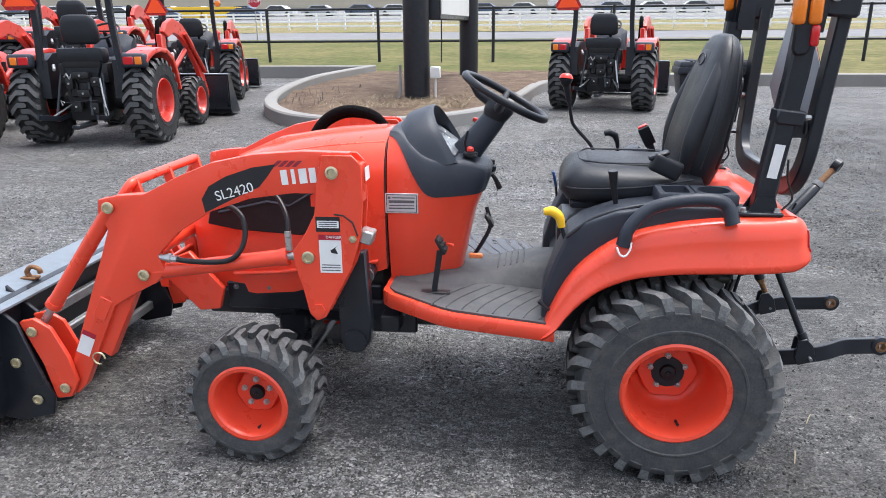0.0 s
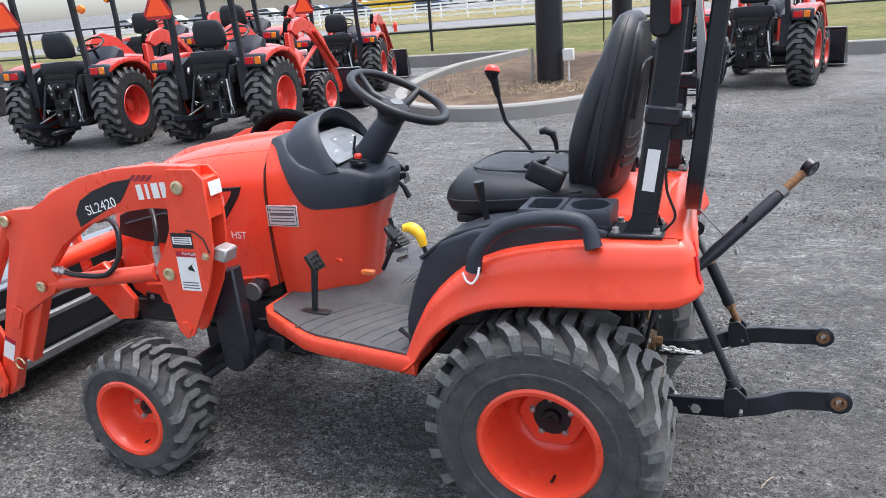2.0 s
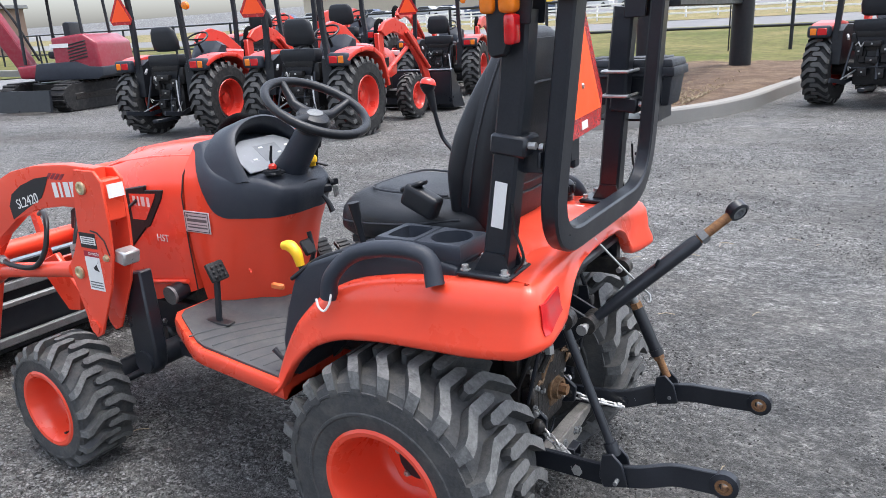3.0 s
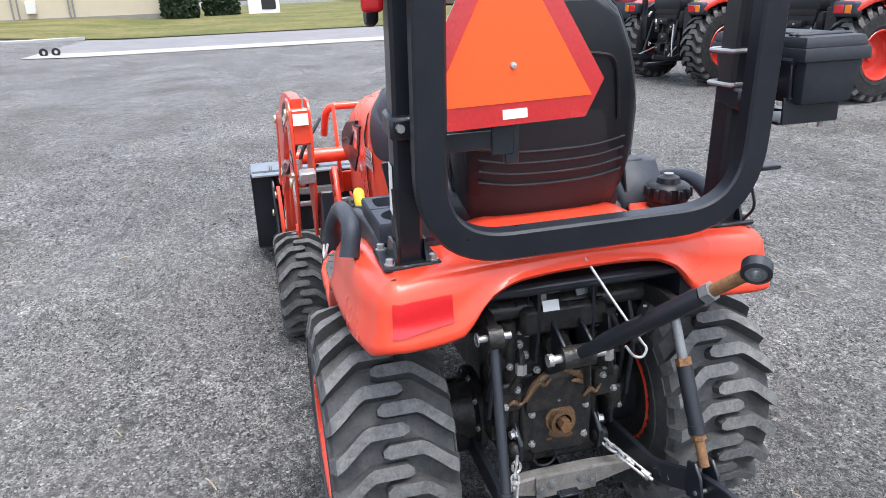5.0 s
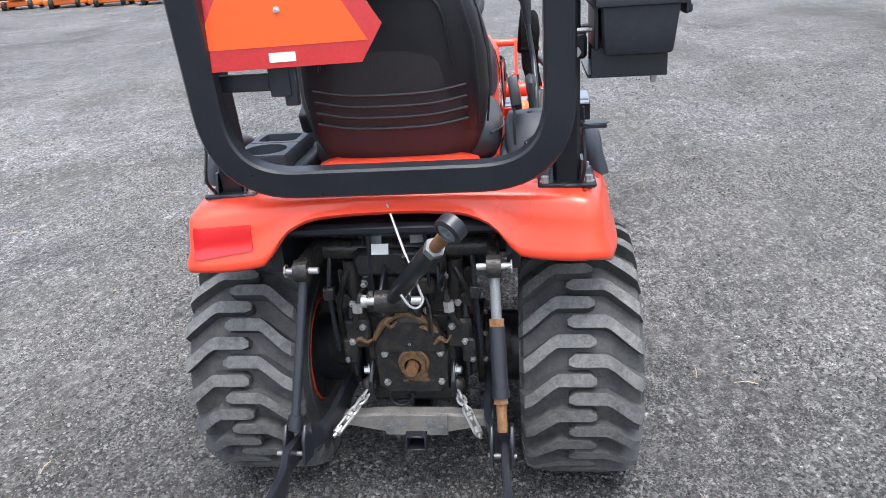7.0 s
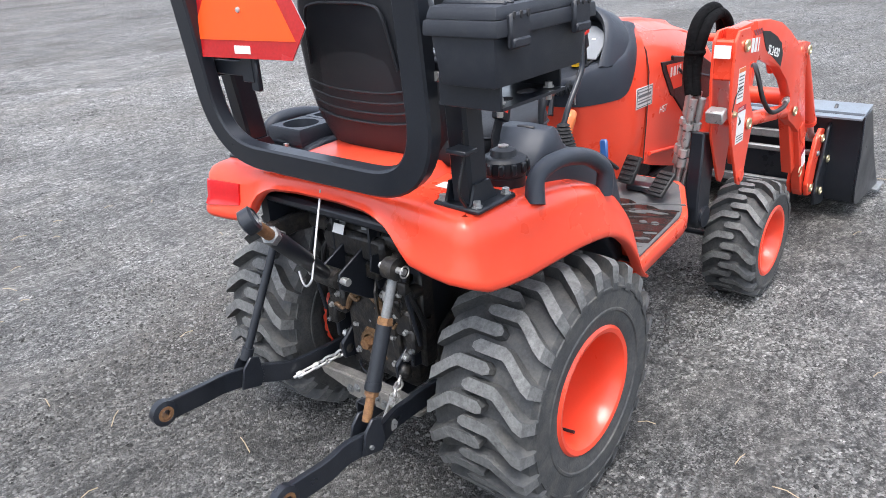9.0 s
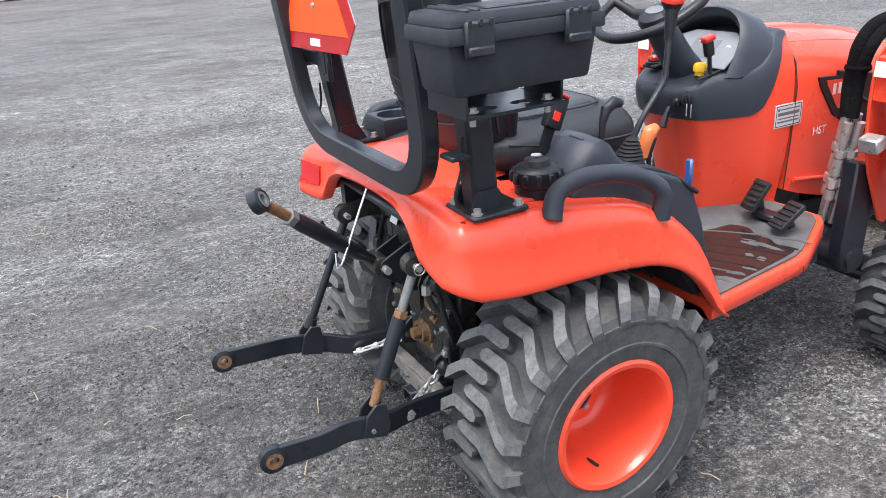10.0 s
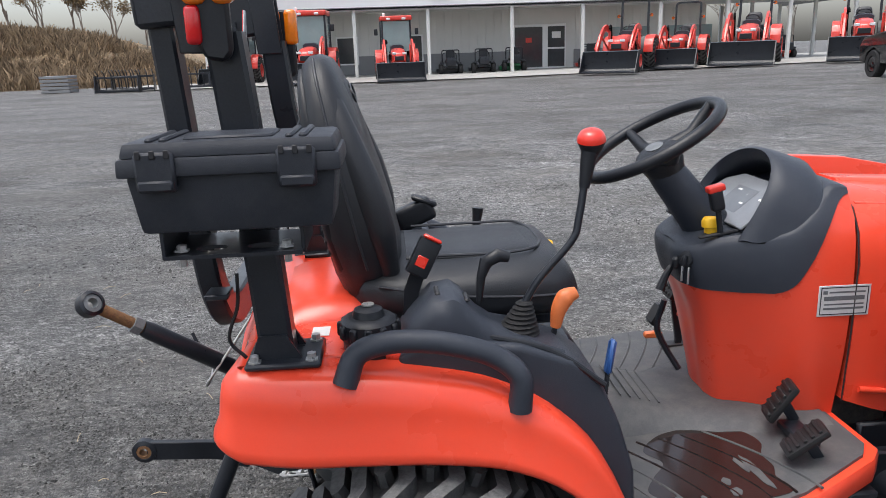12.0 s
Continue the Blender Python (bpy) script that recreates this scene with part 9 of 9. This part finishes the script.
part("gable", Shape().prism(gab, PY - 0.1, PY + 0.15, "y"), SIDING_WHITE, shop, "white metal gable front")
part("soffit", Shape().box((-8.0, WY + 0.9, EZ + 0.06), (34.8, 4.6, 0.08)), SIDING, shop)
for s, x1 in ((1, 9.8), (-1, -25.8)):
    rp = Shape().prism([(-8.0, EZ + 7.25), (x1, EZ + 0.16), (x1, EZ - 0.02), (-8.0, EZ + 7.0)], PY - 9, PY + 0.5, "y")
    part("roof", rp, WAINSCOT, shop)
part("fascia_trim", Shape().box((-8.0, PY + 0.17, EZ + 0.06), (34.8, 0.06, 0.16), 0.01), WAINSCOT, shop)
for x in (8.9, 5.2, 1.45, -2.29, -6.6, -10.3, -14.4, -18.0, -21.4, -25.0):
    part("porch_post", Shape().box((x, PY, (BZ + EZ) / 2 - 0.1), (0.17, 0.17, EZ - BZ + 0.3), 0.01), SIDING, shop)
for y in (-41, -45):
    part("porch_post", Shape().box((-25.0, y, (BZ + EZ) / 2 - 0.1), (0.17, 0.17, EZ - BZ + 0.3), 0.01), SIDING, shop)
    part("porch_post", Shape().box((-21.2, y, (BZ + EZ) / 2 - 0.1), (0.17, 0.17, EZ - BZ + 0.3), 0.01), SIDING, shop)
door = part("glass_door", Shape().box((-8.63, WY + 0.05, BZ + 1.22), (3.0, 0.10, 2.44), 0.01), SIDING_WHITE, shop, "white-edged glass double door")
part("door_pane", Shape().box((-8.03, WY + 0.105, BZ + 1.22), (1.55, 0.02, 2.16)), DARK_GLASS, door)
part("door_pane", Shape().box((-9.58, WY + 0.105, BZ + 1.75), (0.95, 0.02, 1.12)), DARK_GLASS, door)
part("door_pane", Shape().box((-9.58, WY + 0.105, BZ + 0.62), (0.95, 0.02, 0.95)), DARK_GLASS, door)
part("door_notice", Shape().box((-8.03, WY + 0.12, BZ + 1.60), (0.34, 0.006, 0.26)), RED_FAR, door)
part("door_notice", Shape().box((-9.58, WY + 0.12, BZ + 1.85), (0.5, 0.006, 0.35)), WHITE, door)
for x, w in ((4.4, 1.6), (-1.3, 1.7), (2.0, 1.2)):
    wn_ = part("window", Shape().box((x, WY + 0.04, BZ + 1.35), (w, 0.08, 1.5), 0.01), SIDING_WHITE, shop)
    part("pane", Shape().box((x, WY + 0.085, BZ + 1.35), (w - 0.16, 0.02, 1.34)), DARK_GLASS, wn_)
for x in (-13.6, -17.2):
    part("window", Shape().box((x, WY + 0.05, BZ + 1.5), (2.6, 0.08, 1.3), 0.01), CAB_GLASS, shop)
# sign on the gable: a ring and rows of plain dark red blocks
sg = thing("shop_sign", (-6, PY + 0.2, 5), "dark red block lettering and white ring on the gable", "sign")
ringp = Shape()
ringp.turn([(0.95, 0), (1.25, 0), (1.25, 0.08), (0.95, 0.08), (0.95, 0)], (-3.0, PY + 0.16, 5.35), "y", 40)
part("ring", ringp, WHITE, sg)
for k in range(14):
    a = 2 * math.pi * k / 14
    part("ring_mark", Shape().box((-3.0 + 1.1 * math.cos(a), PY + 0.25, 5.35 + 1.1 * math.sin(a)), (0.16, 0.02, 0.10), 0.005, pose(0, 0, 0, 0, -math.degrees(a), 0)), INK, sg)
for k, w in enumerate((0.95, 0.85, 0.8, 0.85, 0.35, 0.85, 0.0, 0.8, 0.9, 0.9, 0.7, 0.75)):
    x = -3.15 - sum((0.95, 0.85, 0.8, 0.85, 0.35, 0.85, 0.5, 0.8, 0.9, 0.9, 0.7, 0.75)[:k]) - 0.10 * k - w / 2
    if w:
        blk = part("letter_block", Shape().box((x, PY + 0.27, 5.45), (w * 0.9, 0.10, 0.95), 0.02), SIGN_RED, sg)
        part("block_edge", Shape().box((x, PY + 0.22, 5.43), (w * 0.98, 0.08, 1.05), 0.02), WHITE, blk)


# mowers before the shop and along the lot
def mower(name, label, body_mat, group):
    t = thing(name, (0, 0, 0), label, "mower", group)
    for s in (-1, 1):
        part("drive_wheel", Shape().turn([(0.10, -0.11), (0.24, -0.11), (0.28, -0.07), (0.28, 0.07), (0.24, 0.11), (0.10, 0.11), (0.08, 0.05), (0.001, 0.05)], (0.35, s * 0.52, 0.28), "y", 20), RUBBER_FAR, t)
        part("caster", Shape().turn([(0.001, -0.07), (0.05, -0.07), (0.14, -0.06), (0.15, 0), (0.14, 0.06), (0.05, 0.07), (0.001, 0.07)], (-0.85, s * 0.42, 0.15), "y", 16), RUBBER_FAR, t)
        part("caster_fork", Shape().box((-0.80, s * 0.42, 0.36), (0.10, 0.18, 0.08), 0.01), BLACK, t)
        part("steer_bar", Shape().tube([(-0.15, s * 0.36, 0.55), (-0.28, s * 0.38, 1.0), (-0.12, s * 0.30, 1.12), (-0.05, s * 0.10, 1.12)], 0.018, 8, smooth=0.08), BLACK, t)
        part("fender", Shape().box((0.32, s * 0.45, 0.58), (0.55, 0.22, 0.12), 0.04, seg=2), BLACK, t)
    part("deck", Shape().prism([(-0.75, -0.45), (-0.60, -0.72), (0.0, -0.72), (0.1, -0.5), (0.1, 0.5), (0.0, 0.72), (-0.60, 0.72), (-0.75, 0.45)], 0.10, 0.30, "z", 0.03), body_mat, t)
    part("chassis", Shape().box((-0.15, 0, 0.38), (1.5, 0.55, 0.12), 0.02), body_mat, t)
    part("engine", Shape().box((0.62, 0, 0.66), (0.45, 0.50, 0.42), 0.06, seg=2), BLACK, t)
    part("seat", Shape().box((0.05, 0, 0.66), (0.50, 0.50, 0.14), 0.05, seg=2).box((0.28, 0, 0.95), (0.14, 0.46, 0.56), 0.05, seg=2), VINYL, t)
    part("roll_bar", Shape().tube([(0.42, -0.45, 0.45), (0.45, -0.45, 1.25), (0.45, 0.45, 1.25), (0.42, 0.45, 0.45)], 0.028, 8, smooth=0.1), BLACK, t)
    return t


OM = "orange mowers parked in a row at the lot edge"
mo = mower("zero_turn_mower", "orange zero-turn mower with black seat on gravel", ORANGE, OM)
mo.matrix_basis = stand(-22.4, -8.4, -160)
for x, y in ((-22.7, -10.2), (-22.9, -12.0), (-23.2, -13.8), (-23.5, -15.6), (-23.9, -17.6), (-25.2, -21.0), (-26.2, -23.0), (-27.6, -24.4), (-29.0, -25.6)):
    copy_thing(mo, stand(x, y, -160))
SM = "mowers on the porch of the shop"
mb = mower("zero_turn_mower", "black zero-turn mower on the shop porch", BLACK, SM)
mb.matrix_basis = stand(-3.45, -38.3, 90)
copy_thing(mb, stand(-5.2, -38.3, 90))
mr = mower("zero_turn_mower", "red zero-turn mower with black engine on the shop porch", RED_FAR, SM)
mr.matrix_basis = stand(-11.0, -38.3, 85)
copy_thing(mr, stand(-19.2, -38.0, 85))
copy_thing(mr, stand(-22.0, -39.0, 95))
mg = mower("walk_mower", "green mower on the shop porch", GREEN, SM)
mg.matrix_basis = stand(-6.85, -38.4, 90)

# ---- black pickup ----
def pickup(label):
    """Rear axle over the origin, front towards -y."""
    t = thing("pickup_truck", (0, 0, 0), label, "truck")
    side = [(1.25, 0.55), (1.28, 1.18), (-0.72, 1.22), (-0.75, 1.25), (-1.0, 1.95), (-2.55, 1.97), (-3.25, 1.38), (-4.55, 1.20), (-4.75, 0.95), (-4.72, 0.50), (-4.35, 0.45), (-4.30, 0.75), (-3.9, 0.92), (-3.5, 0.75), (-3.45, 0.45), (-0.5, 0.45), (-0.42, 0.78), (0.0, 0.95), (0.42, 0.78), (0.5, 0.50)]
    body = part("body", Shape().prism(side, -0.98, 0.98, "x", 0.04, 2), TRUCK_BLACK, t)
    for s in (-1, 1):
        part("window", Shape().prism([(-1.12, 1.40), (-1.18, 1.84), (-1.75, 1.86), (-1.75, 1.40)], s * 0.975, s * 0.988, "x"), DARK_GLASS, body)
        part("window", Shape().prism([(-1.85, 1.40), (-1.85, 1.86), (-2.48, 1.86), (-3.0, 1.42)], s * 0.975, s * 0.988, "x"), DARK_GLASS, body)
        part("tail_lamp", Shape().box((s * 0.90, 1.27, 1.0), (0.16, 0.06, 0.40), 0.02), LENS_RED, body)
        part("mirror", Shape().box((s * 1.12, -2.75, 1.45), (0.24, 0.12, 0.20), 0.04), TRUCK_BLACK, body)
        for y in (0.0, -3.9):
            wh = part("tyre", Shape().turn([(0.24, -0.13), (0.38, -0.14), (0.42, -0.10), (0.42, 0.10), (0.38, 0.14), (0.24, 0.13)], (s * 0.86, y, 0.42), "x", 28), RUBBER_FAR, t)
            part("rim", Shape().turn([(0.25, s * 0.10), (0.22, s * 0.12), (0.12, s * 0.09), (0.001, s * 0.11)], (s * 0.86, y, 0.42), "x", 12), TRUCK_BLACK, wh)
    part("rear_window", Shape().box((0, -0.90, 1.64), (1.5, 0.03, 0.42), 0.01, pose(0, 0, 0, -20, 0, 0)), DARK_GLASS, body)
    part("tonneau", Shape().box((0, 0.28, 1.235), (1.8, 1.9, 0.05), 0.02), PLASTIC, body)
    part("bumper", Shape().box((0, 1.36, 0.58), (1.9, 0.18, 0.22), 0.05, seg=2), PLASTIC_BLACK, body)
    part("number_plate", Shape().box((0, 1.46, 0.62), (0.32, 0.01, 0.16), 0.003), WHITE, body)
    part("tailgate_trim", Shape().box((0, 1.285, 1.0), (1.2, 0.02, 0.05), 0.005), STEEL, body)
    return t


trk = pickup("black pickup truck parked on the gravel")
trk.matrix_basis = stand(-15.1, -16.1, -8)


# parked cars far off
def car(label, material):
    t = thing("car", (0, 0, 0), label, "car", "cars parked in the distance")
    side = [(2.2, 0.35), (2.25, 0.80), (1.5, 0.95), (0.8, 1.45), (-1.0, 1.48), (-1.8, 0.98), (-2.25, 0.85), (-2.25, 0.35)]
    b = part("body", Shape().prism(side, -0.88, 0.88, "y", 0.06, 2), material, t)
    for s in (-1, 1):
        part("window", Shape().prism([(1.25, 1.0), (0.72, 1.38), (-0.92, 1.40), (-1.45, 1.0)], s * 0.885, s * 0.892, "y"), DARK_GLASS, b)
        for x in (-1.4, 1.4):
            part("wheel", Shape().turn([(0.001, s * 0.10), (0.2, s * 0.10), (0.32, s * 0.09), (0.34, 0), (0.32, -s * 0.09)], (x, s * 0.80, 0.34), "y", 18), RUBBER_FAR, t)
    return t


rngc = random.Random(8)
cars = [car("%s car parked in the distance" % n, m) for n, m in zip(("silver", "dark blue", "white"), CAR_PAINTS)]
cars[0].matrix_basis = stand(-62, 84, 20)
cars[1].matrix_basis = stand(-46, 84, 190)
cars[2].matrix_basis = stand(-55, 90, 15)
for k in range(22):
    copy_thing(cars[k % 3], stand(-95 + 5.4 * k + rngc.uniform(-0.6, 0.6), 96 + rngc.uniform(-1, 1), rngc.choice((0, 180)) + rngc.uniform(-6, 6)))
copy_thing(cars[1], stand(-36, 86, 5))
yb = thing("yellow_barrier", (-43, 90, 0), "long yellow equipment at the far parking lot", "equipment")
for k in range(2):
    x = -48.5 + 4.6 * k
    part("bin", Shape().prism([(0, 0), (4.1, 0), (4.4, 1.4), (-0.3, 1.4)], 89, 91, "y", 0.05, m=Matrix.Translation((x, 2, ground_z(x, 92)))), STRIP_YELLOW, yb)
whb = thing("far_building", (-60, 140, 3), "pale low building far off", "building")
part("wall", Shape().box((-60, 140, ground_z(-60, 140) + 2), (120, 14, 4.5)), BEIGE, whb)
part("roof", Shape().box((-60, 140, ground_z(-60, 140) + 4.4), (122, 16, 0.5), 0.1), WAINSCOT, whb)

brick = thing("brick_building", (-68, 27, 0.4), "low brown brick building beyond the lawn", "building")
bg = ground_z(-68, 27)
part("wall", Shape().box((-68, 27, bg + 2.0), (9, 16, 4.2), 0.02), BRICK, brick)
part("roof", Shape().box((-68, 27, bg + 4.2), (9.6, 16.6, 0.3), 0.03), WAINSCOT, brick)
for y in (22.5, 26.5, 30.5):
    part("window", Shape().box((-63.48, y, bg + 1.9), (0.06, 1.6, 1.4), 0.01), DARK_GLASS, brick)

# beige building, hedges and cabinet to the west
wb = thing("beige_building", (-66, -20, 0.2), "plain beige block building beyond the lawn", "building")
part("wall", Shape().box((-66, -21.5, 2.4), (8, 31, 5.2), 0.02), BEIGE, wb)
part("base_course", Shape().box((-61.97, -21.5, 0.45), (0.06, 31, 0.5), 0.01), CONCRETE, wb)
part("parapet", Shape().box((-66, -21.5, 5.1), (8.3, 31.3, 0.25), 0.03), CONCRETE, wb)
for y in (-16.5, -16.1, -12.6, -12.3):
    part("pipe", Shape().cyl((-61.9, y, 0.25), (-61.9, y, 3.4), 0.06, 8), WAINSCOT, wb)
part("meter_box", Shape().box((-61.85, -15.2, 1.5), (0.3, 0.7, 0.9), 0.02), SIDING, wb)


def hedge(x, y, r, h, seed):
    """A clipped evergreen: a dense cloud of small leaf clumps."""
    rng = random.Random(seed)
    t = thing("evergreen_bush", (x, y, ground_z(x, y)), "dark clipped evergreen bush", "bush", "clipped bushes by the beige building")
    s = Shape()
    g = ground_z(x, y)
    for _ in range(900):
        a, v = rng.uniform(0, 6.28), rng.random()
        k = 1.0 if v < 0.8 else math.cos((v - 0.8) / 0.2 * 1.4)
        rr = r * k * (1 + 0.10 * rng.uniform(-1, 1))
        p = Vector((x + rr * math.cos(a), y + rr * math.sin(a), g + 0.1 + v * h + rng.uniform(-0.08, 0.08)))
        u, w = Vector((rng.uniform(-1, 1), rng.uniform(-1, 1), rng.uniform(-1, 1))).normalized() * 0.22, Vector((rng.uniform(-1, 1), rng.uniform(-1, 1), rng.uniform(-1, 1))).normalized() * 0.22
        s.add([p - u, p + w, p + u, p - w], [(0, 1, 2, 3)])
    s.turn([(r * 0.9, 0.05), (r * 0.94, h * 0.75), (r * 0.6, h * 0.95), (0.001, h)], (x, y, g), "z", 16)
    part("crown", s, HEDGE, t, smooth=False)
    part("trunk", Shape().cyl((x, y, g - 0.05), (x, y, g + 0.3), 0.1, 8), BARK, t)


hedge(-61, -4.6, 1.25, 2.3, 1)
hedge(-66, -1.6, 1.35, 2.4, 2)
kb = thing("utility_cabinet", (-66, 1.5, 0.2), "white utility cabinet with open shelf on the lawn", "cabinet")
part("cabinet_body", Shape().box((-66, 1.9, 1.1), (1.0, 2.6, 1.9), 0.03), SIDING_WHITE, kb)
part("cabinet_opening", Shape().box((-65.48, 2.3, 1.2), (0.06, 1.2, 1.2), 0.01), INK, kb)
part("cabinet_base", Shape().box((-66, 1.9, 0.2), (1.3, 3.2, 0.2), 0.01), CONCRETE, kb)
tr2 = thing("trailer", (-23.2, -7.0, 0.05), "low steel trailer tongue with small wheels", "trailer")
part("tongue", Shape().box((-23.3, -6.7, 0.50), (0.08, 3.2, 0.10), 0.01, pose(0, 0, 0, 0, 0, 12)), STEEL, tr2)
part("jack", Shape().cyl((-23.4, -7.6, 0.05), (-23.4, -7.6, 0.9), 0.04, 8), BLACK, tr2)
part("wheel", Shape().turn([(0.06, -0.04), (0.12, -0.04), (0.13, 0), (0.12, 0.04), (0.06, 0.04)], (-23.8, -6.4, 0.14), "x", 14), RUBBER_FAR, tr2)
part("wheel", Shape().turn([(0.06, -0.04), (0.12, -0.04), (0.13, 0), (0.12, 0.04), (0.06, 0.04)], (-23.8, -6.05, 0.14), "x", 14), RUBBER_FAR, tr2)

# ---- brushy bank, bare trees and implements to the south-east ----
bank = Shape()
rows = []
for y in np.linspace(-37, -95, 30):
    row = []
    for x in np.linspace(6, 110, 50):
        h = 3.2 * ease(-y, 37, 46) * ease(x, 8.5, 22 + 0.1 * (-y - 37)) * (1 - 0.30 * ease(-y, 60, 95)) + 0.7 * noise.noise((x * 0.18, y * 0.18, 1)) * ease(-y, 38, 46) * ease(x, 10, 16)
        row.append((x, y, ground_z(x, y) - 0.05 + h))
    rows.append(row)
bank.rings(rows, closed=False, caps=False)
tagged(part("bank", bank, BRUSH), "brown brush-covered bank", "bank", kind="structure")


def bank_z(x, y):
    return ground_z(x, y) - 0.05 + 3.2 * ease(-y, 37, 46) * ease(x, 8.5, 22 + 0.1 * (-y - 37)) * (1 - 0.30 * ease(-y, 60, 95))


def brush(name, clumps, blades, seed, material, label, tall):
    """Clumps of thin dry stems, dense and uneven, over the face of the bank."""
    rng = random.Random(seed)
    s = Shape()
    for _ in range(clumps):
        y = -37.3 - 13 * rng.random() ** 1.1
        x = rng.uniform(8.5, 50)
        if noise.noise((x * 0.4, y * 0.4, seed)) < -0.18:
            continue
        big = tall * rng.uniform(0.5, 1.25) * (1 + 0.5 * noise.noise((x * 0.25, y * 0.25, 7)))
        g = bank_z(x, y) - 0.1
        for _ in range(blades):
            a, lean = rng.uniform(0, 6.28), rng.uniform(0.05, 0.55) * big
            u = Vector((math.cos(a + 1.57), math.sin(a + 1.57), 0)) * rng.uniform(0.005, 0.014)
            p = Vector((x + rng.gauss(0, 0.28), y + rng.gauss(0, 0.28), g))
            tip = Vector((math.cos(a) * lean, math.sin(a) * lean, big * rng.uniform(0.5, 1.0)))
            mid = p + Vector((tip.x * 0.35, tip.y * 0.35, tip.z * 0.65))
            s.add([p - u, p + u, mid + u, p + tip, mid - u], [(0, 1, 2, 3, 4)])
    return tagged(part(name, s, material, smooth=False), label, "brush", kind="stuff")


STEM_MIX = island_mat("mixed_dry_stems", (0.10, 0.070, 0.045), (0.40, 0.29, 0.18))
brush("dry_brush", 3000, 24, 11, STEM_MIX, "dry brown brush covering the bank", 0.8)
brush("straw_brush", 2600, 22, 12, STEM_MIX, "pale dry straw on the bank", 0.6)


def bare_tree(x, y, h, seed, leafy=0.0):
    rng = random.Random(seed)
    g = bank_z(x, y) if x > 9 and y < -37 else ground_z(x, y)
    t = thing("bare_tree", (x, y, g), "leafless tree with thin branches and a few brown leaves", "tree", "bare trees on the skyline")
    wood, leaves = Shape(), Shape()

    def grow(p, d, length, r, depth):
        q = p + d * length
        wood.tube([p, p.lerp(q, 0.5) + Vector((rng.uniform(-1, 1), rng.uniform(-1, 1), 0)) * length * 0.05, q], [r, r * 0.85, r * 0.6], 5, caps=False)
        if depth == 0:
            if leafy and rng.random() < leafy:
                for _ in range(5):
                    c = q + Vector((rng.uniform(-1, 1), rng.uniform(-1, 1), rng.uniform(-1, 1))) * 0.3
                    u, w = Vector((rng.uniform(-1, 1), rng.uniform(-1, 1), rng.uniform(-1, 1))) * 0.06, Vector((rng.uniform(-1, 1), rng.uniform(-1, 1), rng.uniform(-1, 1))) * 0.06
                    leaves.add([c - u, c + w, c + u, c - w], [(0, 1, 2, 3)])
            return
        for _ in range(4 if depth == 4 else 3):
            nd = (d + Vector((rng.uniform(-1, 1), rng.uniform(-1, 1), rng.uniform(-0.2, 0.7))) * 0.62).normalized()
            grow(p.lerp(q, rng.uniform(0.55, 1.0)), nd, length * rng.uniform(0.55, 0.78), r * 0.52, depth - 1)

    grow(Vector((x, y, g - 0.2)), Vector((rng.uniform(-0.1, 0.1), rng.uniform(-0.1, 0.1), 1)).normalized(), h * 0.29, 0.03 + h * 0.008, 5)
    part("trunk", wood, BARK, t)
    if leaves.v:
        part("crown", leaves, LEAF_BROWN, t, smooth=False)


for k, (x, y, h, lf) in enumerate(((34, -58, 8, 0.1), (29, -60, 8.5, 0.15), (25.5, -58, 6, 0.9), (23, -57, 7.5, 0.1), (19.5, -56, 6.5, 0.95), (17.8, -57, 6.0, 0.95), (21, -60, 8, 0.1), (15.5, -58, 6.5, 0.3), (13.8, -62, 7, 0.2), (38, -62, 9, 0.1), (42, -60, 8, 0.2), (-33, -70, 11, 0.05), (-36, -74, 12, 0.05), (-41, -72, 11, 0.05), (31.5, -57, 6.5, 0.5), (27.2, -61, 7.5, 0.4), (36, -59, 7, 0.5), (22, -56, 5.0, 0.95), (16.6, -60, 6.5, 0.5), (40, -57, 6.0, 0.6), (12.4, -60, 5.5, 0.6), (33, -64, 9.5, 0.1))):
    bare_tree(x, y, h, 40 + k, lf)


def implement(label, seed):
    rng = random.Random(seed)
    t = thing("tractor_implement", (0, 0, 0), label, "implement", "black implements stored along the bank")
    part("rail", Shape().box((0, 0, 0.10), (1.7, 0.10, 0.10), 0.01).box((0, 0.5, 0.10), (1.7, 0.08, 0.08), 0.01).box((0, 0.25, 0.62), (1.7, 0.08, 0.08), 0.01), BLACK, t)
    for k in range(7):
        part("tine", Shape().tube([(-0.78 + 0.26 * k, 0.0, 0.1), (-0.78 + 0.26 * k, 0.1, 0.75), (-0.78 + 0.26 * k, 0.35, 0.90)], 0.025, 6), BLACK, t)
    for x in (-0.85, 0.82):
        part("side_plate", Shape().prism([(-0.1, 0.02), (0.55, 0.02), (0.4, 0.7), (0.1, 0.7)], x, x + 0.03, "x"), BLACK, t)
    return t


im = implement("black steel grapple implement on the gravel", 3)
im.matrix_basis = stand(10.9, -30.0, 4)
for x, y, a in ((10.6, -31.0, 8), (8.4, -31.6, 5), (7.0, -32.6, 8)):
    copy_thing(im, stand(x, y, a))
pl = thing("pallet_stack", (14.2, -32.2, 0.3), "stack of dark pallets by the bank", "pallets")
for k in range(5):
    part("pallet", Shape().box((14.2, -32.2, 0.36 + 0.15 * k), (1.2, 1.0, 0.11), 0.01), WAINSCOT, pl)
